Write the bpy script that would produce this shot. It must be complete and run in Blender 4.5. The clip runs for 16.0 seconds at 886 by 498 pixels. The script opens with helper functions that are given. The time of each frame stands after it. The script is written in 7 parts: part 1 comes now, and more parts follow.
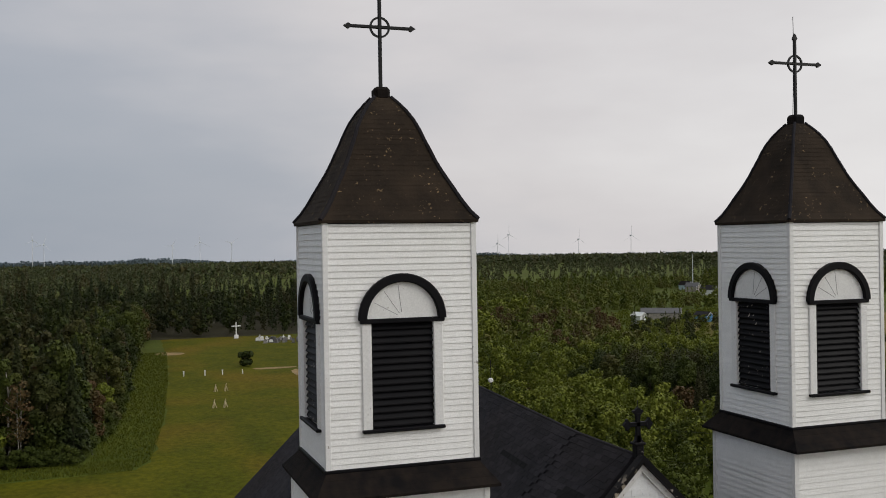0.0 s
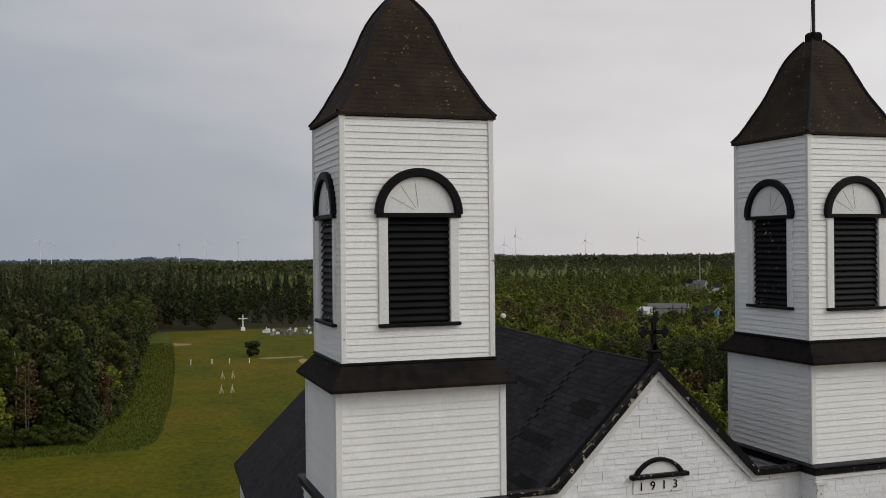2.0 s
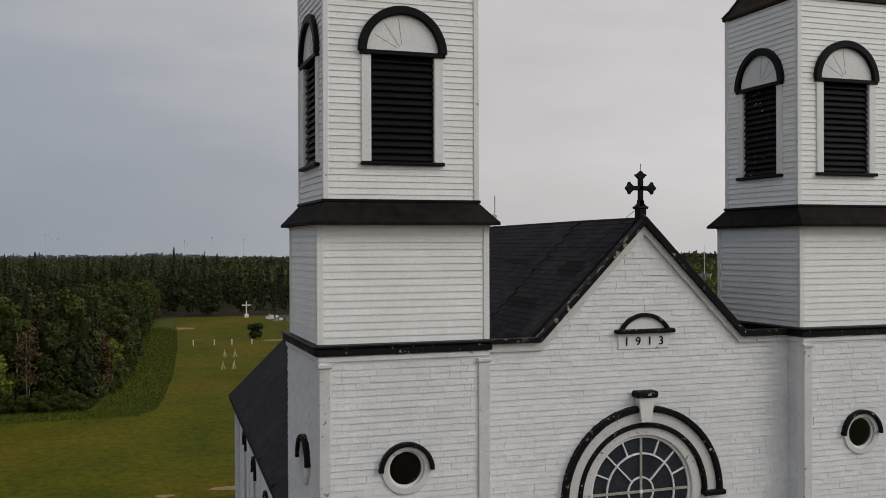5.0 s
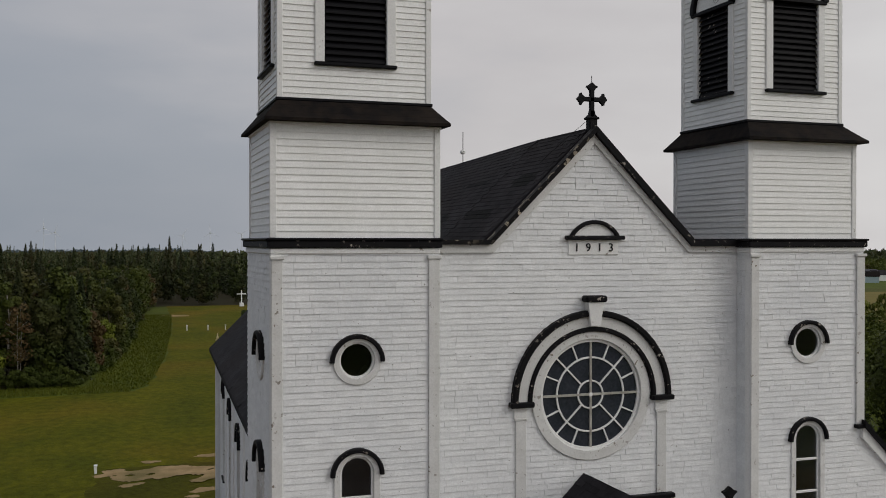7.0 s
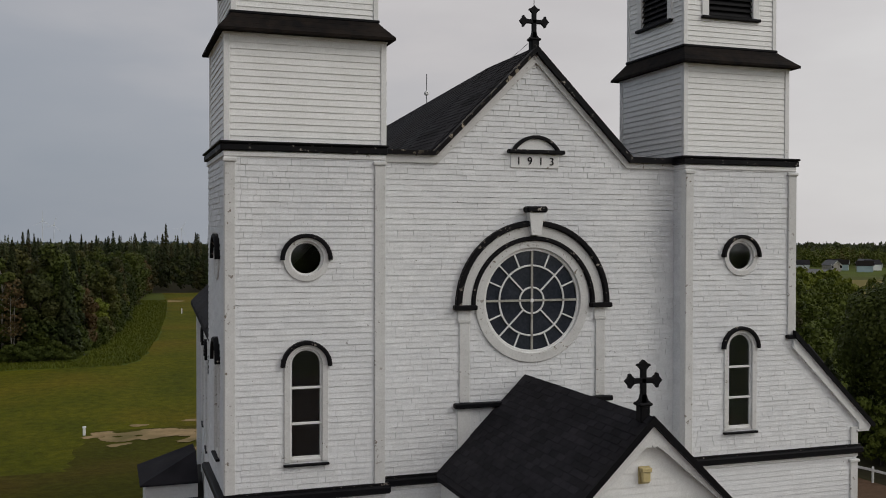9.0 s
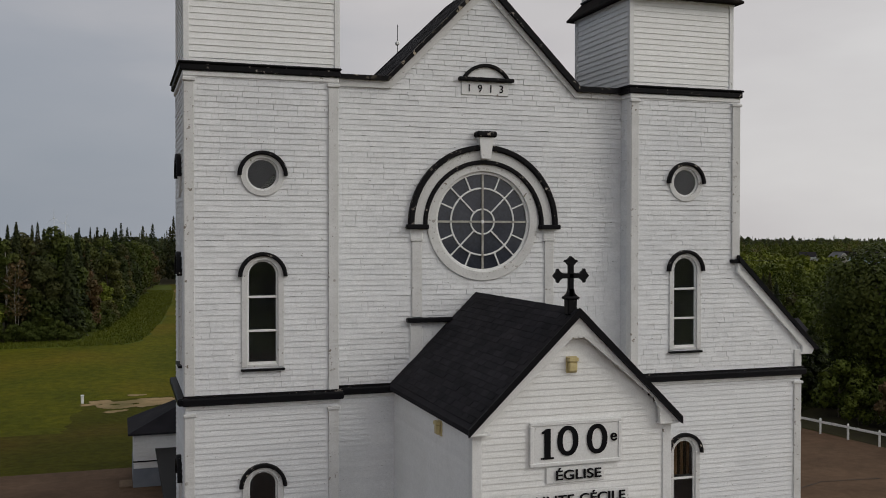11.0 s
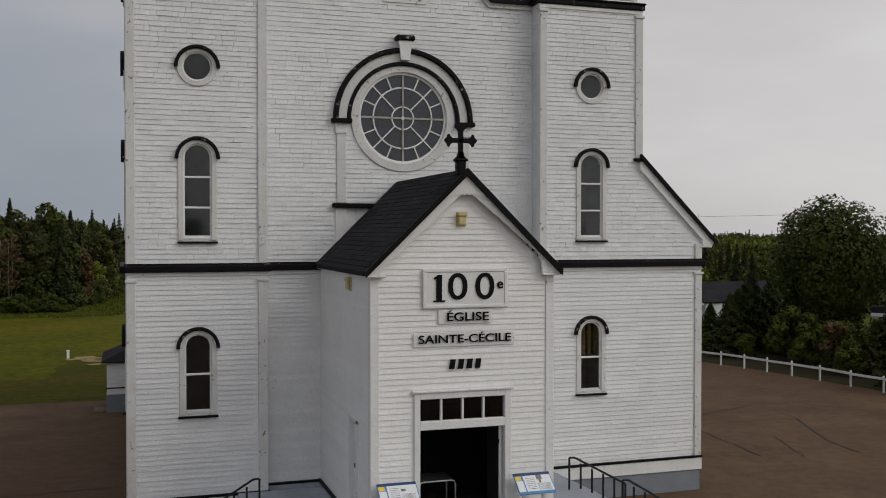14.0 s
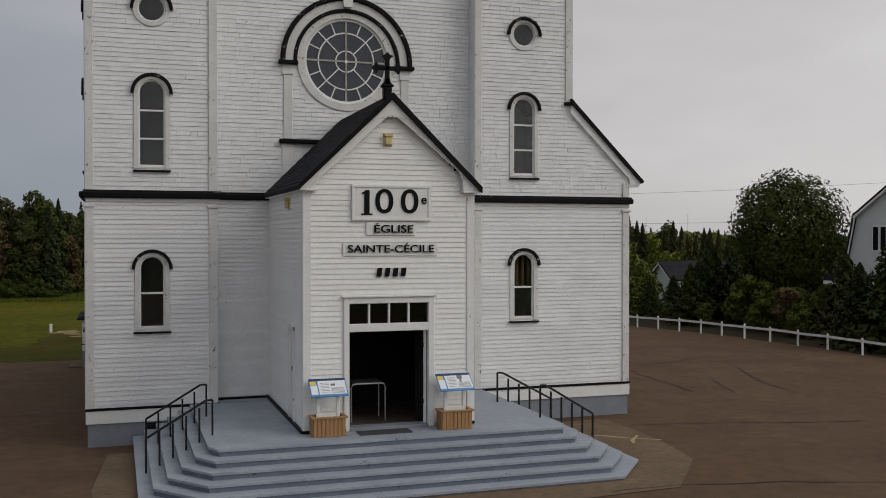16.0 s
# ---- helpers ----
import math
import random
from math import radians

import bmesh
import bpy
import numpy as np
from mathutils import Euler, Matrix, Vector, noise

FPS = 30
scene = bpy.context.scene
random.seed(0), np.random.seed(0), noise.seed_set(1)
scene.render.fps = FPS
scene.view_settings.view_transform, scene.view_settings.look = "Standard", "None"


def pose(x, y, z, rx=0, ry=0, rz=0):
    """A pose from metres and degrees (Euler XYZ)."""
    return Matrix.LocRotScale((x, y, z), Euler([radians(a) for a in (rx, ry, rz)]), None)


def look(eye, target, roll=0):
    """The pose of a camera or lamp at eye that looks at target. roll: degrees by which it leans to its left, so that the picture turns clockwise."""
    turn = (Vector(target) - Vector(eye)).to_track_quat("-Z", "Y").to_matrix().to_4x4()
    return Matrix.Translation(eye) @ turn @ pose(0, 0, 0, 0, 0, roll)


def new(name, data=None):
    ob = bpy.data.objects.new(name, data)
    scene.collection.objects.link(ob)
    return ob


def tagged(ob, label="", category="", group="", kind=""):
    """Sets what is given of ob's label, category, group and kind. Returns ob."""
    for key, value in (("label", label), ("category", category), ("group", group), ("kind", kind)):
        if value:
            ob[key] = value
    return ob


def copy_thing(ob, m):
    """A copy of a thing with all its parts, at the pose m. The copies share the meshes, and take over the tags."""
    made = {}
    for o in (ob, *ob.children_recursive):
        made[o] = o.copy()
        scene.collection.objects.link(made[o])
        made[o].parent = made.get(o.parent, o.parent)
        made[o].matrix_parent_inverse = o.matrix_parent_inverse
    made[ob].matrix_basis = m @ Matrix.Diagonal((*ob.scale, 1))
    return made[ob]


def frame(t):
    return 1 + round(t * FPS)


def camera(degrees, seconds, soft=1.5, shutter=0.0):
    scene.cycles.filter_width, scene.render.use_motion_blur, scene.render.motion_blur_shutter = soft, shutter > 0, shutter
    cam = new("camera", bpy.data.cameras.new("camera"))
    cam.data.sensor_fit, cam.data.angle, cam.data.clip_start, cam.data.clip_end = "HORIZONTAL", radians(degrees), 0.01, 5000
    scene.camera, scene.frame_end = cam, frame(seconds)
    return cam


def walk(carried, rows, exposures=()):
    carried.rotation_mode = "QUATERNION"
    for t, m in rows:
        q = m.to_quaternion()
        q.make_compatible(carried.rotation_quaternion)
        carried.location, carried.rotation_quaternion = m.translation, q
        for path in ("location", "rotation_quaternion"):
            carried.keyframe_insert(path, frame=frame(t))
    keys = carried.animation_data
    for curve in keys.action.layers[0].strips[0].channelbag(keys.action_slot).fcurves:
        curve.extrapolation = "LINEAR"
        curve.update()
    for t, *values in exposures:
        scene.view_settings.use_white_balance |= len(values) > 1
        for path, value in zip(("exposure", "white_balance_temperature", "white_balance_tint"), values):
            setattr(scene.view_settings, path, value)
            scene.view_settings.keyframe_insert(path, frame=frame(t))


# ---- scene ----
cam = camera(48.63, 16.0, 0.95)
ROWS = [
    (0.0, -10.516, -17.582, 20.571, 89.762, 0.930, -19.445),
    (0.5, -10.509, -17.511, 20.073, 89.768, 0.832, -19.404),
    (1.0, -10.550, -17.447, 19.585, 89.788, 0.737, -19.261),
    (1.5, -10.662, -17.421, 19.095, 89.819, 0.642, -19.098),
    (2.0, -10.702, -17.434, 18.549, 89.845, 0.557, -19.069),
    (2.5, -10.677, -17.370, 18.013, 89.880, 0.489, -19.060),
    (3.0, -10.649, -17.312, 17.503, 89.909, 0.442, -18.961),
    (5.5, -10.112, -17.577, 15.028, 89.730, 0.196, -18.749),
    (6.0, -9.909, -17.740, 14.541, 89.701, 0.121, -18.802),
    (6.5, -9.746, -17.969, 14.085, 89.656, 0.041, -18.837),
    (7.0, -9.598, -18.263, 13.636, 89.581, -0.020, -18.858),
    (7.5, -9.436, -18.599, 13.190, 89.495, -0.060, -18.854),
    (8.0, -9.294, -19.043, 12.728, 89.397, -0.085, -18.877),
    (8.5, -9.125, -19.441, 12.270, 89.308, -0.106, -18.920),
    (9.0, -8.930, -19.781, 11.832, 89.236, -0.120, -18.904),
    (11.5, -7.837, -21.695, 9.667, 89.063, -0.038, -18.089),
    (12.0, -7.648, -22.177, 9.231, 89.038, -0.031, -17.873),
    (12.5, -7.455, -22.695, 8.777, 89.024, -0.026, -17.757),
    (13.0, -7.256, -23.177, 8.311, 89.030, -0.025, -17.782),
    (13.5, -7.014, -23.628, 7.865, 89.042, -0.009, -17.962),
    (14.0, -6.843, -24.141, 7.397, 89.050, 0.004, -18.178),
    (14.5, -6.655, -24.696, 6.919, 89.078, 0.017, -18.402),
    (15.0, -6.392, -25.294, 6.434, 89.146, 0.018, -18.581),
    (15.5, -6.201, -25.886, 5.953, 89.226, -0.007, -18.577),
    (16.0, -6.005, -26.481, 5.466, 89.293, -0.030, -18.479),
]
EXPOSURES = [(0.0, 0.06), (3.0, -0.04), (6.5, -0.20), (9.0, -0.20), (12.5, -0.20), (16.0, -0.26)]
walk(cam, [(t, pose(x, y, z, rx, ry, rz)) for t, x, y, z, rx, ry, rz in ROWS], EXPOSURES)

# ---- world, sun, exposure ----
SUN_AZ, SUN_EL = radians(128), radians(34)          # azimuth from +y towards +x
sun_dir = Vector((math.sin(SUN_AZ) * math.cos(SUN_EL), math.cos(SUN_AZ) * math.cos(SUN_EL), math.sin(SUN_EL)))
world = bpy.data.worlds.new("hazy_sky")
scene.world = world
world.use_nodes = True
wn, wl = world.node_tree.nodes, world.node_tree.links
wn.clear()
w_out, w_bg = wn.new("ShaderNodeOutputWorld"), wn.new("ShaderNodeBackground")
sky = wn.new("ShaderNodeTexSky")
sky.sky_type, sky.sun_disc, sky.sun_elevation, sky.sun_rotation = "NISHITA", False, SUN_EL, SUN_AZ
sky.air_density, sky.dust_density, sky.ozone_density = 1.0, 3.0, 1.0
w_co = wn.new("ShaderNodeTexCoord")
w_dot = wn.new("ShaderNodeVectorMath")
w_dot.operation = "DOT_PRODUCT"
w_dot.inputs[1].default_value = (math.sin(radians(108)), math.cos(radians(108)), 0.0)   # the haze is brightest to the east
w_map = wn.new("ShaderNodeMapping")
w_map.inputs["Scale"].default_value = (1.0, 1.0, 3.2)
w_noise = wn.new("ShaderNodeTexNoise")
w_noise.inputs["Scale"].default_value, w_noise.inputs["Detail"].default_value = 2.2, 5.0
w_add = wn.new("ShaderNodeMath")
w_add.operation = "MULTIPLY_ADD"
w_add.inputs[1].default_value = 0.64
w_sep = wn.new("ShaderNodeSeparateXYZ")
w_hor = wn.new("ShaderNodeMath")
w_hor.operation = "MULTIPLY_ADD"
w_hor.inputs[1].default_value, w_hor.inputs[2].default_value = 0.72, 0.155
w_ramp = wn.new("ShaderNodeValToRGB")
for e, (p, c) in zip([w_ramp.color_ramp.elements[0], w_ramp.color_ramp.elements.new(0.35), w_ramp.color_ramp.elements.new(0.55), w_ramp.color_ramp.elements[-1]],
                     [(0.0, (0.330, 0.365, 0.420)), (0.20, (0.405, 0.425, 0.470)), (0.46, (0.640, 0.615, 0.620)), (1.0, (0.995, 0.99, 0.975))]):
    e.position, e.color = p, (*c, 1)
w_mix = wn.new("ShaderNodeMixRGB")
w_mix.inputs[0].default_value = 0.94
w_gain = wn.new("ShaderNodeMixRGB")
w_gain.blend_type, w_gain.inputs[0].default_value, w_gain.inputs[2].default_value = "MULTIPLY", 1.0, (0.10, 0.10, 0.10, 1)
wl.new(w_co.outputs["Generated"], w_dot.inputs[0])
wl.new(w_co.outputs["Generated"], w_map.inputs[0])
wl.new(w_map.outputs[0], w_noise.inputs["Vector"])
wl.new(w_dot.outputs["Value"], w_hor.inputs[0])
wl.new(w_noise.outputs["Fac"], w_add.inputs[0])
wl.new(w_hor.outputs[0], w_add.inputs[2])
w_sub = wn.new("ShaderNodeMath")
w_sub.operation, w_sub.inputs[1].default_value = "SUBTRACT", 0.135
w_up = wn.new("ShaderNodeMath")                    # the veil of cloud is thinner and brighter overhead
w_up.operation, w_up.inputs[1].default_value = "MULTIPLY_ADD", 0.42
wl.new(w_co.outputs["Generated"], w_sep.inputs[0])
wl.new(w_sep.outputs["Z"], w_up.inputs[0])
wl.new(w_add.outputs[0], w_up.inputs[2])
wl.new(w_up.outputs[0], w_sub.inputs[0])
wl.new(w_sub.outputs[0], w_ramp.inputs[0])
wl.new(sky.outputs[0], w_gain.inputs[1])
wl.new(w_gain.outputs[0], w_mix.inputs[1])
wl.new(w_ramp.outputs[0], w_mix.inputs[2])
wl.new(w_mix.outputs[0], w_bg.inputs[0])
w_bg.inputs[1].default_value = 1.0
wl.new(w_bg.outputs[0], w_out.inputs[0])
sun = bpy.data.lights.new("sun", "SUN")
sun.energy, sun.angle, sun.color = 0.8, radians(26), (1.0, 0.96, 0.90)
sun_ob = new("sun", sun)
sun_ob.matrix_world = look(sun_dir * 60, (0, 0, 0))
scene.view_settings.exposure = 0.0


# ---- materials ----
def surface(name, colors, rough=0.7, scale=3.0, fine=30.0, mix=0.5, bump=0.15, depth=0.01, piece=0.0, island=0.0, metal=0.0, chips=None, stretch=(1, 1, 1), spec=0.5, trans=0.0, grain=0.6, mottle=0.0):
    """Two tones mixed by coarse noise, speckled by fine noise, with relief; chips: (colour, amount, scale) of worn spots."""
    m = bpy.data.materials.new(name)
    m.use_nodes = True
    n, l = m.node_tree.nodes, m.node_tree.links
    b = n["Principled BSDF"]
    geo = n.new("ShaderNodeNewGeometry")
    mp = n.new("ShaderNodeMapping")
    mp.inputs["Scale"].default_value = stretch
    l.new(geo.outputs["Position"], mp.inputs[0])

    def noise_tex(s, det=4.0):
        t = n.new("ShaderNodeTexNoise")
        t.inputs["Scale"].default_value, t.inputs["Detail"].default_value = s, det
        l.new(mp.outputs[0], t.inputs["Vector"])
        return t

    def blend(fac, a, c, mode="MIX", f=None):
        x = n.new("ShaderNodeMixRGB")
        x.blend_type = mode
        if fac is None:
            x.inputs[0].default_value = f
        else:
            l.new(fac, x.inputs[0])
        for s, v in ((1, a), (2, c)):
            if isinstance(v, tuple):
                x.inputs[s].default_value = (*v, 1)
            else:
                l.new(v, x.inputs[s])
        return x.outputs[0]

    def ramp(fac, lo, hi):
        r = n.new("ShaderNodeMapRange")
        r.inputs[1].default_value, r.inputs[2].default_value = lo, hi
        l.new(fac, r.inputs[0])
        return r.outputs[0]

    coarse, small = noise_tex(scale), noise_tex(fine, 3.0)
    col = blend(ramp(coarse.outputs["Fac"], 0.5 - mix / 2, 0.5 + mix / 2), colors[0], colors[1])
    if len(colors) > 2:
        other = noise_tex(scale * 0.23, 3.0)
        col = blend(ramp(other.outputs["Fac"], 0.48, 0.66), col, colors[2])
    grey = blend(small.outputs["Fac"], (0.72, 0.72, 0.72), (1.25, 1.25, 1.25))
    col = blend(None, col, grey, "MULTIPLY", min(grain, 1.0))
    if mottle:
        mid = noise_tex(scale * 7.0, 5.0)
        lift = blend(ramp(mid.outputs["Fac"], 0.32, 0.68), (1 - mottle,) * 3, (1 + mottle,) * 3)
        col = blend(None, col, lift, "MULTIPLY", 1.0)
    for amount, source in ((piece, "o"), (island, "i")):
        if amount:
            if source == "o":
                rnd = n.new("ShaderNodeObjectInfo").outputs["Random"]
            else:
                rnd = geo.outputs["Random Per Island"]
            tone = blend(rnd, (1 - amount,) * 3, (1 + amount,) * 3)
            col = blend(None, col, tone, "MULTIPLY", 1.0)
    height = small.outputs["Fac"]
    if chips:
        spots, where = noise_tex(chips[2], 6.0), noise_tex(chips[2] * 0.16, 2.0)
        both = n.new("ShaderNodeMath")
        both.operation = "MULTIPLY"
        l.new(ramp(spots.outputs["Fac"], 0.66 - 0.1 * chips[1], 0.68 - 0.1 * chips[1]), both.inputs[0])
        l.new(ramp(where.outputs["Fac"], 0.5 - 0.2 * chips[1], 0.6), both.inputs[1])
        col = blend(both.outputs[0], col, chips[0])
    l.new(col, b.inputs["Base Color"])
    bp = n.new("ShaderNodeBump")
    bp.inputs["Strength"].default_value, bp.inputs["Distance"].default_value = bump, depth
    l.new(height, bp.inputs["Height"])
    l.new(bp.outputs[0], b.inputs["Normal"])
    b.inputs["Roughness"].default_value, b.inputs["Metallic"].default_value = rough, metal
    b.inputs["Specular IOR Level"].default_value = spec
    b.inputs["Transmission Weight"].default_value = trans
    if trans:
        b.inputs["IOR"].default_value = 1.45
    return m


M_SIDING = surface("white_painted_clapboard", [(0.79, 0.79, 0.77), (0.85, 0.85, 0.84)], 0.5, 1.2, 40, 0.5, 0.06, 0.003, piece=0.03, mottle=0.03)
M_SHINGLE = surface("old_white_painted_shingle", [(0.70, 0.71, 0.72), (0.775, 0.78, 0.785), (0.69, 0.70, 0.715)], 0.65, 2.2, 34, 0.5, 0.3, 0.005, piece=0.045, mottle=0.04, chips=((0.26, 0.25, 0.24), -0.12, 14.0), stretch=(1, 1, 1.4))
M_SHINGLE_J = surface("old_white_painted_shingle_field", [(0.70, 0.71, 0.72), (0.775, 0.78, 0.785), (0.69, 0.70, 0.715)], 0.65, 2.2, 34, 0.5, 0.3, 0.005, island=0.045, mottle=0.04, chips=((0.26, 0.25, 0.24), -0.12, 14.0), stretch=(1, 1, 1.4))
M_TRIM = surface("white_trim_paint", [(0.72, 0.72, 0.71), (0.80, 0.80, 0.79)], 0.5, 1.5, 30, 0.5, 0.06, 0.003, chips=((0.30, 0.27, 0.24), -0.2, 9.0))
M_TRIM_OLD = surface("peeling_white_trim_paint", [(0.58, 0.575, 0.56), (0.70, 0.70, 0.69)], 0.6, 2.0, 30, 0.5, 0.12, 0.004, chips=((0.20, 0.17, 0.14), 0.3, 12.0))
M_BARE = surface("bare_weathered_bar", [(0.25, 0.235, 0.20), (0.46, 0.45, 0.41)], 0.7, 5.0, 30, 0.4, 0.15, 0.004)
M_BLACK = surface("black_trim_paint", [(0.0045, 0.0045, 0.006), (0.008, 0.0075, 0.009)], 0.5, 2.0, 30, 0.5, 0.08, 0.004, spec=0.1)
M_BLACK_OLD = surface("weathered_black_trim_paint", [(0.005, 0.005, 0.0065), (0.010, 0.009, 0.010)], 0.55, 2.0, 30, 0.5, 0.2, 0.005, chips=((0.36, 0.32, 0.28), 0.35, 10.0), spec=0.1)
M_BLACK_BARE = surface("flaking_black_trim_paint", [(0.005, 0.005, 0.0065), (0.012, 0.010, 0.010)], 0.6, 2.0, 30, 0.5, 0.25, 0.006, chips=((0.42, 0.36, 0.28), 0.75, 7.0), spec=0.1)
M_METAL = surface("black_iron", [(0.007, 0.007, 0.008), (0.016, 0.015, 0.015)], 0.5, 4.0, 40, 0.5, 0.1, 0.003, spec=0.25)
M_ROOF = surface("charcoal_asphalt_shingle", [(0.014, 0.0135, 0.0165), (0.028, 0.0265, 0.031), (0.020, 0.0175, 0.019)], 0.9, 0.9, 26, 0.4, 0.5, 0.01, spec=0.12, island=0.24)
M_ROOF_TAB = surface("charcoal_asphalt_tab", [(0.014, 0.0135, 0.0165), (0.028, 0.0265, 0.031), (0.020, 0.0175, 0.019)], 0.9, 0.9, 26, 0.4, 0.5, 0.01, spec=0.12, piece=0.24)
M_ROOF_NEW = surface("new_black_shingle", [(0.007, 0.007, 0.008), (0.012, 0.012, 0.013)], 0.9, 0.9, 26, 0.4, 0.5, 0.01, spec=0.1, island=0.2)
M_ROOF_SKIRT = surface("faded_brown_roof_shingle", [(0.006, 0.0055, 0.006), (0.018, 0.0135, 0.011)], 0.9, 1.6, 22, 0.35, 0.5, 0.01, spec=0.1, stretch=(2.5, 2.5, 0.6))
M_ROOF_BELL = surface("mossy_brown_roof_shingle", [(0.016, 0.012, 0.009), (0.038, 0.027, 0.018)], 0.92, 1.8, 20, 0.5, 0.6, 0.012, island=0.22, spec=0.15, chips=((0.20, 0.14, 0.075), 0.2, 15.0))
M_FOUND = surface("blue_grey_painted_foundation", [(0.17, 0.19, 0.225), (0.23, 0.25, 0.285)], 0.75, 2.0, 25, 0.5, 0.2, 0.005)
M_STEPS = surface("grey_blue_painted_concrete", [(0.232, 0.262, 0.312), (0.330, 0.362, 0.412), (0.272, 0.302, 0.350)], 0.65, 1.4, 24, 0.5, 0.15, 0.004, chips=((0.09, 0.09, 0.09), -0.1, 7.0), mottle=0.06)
# same blue-grey paint as the treads, darkened for the shade on upright faces
M_RISER = surface("shade_darkened_riser_paint", [(0.104, 0.126, 0.172), (0.146, 0.172, 0.222)], 0.7, 1.6, 24, 0.5, 0.15, 0.004, chips=((0.06, 0.06, 0.06), 0.1, 8.0), mottle=0.08)
M_GLASS = surface("window_glass", [(0.45, 0.47, 0.49), (0.52, 0.54, 0.56)], 0.03, 1.0, 3.0, 0.5, 0.02, 0.002, trans=1.0)
M_GLASS_ROSE = surface("opaque_blue_black_glass", [(0.020, 0.023, 0.034), (0.036, 0.040, 0.055)], 0.08, 3.0, 9.0, 0.5, 0.1, 0.004, mottle=0.2)
M_FLOOR = surface("worn_brown_floor_boards", [(0.075, 0.060, 0.050), (0.115, 0.095, 0.082)], 0.5, 2.0, 20, 0.5, 0.1, 0.004, mottle=0.15)
# near-black: the gloom inside the doorway and nave is put into this colour
M_DARK = surface("interior_shade_black", [(0.005, 0.0045, 0.004), (0.011, 0.009, 0.008)], 0.9, 1.0, 12, 0.5, 0.1, 0.004)
M_WOOD = surface("brown_cedar_board", [(0.27, 0.145, 0.058), (0.40, 0.225, 0.095)], 0.65, 3.0, 18, 0.5, 0.2, 0.004, stretch=(6, 6, 1))
M_OCHRE = surface("yellowed_plastic", [(0.50, 0.40, 0.17), (0.60, 0.50, 0.26)], 0.5, 6.0, 40, 0.5, 0.05, 0.002)
M_TAN = surface("dry_stake_wood", [(0.42, 0.34, 0.20), (0.55, 0.46, 0.30)], 0.8, 3.0, 20, 0.5, 0.1, 0.004)
M_BLUE = surface("blue_printed_panel", [(0.05, 0.20, 0.46), (0.08, 0.27, 0.55)], 0.4, 6.0, 40, 0.5, 0.03, 0.001)
M_NAVY = surface("navy_printed_panel", [(0.02, 0.045, 0.13), (0.03, 0.06, 0.17)], 0.4, 6.0, 40, 0.5, 0.03, 0.001)
M_YELLOW = surface("yellow_print", [(0.75, 0.55, 0.06), (0.82, 0.63, 0.10)], 0.4, 6.0, 40, 0.5, 0.03, 0.001)
M_PAPER = surface("white_printed_panel", [(0.72, 0.75, 0.80), (0.82, 0.83, 0.85)], 0.4, 4.0, 40, 0.5, 0.03, 0.001)
M_GREYINK = surface("grey_ink", [(0.16, 0.15, 0.16), (0.22, 0.21, 0.21)], 0.5, 9.0, 40, 0.5, 0.03, 0.001)
M_MAT = surface("dark_door_mat", [(0.03, 0.03, 0.032), (0.05, 0.05, 0.05)], 0.95, 9.0, 90, 0.5, 0.5, 0.006)
M_STEEL = surface("pale_steel_tube", [(0.45, 0.45, 0.46), (0.55, 0.55, 0.55)], 0.35, 5.0, 40, 0.5, 0.03, 0.001, metal=0.7)
M_FENCE = surface("white_fence_paint", [(0.66, 0.66, 0.64), (0.78, 0.78, 0.77)], 0.6, 2.0, 25, 0.5, 0.1, 0.004)
M_ASPHALT = surface("worn_reddish_asphalt", [(0.078, 0.050, 0.032), (0.130, 0.083, 0.053), (0.100, 0.061, 0.038)], 0.95, 0.35, 30, 0.5, 0.9, 0.012, spec=0.1, grain=1.0, mottle=0.13, chips=((0.19, 0.135, 0.095), 0.1, 34.0))
M_APRON = surface("tan_concrete_apron", [(0.120, 0.084, 0.056), (0.165, 0.120, 0.080)], 0.95, 0.8, 14, 0.5, 0.3, 0.006, spec=0.1, mottle=0.12)
M_CRACK = surface("tar_crack_filler", [(0.016, 0.014, 0.013), (0.028, 0.025, 0.023)], 0.9, 3.0, 20, 0.5, 0.2, 0.004)
M_MARK = surface("faded_yellow_road_paint", [(0.30, 0.23, 0.08), (0.36, 0.29, 0.14)], 0.85, 3.0, 15, 0.5, 0.1, 0.003)
M_LAWN = surface("mown_lawn", [(0.053, 0.060, 0.004), (0.085, 0.084, 0.005), (0.106, 0.080, 0.008)], 0.95, 0.22, 6.0, 0.4, 0.8, 0.06, spec=0.05, grain=0.9, mottle=0.24, stretch=(1.0, 0.7, 1))
# lawn colour made darker and browner; the darkening paints shade over the grass
M_LAWN_SHADED = surface("sparse_regrown_lawn", [(0.040, 0.042, 0.004), (0.058, 0.056, 0.005), (0.066, 0.046, 0.008)], 0.95, 0.3, 6.0, 0.5, 0.8, 0.05, spec=0.05, grain=0.8, mottle=0.2)
M_HAY = surface("dry_yellow_hayfield", [(0.115, 0.100, 0.030), (0.165, 0.135, 0.048), (0.085, 0.090, 0.022)], 0.95, 0.06, 1.5, 0.5, 0.5, 0.05, spec=0.05)
M_GROUND = surface("rough_meadow", [(0.042, 0.062, 0.007), (0.084, 0.104, 0.012), (0.060, 0.066, 0.012)], 0.95, 0.12, 2.5, 0.5, 0.6, 0.08, spec=0.1)
M_BED = surface("dark_planting_soil", [(0.022, 0.018, 0.012), (0.036, 0.034, 0.014)], 0.95, 0.8, 8, 0.5, 0.5, 0.03, spec=0.1)
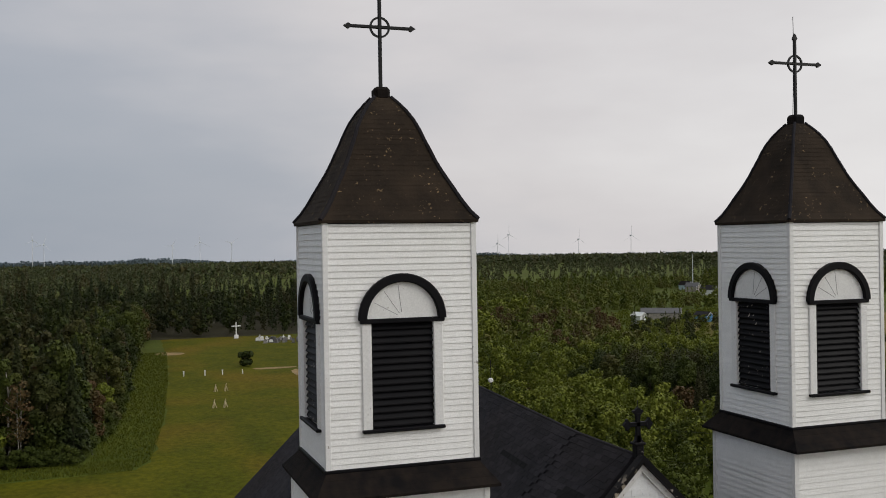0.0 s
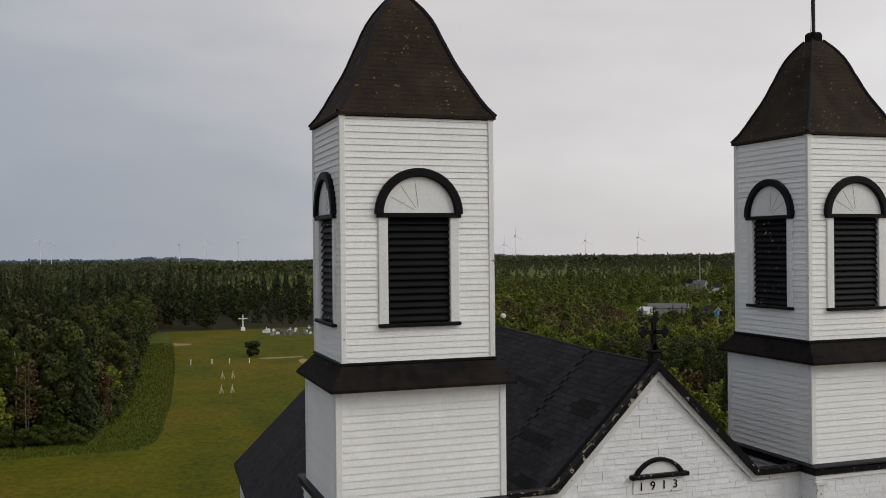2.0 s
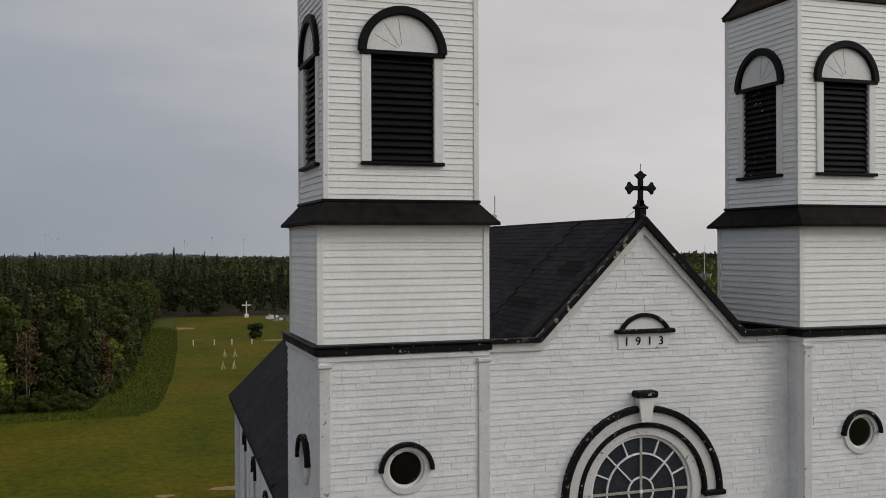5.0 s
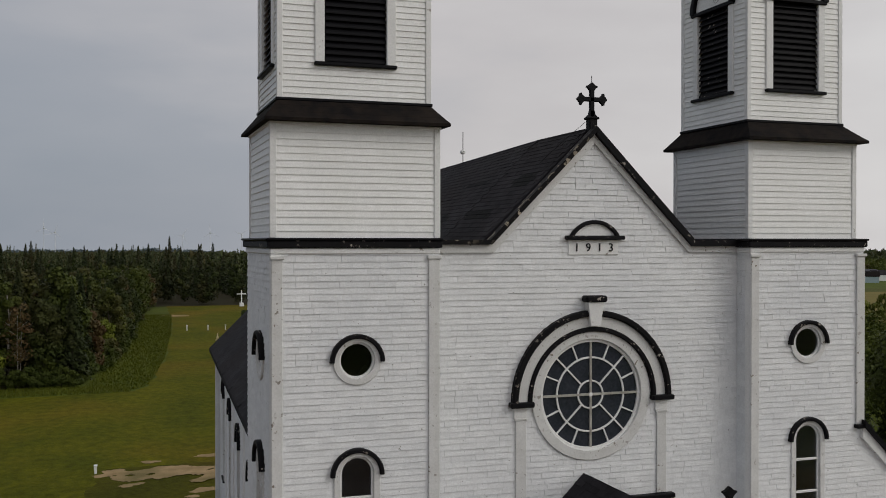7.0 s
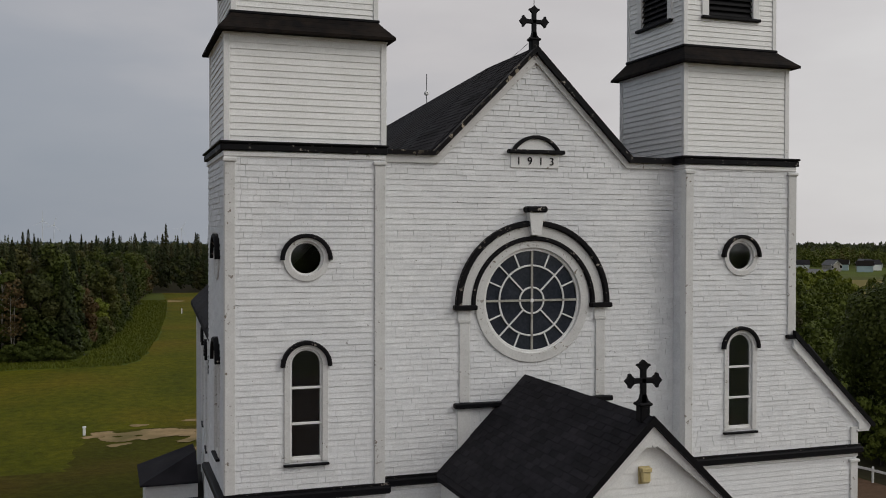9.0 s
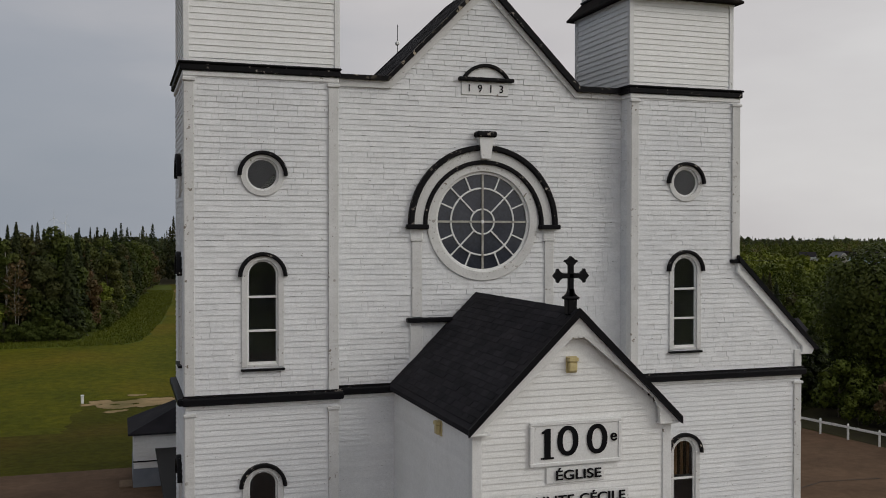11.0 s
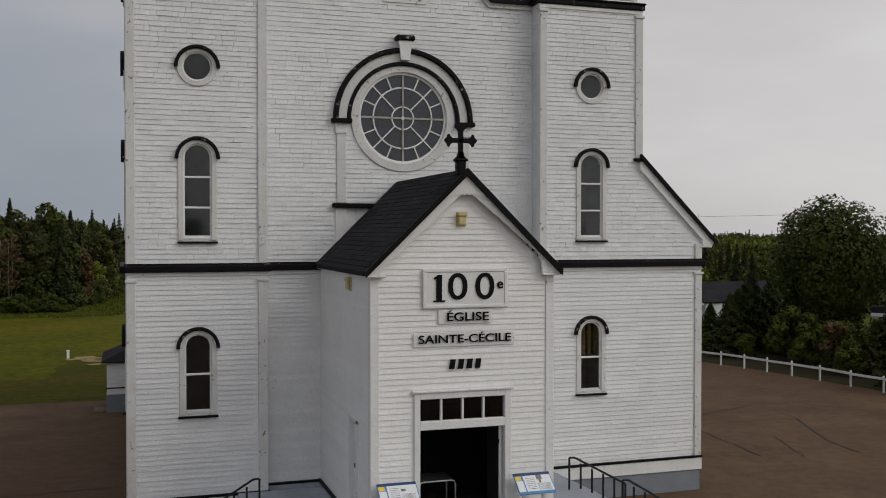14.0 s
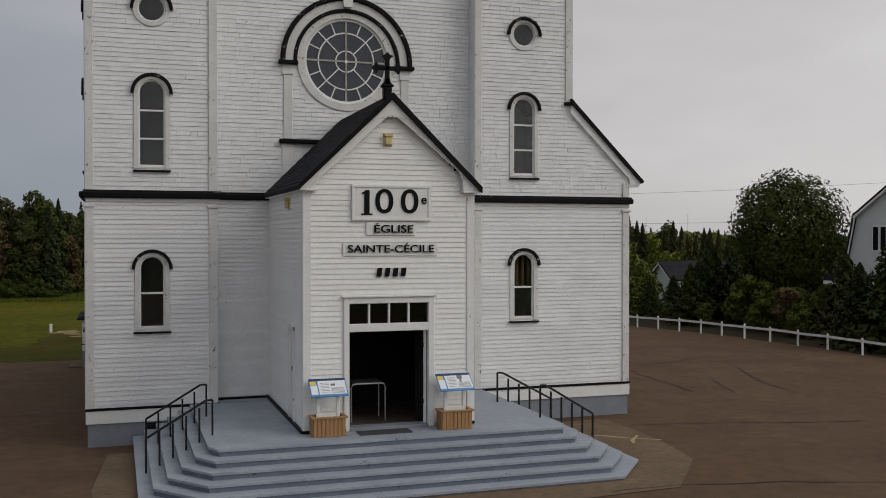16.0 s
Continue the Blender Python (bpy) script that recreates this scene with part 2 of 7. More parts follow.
M_DIRT = surface("bare_sandy_soil", [(0.21, 0.15, 0.075), (0.32, 0.23, 0.125), (0.14, 0.115, 0.05)], 0.95, 0.9, 9, 0.4, 0.5, 0.03, spec=0.1)
M_BARK = surface("grey_brown_bark", [(0.055, 0.045, 0.036), (0.12, 0.10, 0.085)], 0.9, 2.0, 14, 0.5, 0.5, 0.03, spec=0.2)
M_BIRCH = surface("pale_birch_bark", [(0.24, 0.22, 0.19), (0.40, 0.37, 0.33)], 0.8, 2.0, 10, 0.5, 0.3, 0.02, spec=0.2)


def leaves(name, dark, light, island=0.18, rough=0.6, third=None):
    return surface(name, [dark, light] + ([third] if third else []), rough, 0.35, 3.0, 0.5, 0.0, 0.01, island=island, spec=0.12)


M_LEAF = leaves("deciduous_leaves", (0.040, 0.056, 0.007), (0.090, 0.106, 0.014), 0.14)
M_LEAF_M = leaves("young_growth_leaves", (0.072, 0.092, 0.014), (0.128, 0.142, 0.026), 0.14, third=(0.110, 0.098, 0.030))
M_LEAF_W = leaves("woodland_leaves", (0.026, 0.038, 0.006), (0.062, 0.075, 0.012), 0.12, third=(0.058, 0.054, 0.016))
M_LEAF_D = leaves("dark_deciduous_leaves", (0.014, 0.022, 0.005), (0.039, 0.050, 0.009), 0.12, third=(0.044, 0.040, 0.014))
M_LEAF_L = leaves("bright_shrub_leaves", (0.086, 0.108, 0.011), (0.152, 0.168, 0.022), 0.18)
M_LEAF_R = leaves("rusty_dying_leaves", (0.085, 0.040, 0.018), (0.075, 0.065, 0.026))
M_TALLGRASS = leaves("tall_meadow_grass", (0.062, 0.076, 0.006), (0.086, 0.096, 0.008), 0.10)
M_CONIFER = leaves("conifer_needles", (0.013, 0.020, 0.007), (0.036, 0.046, 0.013), third=(0.040, 0.034, 0.012))
# paler than the near woods, with distance haze mixed into the colour
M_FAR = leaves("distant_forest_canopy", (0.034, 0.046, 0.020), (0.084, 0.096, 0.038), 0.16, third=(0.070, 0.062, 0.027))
# blue-grey of distance haze is put straight into the leaf colour
M_FAR_BLUE = leaves("haze_tinted_far_woods", (0.078, 0.104, 0.118), (0.090, 0.118, 0.132), 0.06)
M_STONE = surface("grave_granite", [(0.05, 0.05, 0.055), (0.20, 0.19, 0.19)], 0.5, 0.4, 12, 0.3, 0.1, 0.004, piece=0.5)
M_HOUSE = surface("pale_grey_vinyl_siding", [(0.60, 0.63, 0.63), (0.68, 0.70, 0.69)], 0.5, 1.0, 20, 0.5, 0.06, 0.003)
M_SLATE = surface("grey_weathered_roof", [(0.075, 0.075, 0.08), (0.11, 0.11, 0.115)], 0.8, 1.0, 12, 0.5, 0.2, 0.01)
M_HOUSE_B = surface("light_blue_siding", [(0.36, 0.47, 0.52), (0.44, 0.55, 0.58)], 0.5, 1.0, 20, 0.5, 0.06, 0.003)
M_TURBINE = surface("white_turbine_steel", [(0.62, 0.65, 0.68), (0.68, 0.70, 0.73)], 0.5, 0.1, 2, 0.5, 0.0, 0.01)


# ---- mesh tools ----
class Geo:
    """Vertices and faces gathered in a frame: a along the wall, d outwards, z up."""

    def __init__(self, o=(0, 0, 0), u=(1, 0, 0), n=(0, -1, 0)):
        self.o, self.u, self.n, self.v, self.f = Vector(o), Vector(u), Vector(n), [], []

    def at(self, a, d, z):
        return tuple(self.o + self.u * a + self.n * d + Vector((0, 0, z)))

    def add(self, pts, faces):
        k = len(self.v)
        self.v += [self.at(*p) for p in pts]
        self.f += [tuple(i + k for i in q) for q in faces]
        return self

    def box(self, a0, a1, d0, d1, z0, z1):
        return self.add([(a0, d0, z0), (a1, d0, z0), (a1, d1, z0), (a0, d1, z0), (a0, d0, z1), (a1, d0, z1), (a1, d1, z1), (a0, d1, z1)],
                        [(0, 1, 2, 3), (4, 5, 6, 7), (0, 1, 5, 4), (1, 2, 6, 5), (2, 3, 7, 6), (3, 0, 4, 7)])

    def cbox(self, a0, a1, d0, d1, z0, z1, c=0.012):
        """A box whose long edges are chamfered."""
        ring = [(a0 + c, d0), (a1 - c, d0), (a1, d0 + c), (a1, d1 - c), (a1 - c, d1), (a0 + c, d1), (a0, d1 - c), (a0, d0 + c)]
        inner = [(min(max(a, a0 + c), a1 - c), min(max(d, d0 + c), d1 - c)) for a, d in ring]
        pts = [(a, d, z0) for a, d in inner] + [(a, d, z0 + c) for a, d in ring] + [(a, d, z1 - c) for a, d in ring] + [(a, d, z1) for a, d in inner]
        fs = [tuple(range(8)), tuple(range(24, 32))]
        for k in range(3):
            fs += [(k * 8 + i, k * 8 + (i + 1) % 8, k * 8 + 8 + (i + 1) % 8, k * 8 + 8 + i) for i in range(8)]
        return self.add(pts, fs)

    def prism(self, poly, d0, d1):
        """A polygon of (a, z) points, d0 to d1 deep."""
        k = len(poly)
        return self.add([(a, d0, z) for a, z in poly] + [(a, d1, z) for a, z in poly],
                        [tuple(range(k)), tuple(range(k, 2 * k))] + [(i, (i + 1) % k, k + (i + 1) % k, k + i) for i in range(k)])

    def slab(self, poly, z0, z1):
        """A polygon of (a, d) points, z0 to z1 high."""
        k = len(poly)
        return self.add([(a, d, z0) for a, d in poly] + [(a, d, z1) for a, d in poly],
                        [tuple(range(k)), tuple(range(k, 2 * k))] + [(i, (i + 1) % k, k + (i + 1) % k, k + i) for i in range(k)])

    def arc(self, ac, zc, r0, r1, t0, t1, d0, d1, steps=24, c=0.0):
        """A ring segment between radii r0 and r1 and angles t0 to t1 in degrees, its outer corners chamfered by c."""
        sec = [(r0, d0), (r1, d0), (r1, d1 - c), (r1 - c, d1), (r0 + c, d1), (r0, d1 - c)] if c else [(r0, d0), (r1, d0), (r1, d1), (r0, d1)]
        k, full = len(sec), abs(t1 - t0) >= 359.9
        count = steps if full else steps + 1
        pts = []
        for i in range(count):
            t = radians(t0 + (t1 - t0) * i / steps)
            pts += [(ac + r * math.cos(t), d, zc + r * math.sin(t)) for r, d in sec]
        fs = []
        for i in range(steps):
            j = (i + 1) % count
            fs += [(i * k + q, i * k + (q + 1) % k, j * k + (q + 1) % k, j * k + q) for q in range(k)]
        if not full:
            fs += [tuple(range(k)), tuple(range((count - 1) * k, count * k))]
        return self.add(pts, fs)

    def disc(self, ac, zc, r, d0, d1, steps=32, t0=0, t1=360):
        poly = [(ac + r * math.cos(radians(t0 + (t1 - t0) * i / steps)), zc + r * math.sin(radians(t0 + (t1 - t0) * i / steps))) for i in range(steps + (t1 - t0 < 360))]
        return self.prism(poly, d0, d1)

    def tube(self, pts, r, sides=8, r_end=None):
        """A round bar through points (a, d, z)."""
        world_pts = [Vector(self.at(*p)) for p in pts]
        rows = []
        for i, p in enumerate(world_pts):
            way = (world_pts[min(i + 1, len(pts) - 1)] - world_pts[max(i - 1, 0)]).normalized()
            side = way.orthogonal().normalized()
            up = way.cross(side)
            rad = r if r_end is None else r + (r_end - r) * i / (len(pts) - 1)
            rows.append([tuple(p + (side * math.cos(q * math.tau / sides) + up * math.sin(q * math.tau / sides)) * rad) for q in range(sides)])
        k = len(self.v)
        self.v += [p for row in rows for p in row]
        for i in range(len(rows) - 1):
            self.f += [(k + i * sides + q, k + i * sides + (q + 1) % sides, k + (i + 1) * sides + (q + 1) % sides, k + (i + 1) * sides + q) for q in range(sides)]
        self.f += [tuple(range(k, k + sides)), tuple(range(k + (len(rows) - 1) * sides, k + len(rows) * sides))]
        return self


def mesh_of(name, g, mat, clean=True):
    me = bpy.data.meshes.new(name)
    me.from_pydata(g.v, [], g.f)
    if clean:
        bm = bmesh.new()
        bm.from_mesh(me)
        bmesh.ops.recalc_face_normals(bm, faces=bm.faces)
        bm.to_mesh(me)
        bm.free()
    me.materials.append(mat)
    return me


def part(name, g, mat, parent=None, label="", clean=True):
    ob = new(name, mesh_of(name, g, mat, clean))
    if parent is not None:
        ob.parent = parent
    return tagged(ob, label)


def thing(name, label, category, group="", kind=""):
    return tagged(new(name), label, category, group, kind)


def solid(name, g, mat, label, category, group="", kind="", clean=True):
    return tagged(part(name, g, mat, None, "", clean), label, category, group, kind)


FRONT = dict(u=(1, 0, 0), n=(0, -1, 0))
BACK = dict(u=(1, 0, 0), n=(0, 1, 0))
LEFT = dict(u=(0, 1, 0), n=(-1, 0, 0))
RIGHT = dict(u=(0, 1, 0), n=(1, 0, 0))


def arch_hole(ac, half, z0, zs):
    """The width of a round-headed opening at a height."""
    def at(z):
        if z0 <= z <= zs:
            return ac - half, ac + half
        if zs < z < zs + half:
            w = math.sqrt(half * half - (z - zs) ** 2)
            return ac - w, ac + w
        return None
    return at


def disc_hole(ac, zc, r):
    def at(z):
        if abs(z - zc) < r:
            w = math.sqrt(r * r - (z - zc) ** 2)
            return ac - w, ac + w
        return None
    return at


def box_hole(a0, a1, z0, z1):
    return lambda z: (a0, a1) if z0 <= z <= z1 else None


def runs(a0, a1, z, holes):
    spans = [(a0, a1)]
    for h in holes:
        gap = h(z)
        if gap:
            spans = [s for lo, hi in spans for s in ((lo, min(hi, gap[0])), (max(lo, gap[1]), hi)) if s[1] - s[0] > 0.02]
    return spans


PIECES = {}


def course_mesh(kind, length, height, mat, lap, deep):
    key = (kind, round(length, 2), round(height, 3))
    if key not in PIECES:
        g = Geo(**FRONT)
        w = key[1] / 2
        g.add([(-w, -deep, 0), (w, -deep, 0), (w, lap, 0), (-w, lap, 0), (-w, -deep, height), (w, -deep, height), (w, 0.002, height), (-w, 0.002, height)],
              [(3, 2, 1, 0), (4, 5, 6, 7), (0, 1, 5, 4), (1, 2, 6, 5), (2, 3, 7, 6), (3, 0, 4, 7)])
        PIECES[key] = mesh_of(kind, g, mat)
    return PIECES[key]


LATER = []


def board_wall(name, frame_of, o, span, z0, z1, course, holes, mat, mat_joined, parent, kind, single=(0, 99), shingle=False, lap=0.02, deep=0.09, seed=0, limit=300, label=""):
    """A wall laid course by course; span(z) gives its ends. Courses inside `single` become pieces of their own, the rest one mesh."""
    rng = random.Random(seed)
    body = Geo(o, **frame_of)
    pieces = []
    count = max(1, round((z1 - z0) / course))
    h = (z1 - z0) / count
    turn = math.atan2(frame_of["n"][0], -frame_of["n"][1])
    for i in range(count):
        z = z0 + i * h
        ends = span(z + h / 2)
        if not ends:
            continue
        for a0, a1 in runs(ends[0], ends[1], z + h / 2, holes):
            cuts = [a0]
            if shingle:
                lengths = (2.4, 3.0, 3.6, 4.2) if z < 6.4 else (0.14, 0.18, 0.22, 0.26, 0.30, 0.36)     # long boards below the belt course
                while cuts[-1] < a1:
                    cuts.append(round(cuts[-1] + rng.choice(lengths), 3))
                cuts[-1] = a1
                if len(cuts) > 2 and cuts[-1] - cuts[-2] < 0.08:
                    cuts.pop(-2)
            else:
                cuts.append(a1)
            for c0, c1 in zip(cuts, cuts[1:]):
                gap = 0.0013 if shingle and z > 6.4 else 0.0003 if shingle else 0.0
                off = rng.uniform(-0.004, 0.004) if shingle and z > 6.4 else rng.uniform(-0.001, 0.001)
                if single[0] <= z <= single[1] and len(pieces) < limit:
                    pieces.append((c0 + gap, c1 - gap, z + (rng.uniform(-0.006, 0.002) if shingle and z > 6.4 else 0), h, off))
                else:
                    b0, b1 = c0 + gap, c1 - gap
                    zl = z + (rng.uniform(-0.006, 0.002) if shingle and z > 6.4 else 0)
                    out = lap + off + (0.004 if shingle and z < 6.4 else 0)
                    body.add([(b0, -deep, zl), (b1, -deep, zl), (b1, out, zl), (b0, out, zl), (b0, -deep, z + h), (b1, -deep, z + h), (b1, 0.002 + off, z + h), (b0, 0.002 + off, z + h)],
                             [(3, 2, 1, 0), (4, 5, 6, 7), (0, 1, 5, 4), (1, 2, 6, 5), (2, 3, 7, 6), (3, 0, 4, 7)])
    if not body.f:
        body.box(span(z0)[0] + 0.02, span(z0)[0] + 0.06, -deep + 0.01, -0.02, z0 + 0.02, z0 + 0.1)
    wall = tagged(part(name, body, mat_joined, parent, label), kind="stuff")

    def lay():
        for c0, c1, z, hh, off in pieces:
            ob = new(kind, course_mesh(kind + mat.name, c1 - c0, hh, mat, lap, deep))
            ob.name = kind
            place = Vector(body.at((c0 + c1) / 2, off, z))
            ob.matrix_basis = Matrix.Translation(place) @ Matrix.Rotation(turn, 4, "Z")
            ob.parent = wall
    LATER.append(lay)
    return wall


def words(name, text, size, mat, parent, place, bold=0.0, turn=(90, 0, 0), deep=0.012, width=None):
    """Raised lettering in the built-in font, centred on a place of a wall that faces -y."""
    cu = bpy.data.curves.new(name, "FONT")
    cu.body, cu.size, cu.extrude, cu.offset, cu.align_x, cu.align_y = text, size, deep, bold, "CENTER", "CENTER"
    tmp = new(name, cu)
    me = bpy.data.meshes.new_from_object(tmp.evaluated_get(bpy.context.evaluated_depsgraph_get()))
    bpy.data.objects.remove(tmp)
    me.materials.append(mat)
    ob = new(name, me)
    sx = 1.0
    if width:
        xs = [v.co.x for v in me.vertices]
        sx = width / (max(xs) - min(xs))
    for v in me.vertices:
        v.co.x *= sx
    ob.parent = parent
    ob.matrix_basis = pose(*place, *turn)
    return ob


# ---- ground levels ----
def ground_z(x, y):
    """The yard is nearly flat, rises a little to the front steps and falls towards the cemetery."""
    front = min(max((-1.0 - y) / 6.0, 0.0), 1.0)
    near = 0.04 + 0.15 * front * front * (3 - 2 * front)
    side = min(max((20.0 - x + 0.25 * y) / 25.0, 0.0), 1.0)
    far = 0.0105 * max(math.hypot(x, y) - 650.0, 0.0)
    back = min(max(y - 5.0, 0.0), 265.0)
    return near - side * max(0.0165 * back, 0.041 * min(back, 35.0)) - far


# ---- church ----
DECK = 1.07
STEP_X = 10.53                                       # from one tower to the other
MID = 0.20                                           # axis of the facade
church = thing("church", "white wooden twin-towered church with black trim and dark shingled roofs", "church")


def arch_window(fr, o, ac, zs, zb, parent, rails=(), half=0.325, casing=0.455, hood=0.525, sill=0.47, round_only=False, label=""):
    """A round-headed window: casing, hood moulding, sill, panes and rails."""
    g = Geo(o, **fr)
    g.arc(ac, zs, half, casing, 0, 360 if round_only else 180, -0.10, 0.045, 40 if round_only else 22, 0.012)
    if not round_only:
        for s in (-1, 1):
            lo, hi = sorted((ac + s * half, ac + s * casing))
            g.cbox(lo, hi, -0.10, 0.045, zb - 0.06, zs, 0.01)
        g.cbox(ac - half, ac + half, -0.10, 0.02, zb - 0.06, zb, 0.008)
    win = part("window", g, M_TRIM_OLD, parent, label)
    g = Geo(o, **fr)
    g.arc(ac, zs, half - 0.035, half + 0.004, 0, 360 if round_only else 180, -0.085, -0.02, 40 if round_only else 22)
    if not round_only:
        for s in (-1, 1):
            lo, hi = sorted((ac + s * (half - 0.035), ac + s * (half + 0.004)))
            g.box(lo, hi, -0.085, -0.02, zb, zs)
        g.box(ac - half + 0.03, ac + half - 0.03, -0.085, -0.02, zb, zb + 0.05)
    part("sash", g, M_TRIM, win)
    part("hood_moulding", Geo(o, **fr).arc(ac, zs - 0.03, hood - 0.085, hood, 0, 180, -0.01, 0.12, 24, 0.02), M_BLACK_OLD, win, "chipped black hood moulding")
    if not round_only:
        part("sill", Geo(o, **fr).cbox(ac - sill, ac + sill, -0.05, 0.10, zb - 0.14, zb - 0.09, 0.012), M_BLACK, win, "black window sill")
    levels = [zb, *rails, zs + half]
    for k, z in enumerate(rails):
        part("rail", Geo(o, **fr).cbox(ac - half, ac + half, -0.08, -0.015, z - 0.025, z + 0.025, 0.006), M_TRIM, win)
    if round_only:
        part("pane", Geo(o, **fr).disc(ac, zs, half - 0.01, -0.062, -0.054, 32), M_GLASS, win, "dark window glass").visible_shadow = False
    else:
        for z0, z1 in zip(levels, levels[1:]):
            if z1 > zs:
                poly = [(ac - half + 0.01, z0), (ac + half - 0.01, z0)] + [(ac + (half - 0.01) * math.cos(radians(t)), zs + (half - 0.01) * math.sin(radians(t))) for t in range(0, 181, 12)]
                p = Geo(o, **fr).prism(poly, -0.062, -0.054)
            else:
                p = Geo(o, **fr).box(ac - half + 0.01, ac + half - 0.01, -0.062, -0.054, z0, z1)
            part("pane", p, M_GLASS, win, "dark window glass").visible_shadow = False
    return win


def louver_window(fr, o, ac, parent, worn=False):
    """A belfry opening: white jambs, black slats, arched black trim over a white fan panel."""
    z0, z1 = 17.10, 19.12
    win = part("belfry_window", Geo(o, **fr).box(ac - 0.64, ac + 0.64, -0.14, -0.11, z0 - 0.05, z1 + 0.05), M_BLACK, parent, "white-cased belfry opening with black louvers")
    for s in (-1, 1):
        lo, hi = sorted((ac + s * 0.62, ac + s * 0.81))
        part("jamb", Geo(o, **fr).cbox(lo, hi, -0.10, 0.05, z0 - 0.04, z1, 0.012), M_TRIM, win, "white jamb")
    tilt = 0.075
    n = 15
    for i in range(n):
        z = z0 + 0.03 + (z1 - z0 - 0.04) * i / n
        s = Geo(o, **fr)
        s.add([(ac - 0.62, 0.0, z), (ac + 0.62, 0.0, z), (ac + 0.62, -tilt, z + 0.13), (ac - 0.62, -tilt, z + 0.13),
               (ac - 0.62, 0.0, z + 0.022), (ac + 0.62, 0.0, z + 0.022), (ac + 0.62, -tilt, z + 0.15), (ac - 0.62, -tilt, z + 0.15)],
              [(0, 1, 2, 3), (4, 5, 6, 7), (0, 1, 5, 4), (1, 2, 6, 5), (2, 3, 7, 6), (3, 0, 4, 7)])
        part("slat", s, M_BLACK_OLD if worn and i % 3 != 1 else M_BLACK, win)
    part("arch_trim", Geo(o, **fr).arc(ac, 19.17, 0.71, 0.875, 0, 180, -0.02, 0.11, 28, 0.02), M_BLACK, win, "black arched trim")
    part("crossbar", Geo(o, **fr).cbox(ac - 0.84, ac + 0.84, -0.05, 0.09, 19.10, 19.19, 0.012), M_BLACK, win)
    fan = part("fan_panel", Geo(o, **fr).disc(ac, 19.17, 0.72, -0.03, 0.022, 28, 0, 180), M_TRIM, win, "white half-round fan panel")
    for t in (97, 125, 152):
        c, sn = math.cos(radians(t)), math.sin(radians(t))
        q = Geo(o, **fr)
        q.prism([(ac + c * 0.10 - sn * 0.004, 19.2 + sn * 0.10 + c * 0.004), (ac + c * 0.62 - sn * 0.004, 19.2 + sn * 0.62 + c * 0.004), (ac + c * 0.62 + sn * 0.004, 19.2 + sn * 0.62 - c * 0.004), (ac + c * 0.10 + sn * 0.004, 19.2 + sn * 0.10 - c * 0.004)], 0.022, 0.026)
        part("fan_groove", q, M_GREYINK, win)
    part("sill", Geo(o, **fr).cbox(ac - 0.82, ac + 0.82, -0.03, 0.11, 17.03, 17.10, 0.015), M_BLACK, win, "black louver sill")


def corner_board(parent, x, y, z0, z1, w=0.11, t=0.03, mat=None):
    """An upright L-shaped corner trim centred on a wall corner; signs of x and y offsets point outwards."""
    (px, sx), (py, sy) = x, y
    g = Geo()
    xa, xb = sorted((px - sx * w, px + sx * t))
    g.cbox(xa, xb, *sorted((-(py + sy * t), -(py - sy * 0.02))), z0, z1, 0.008)
    ya, yb = sorted((-(py - sy * 0.02), -(py - sy * w)))
    xa, xb = sorted((px - sx * 0.02, px + sx * t))
    g.cbox(xa, xb, ya, yb, z0, z1, 0.008)
    part("corner_board", g, mat or M_TRIM, parent)


BELL = [(1.56, 20.98), (1.42, 21.15), (1.29, 21.36), (1.19, 21.55), (1.09, 21.73), (0.98, 21.93), (0.88, 22.14), (0.80, 22.34), (0.71, 22.55), (0.63, 22.76), (0.54, 22.95), (0.42, 23.14), (0.29, 23.30), (0.17, 23.43)]


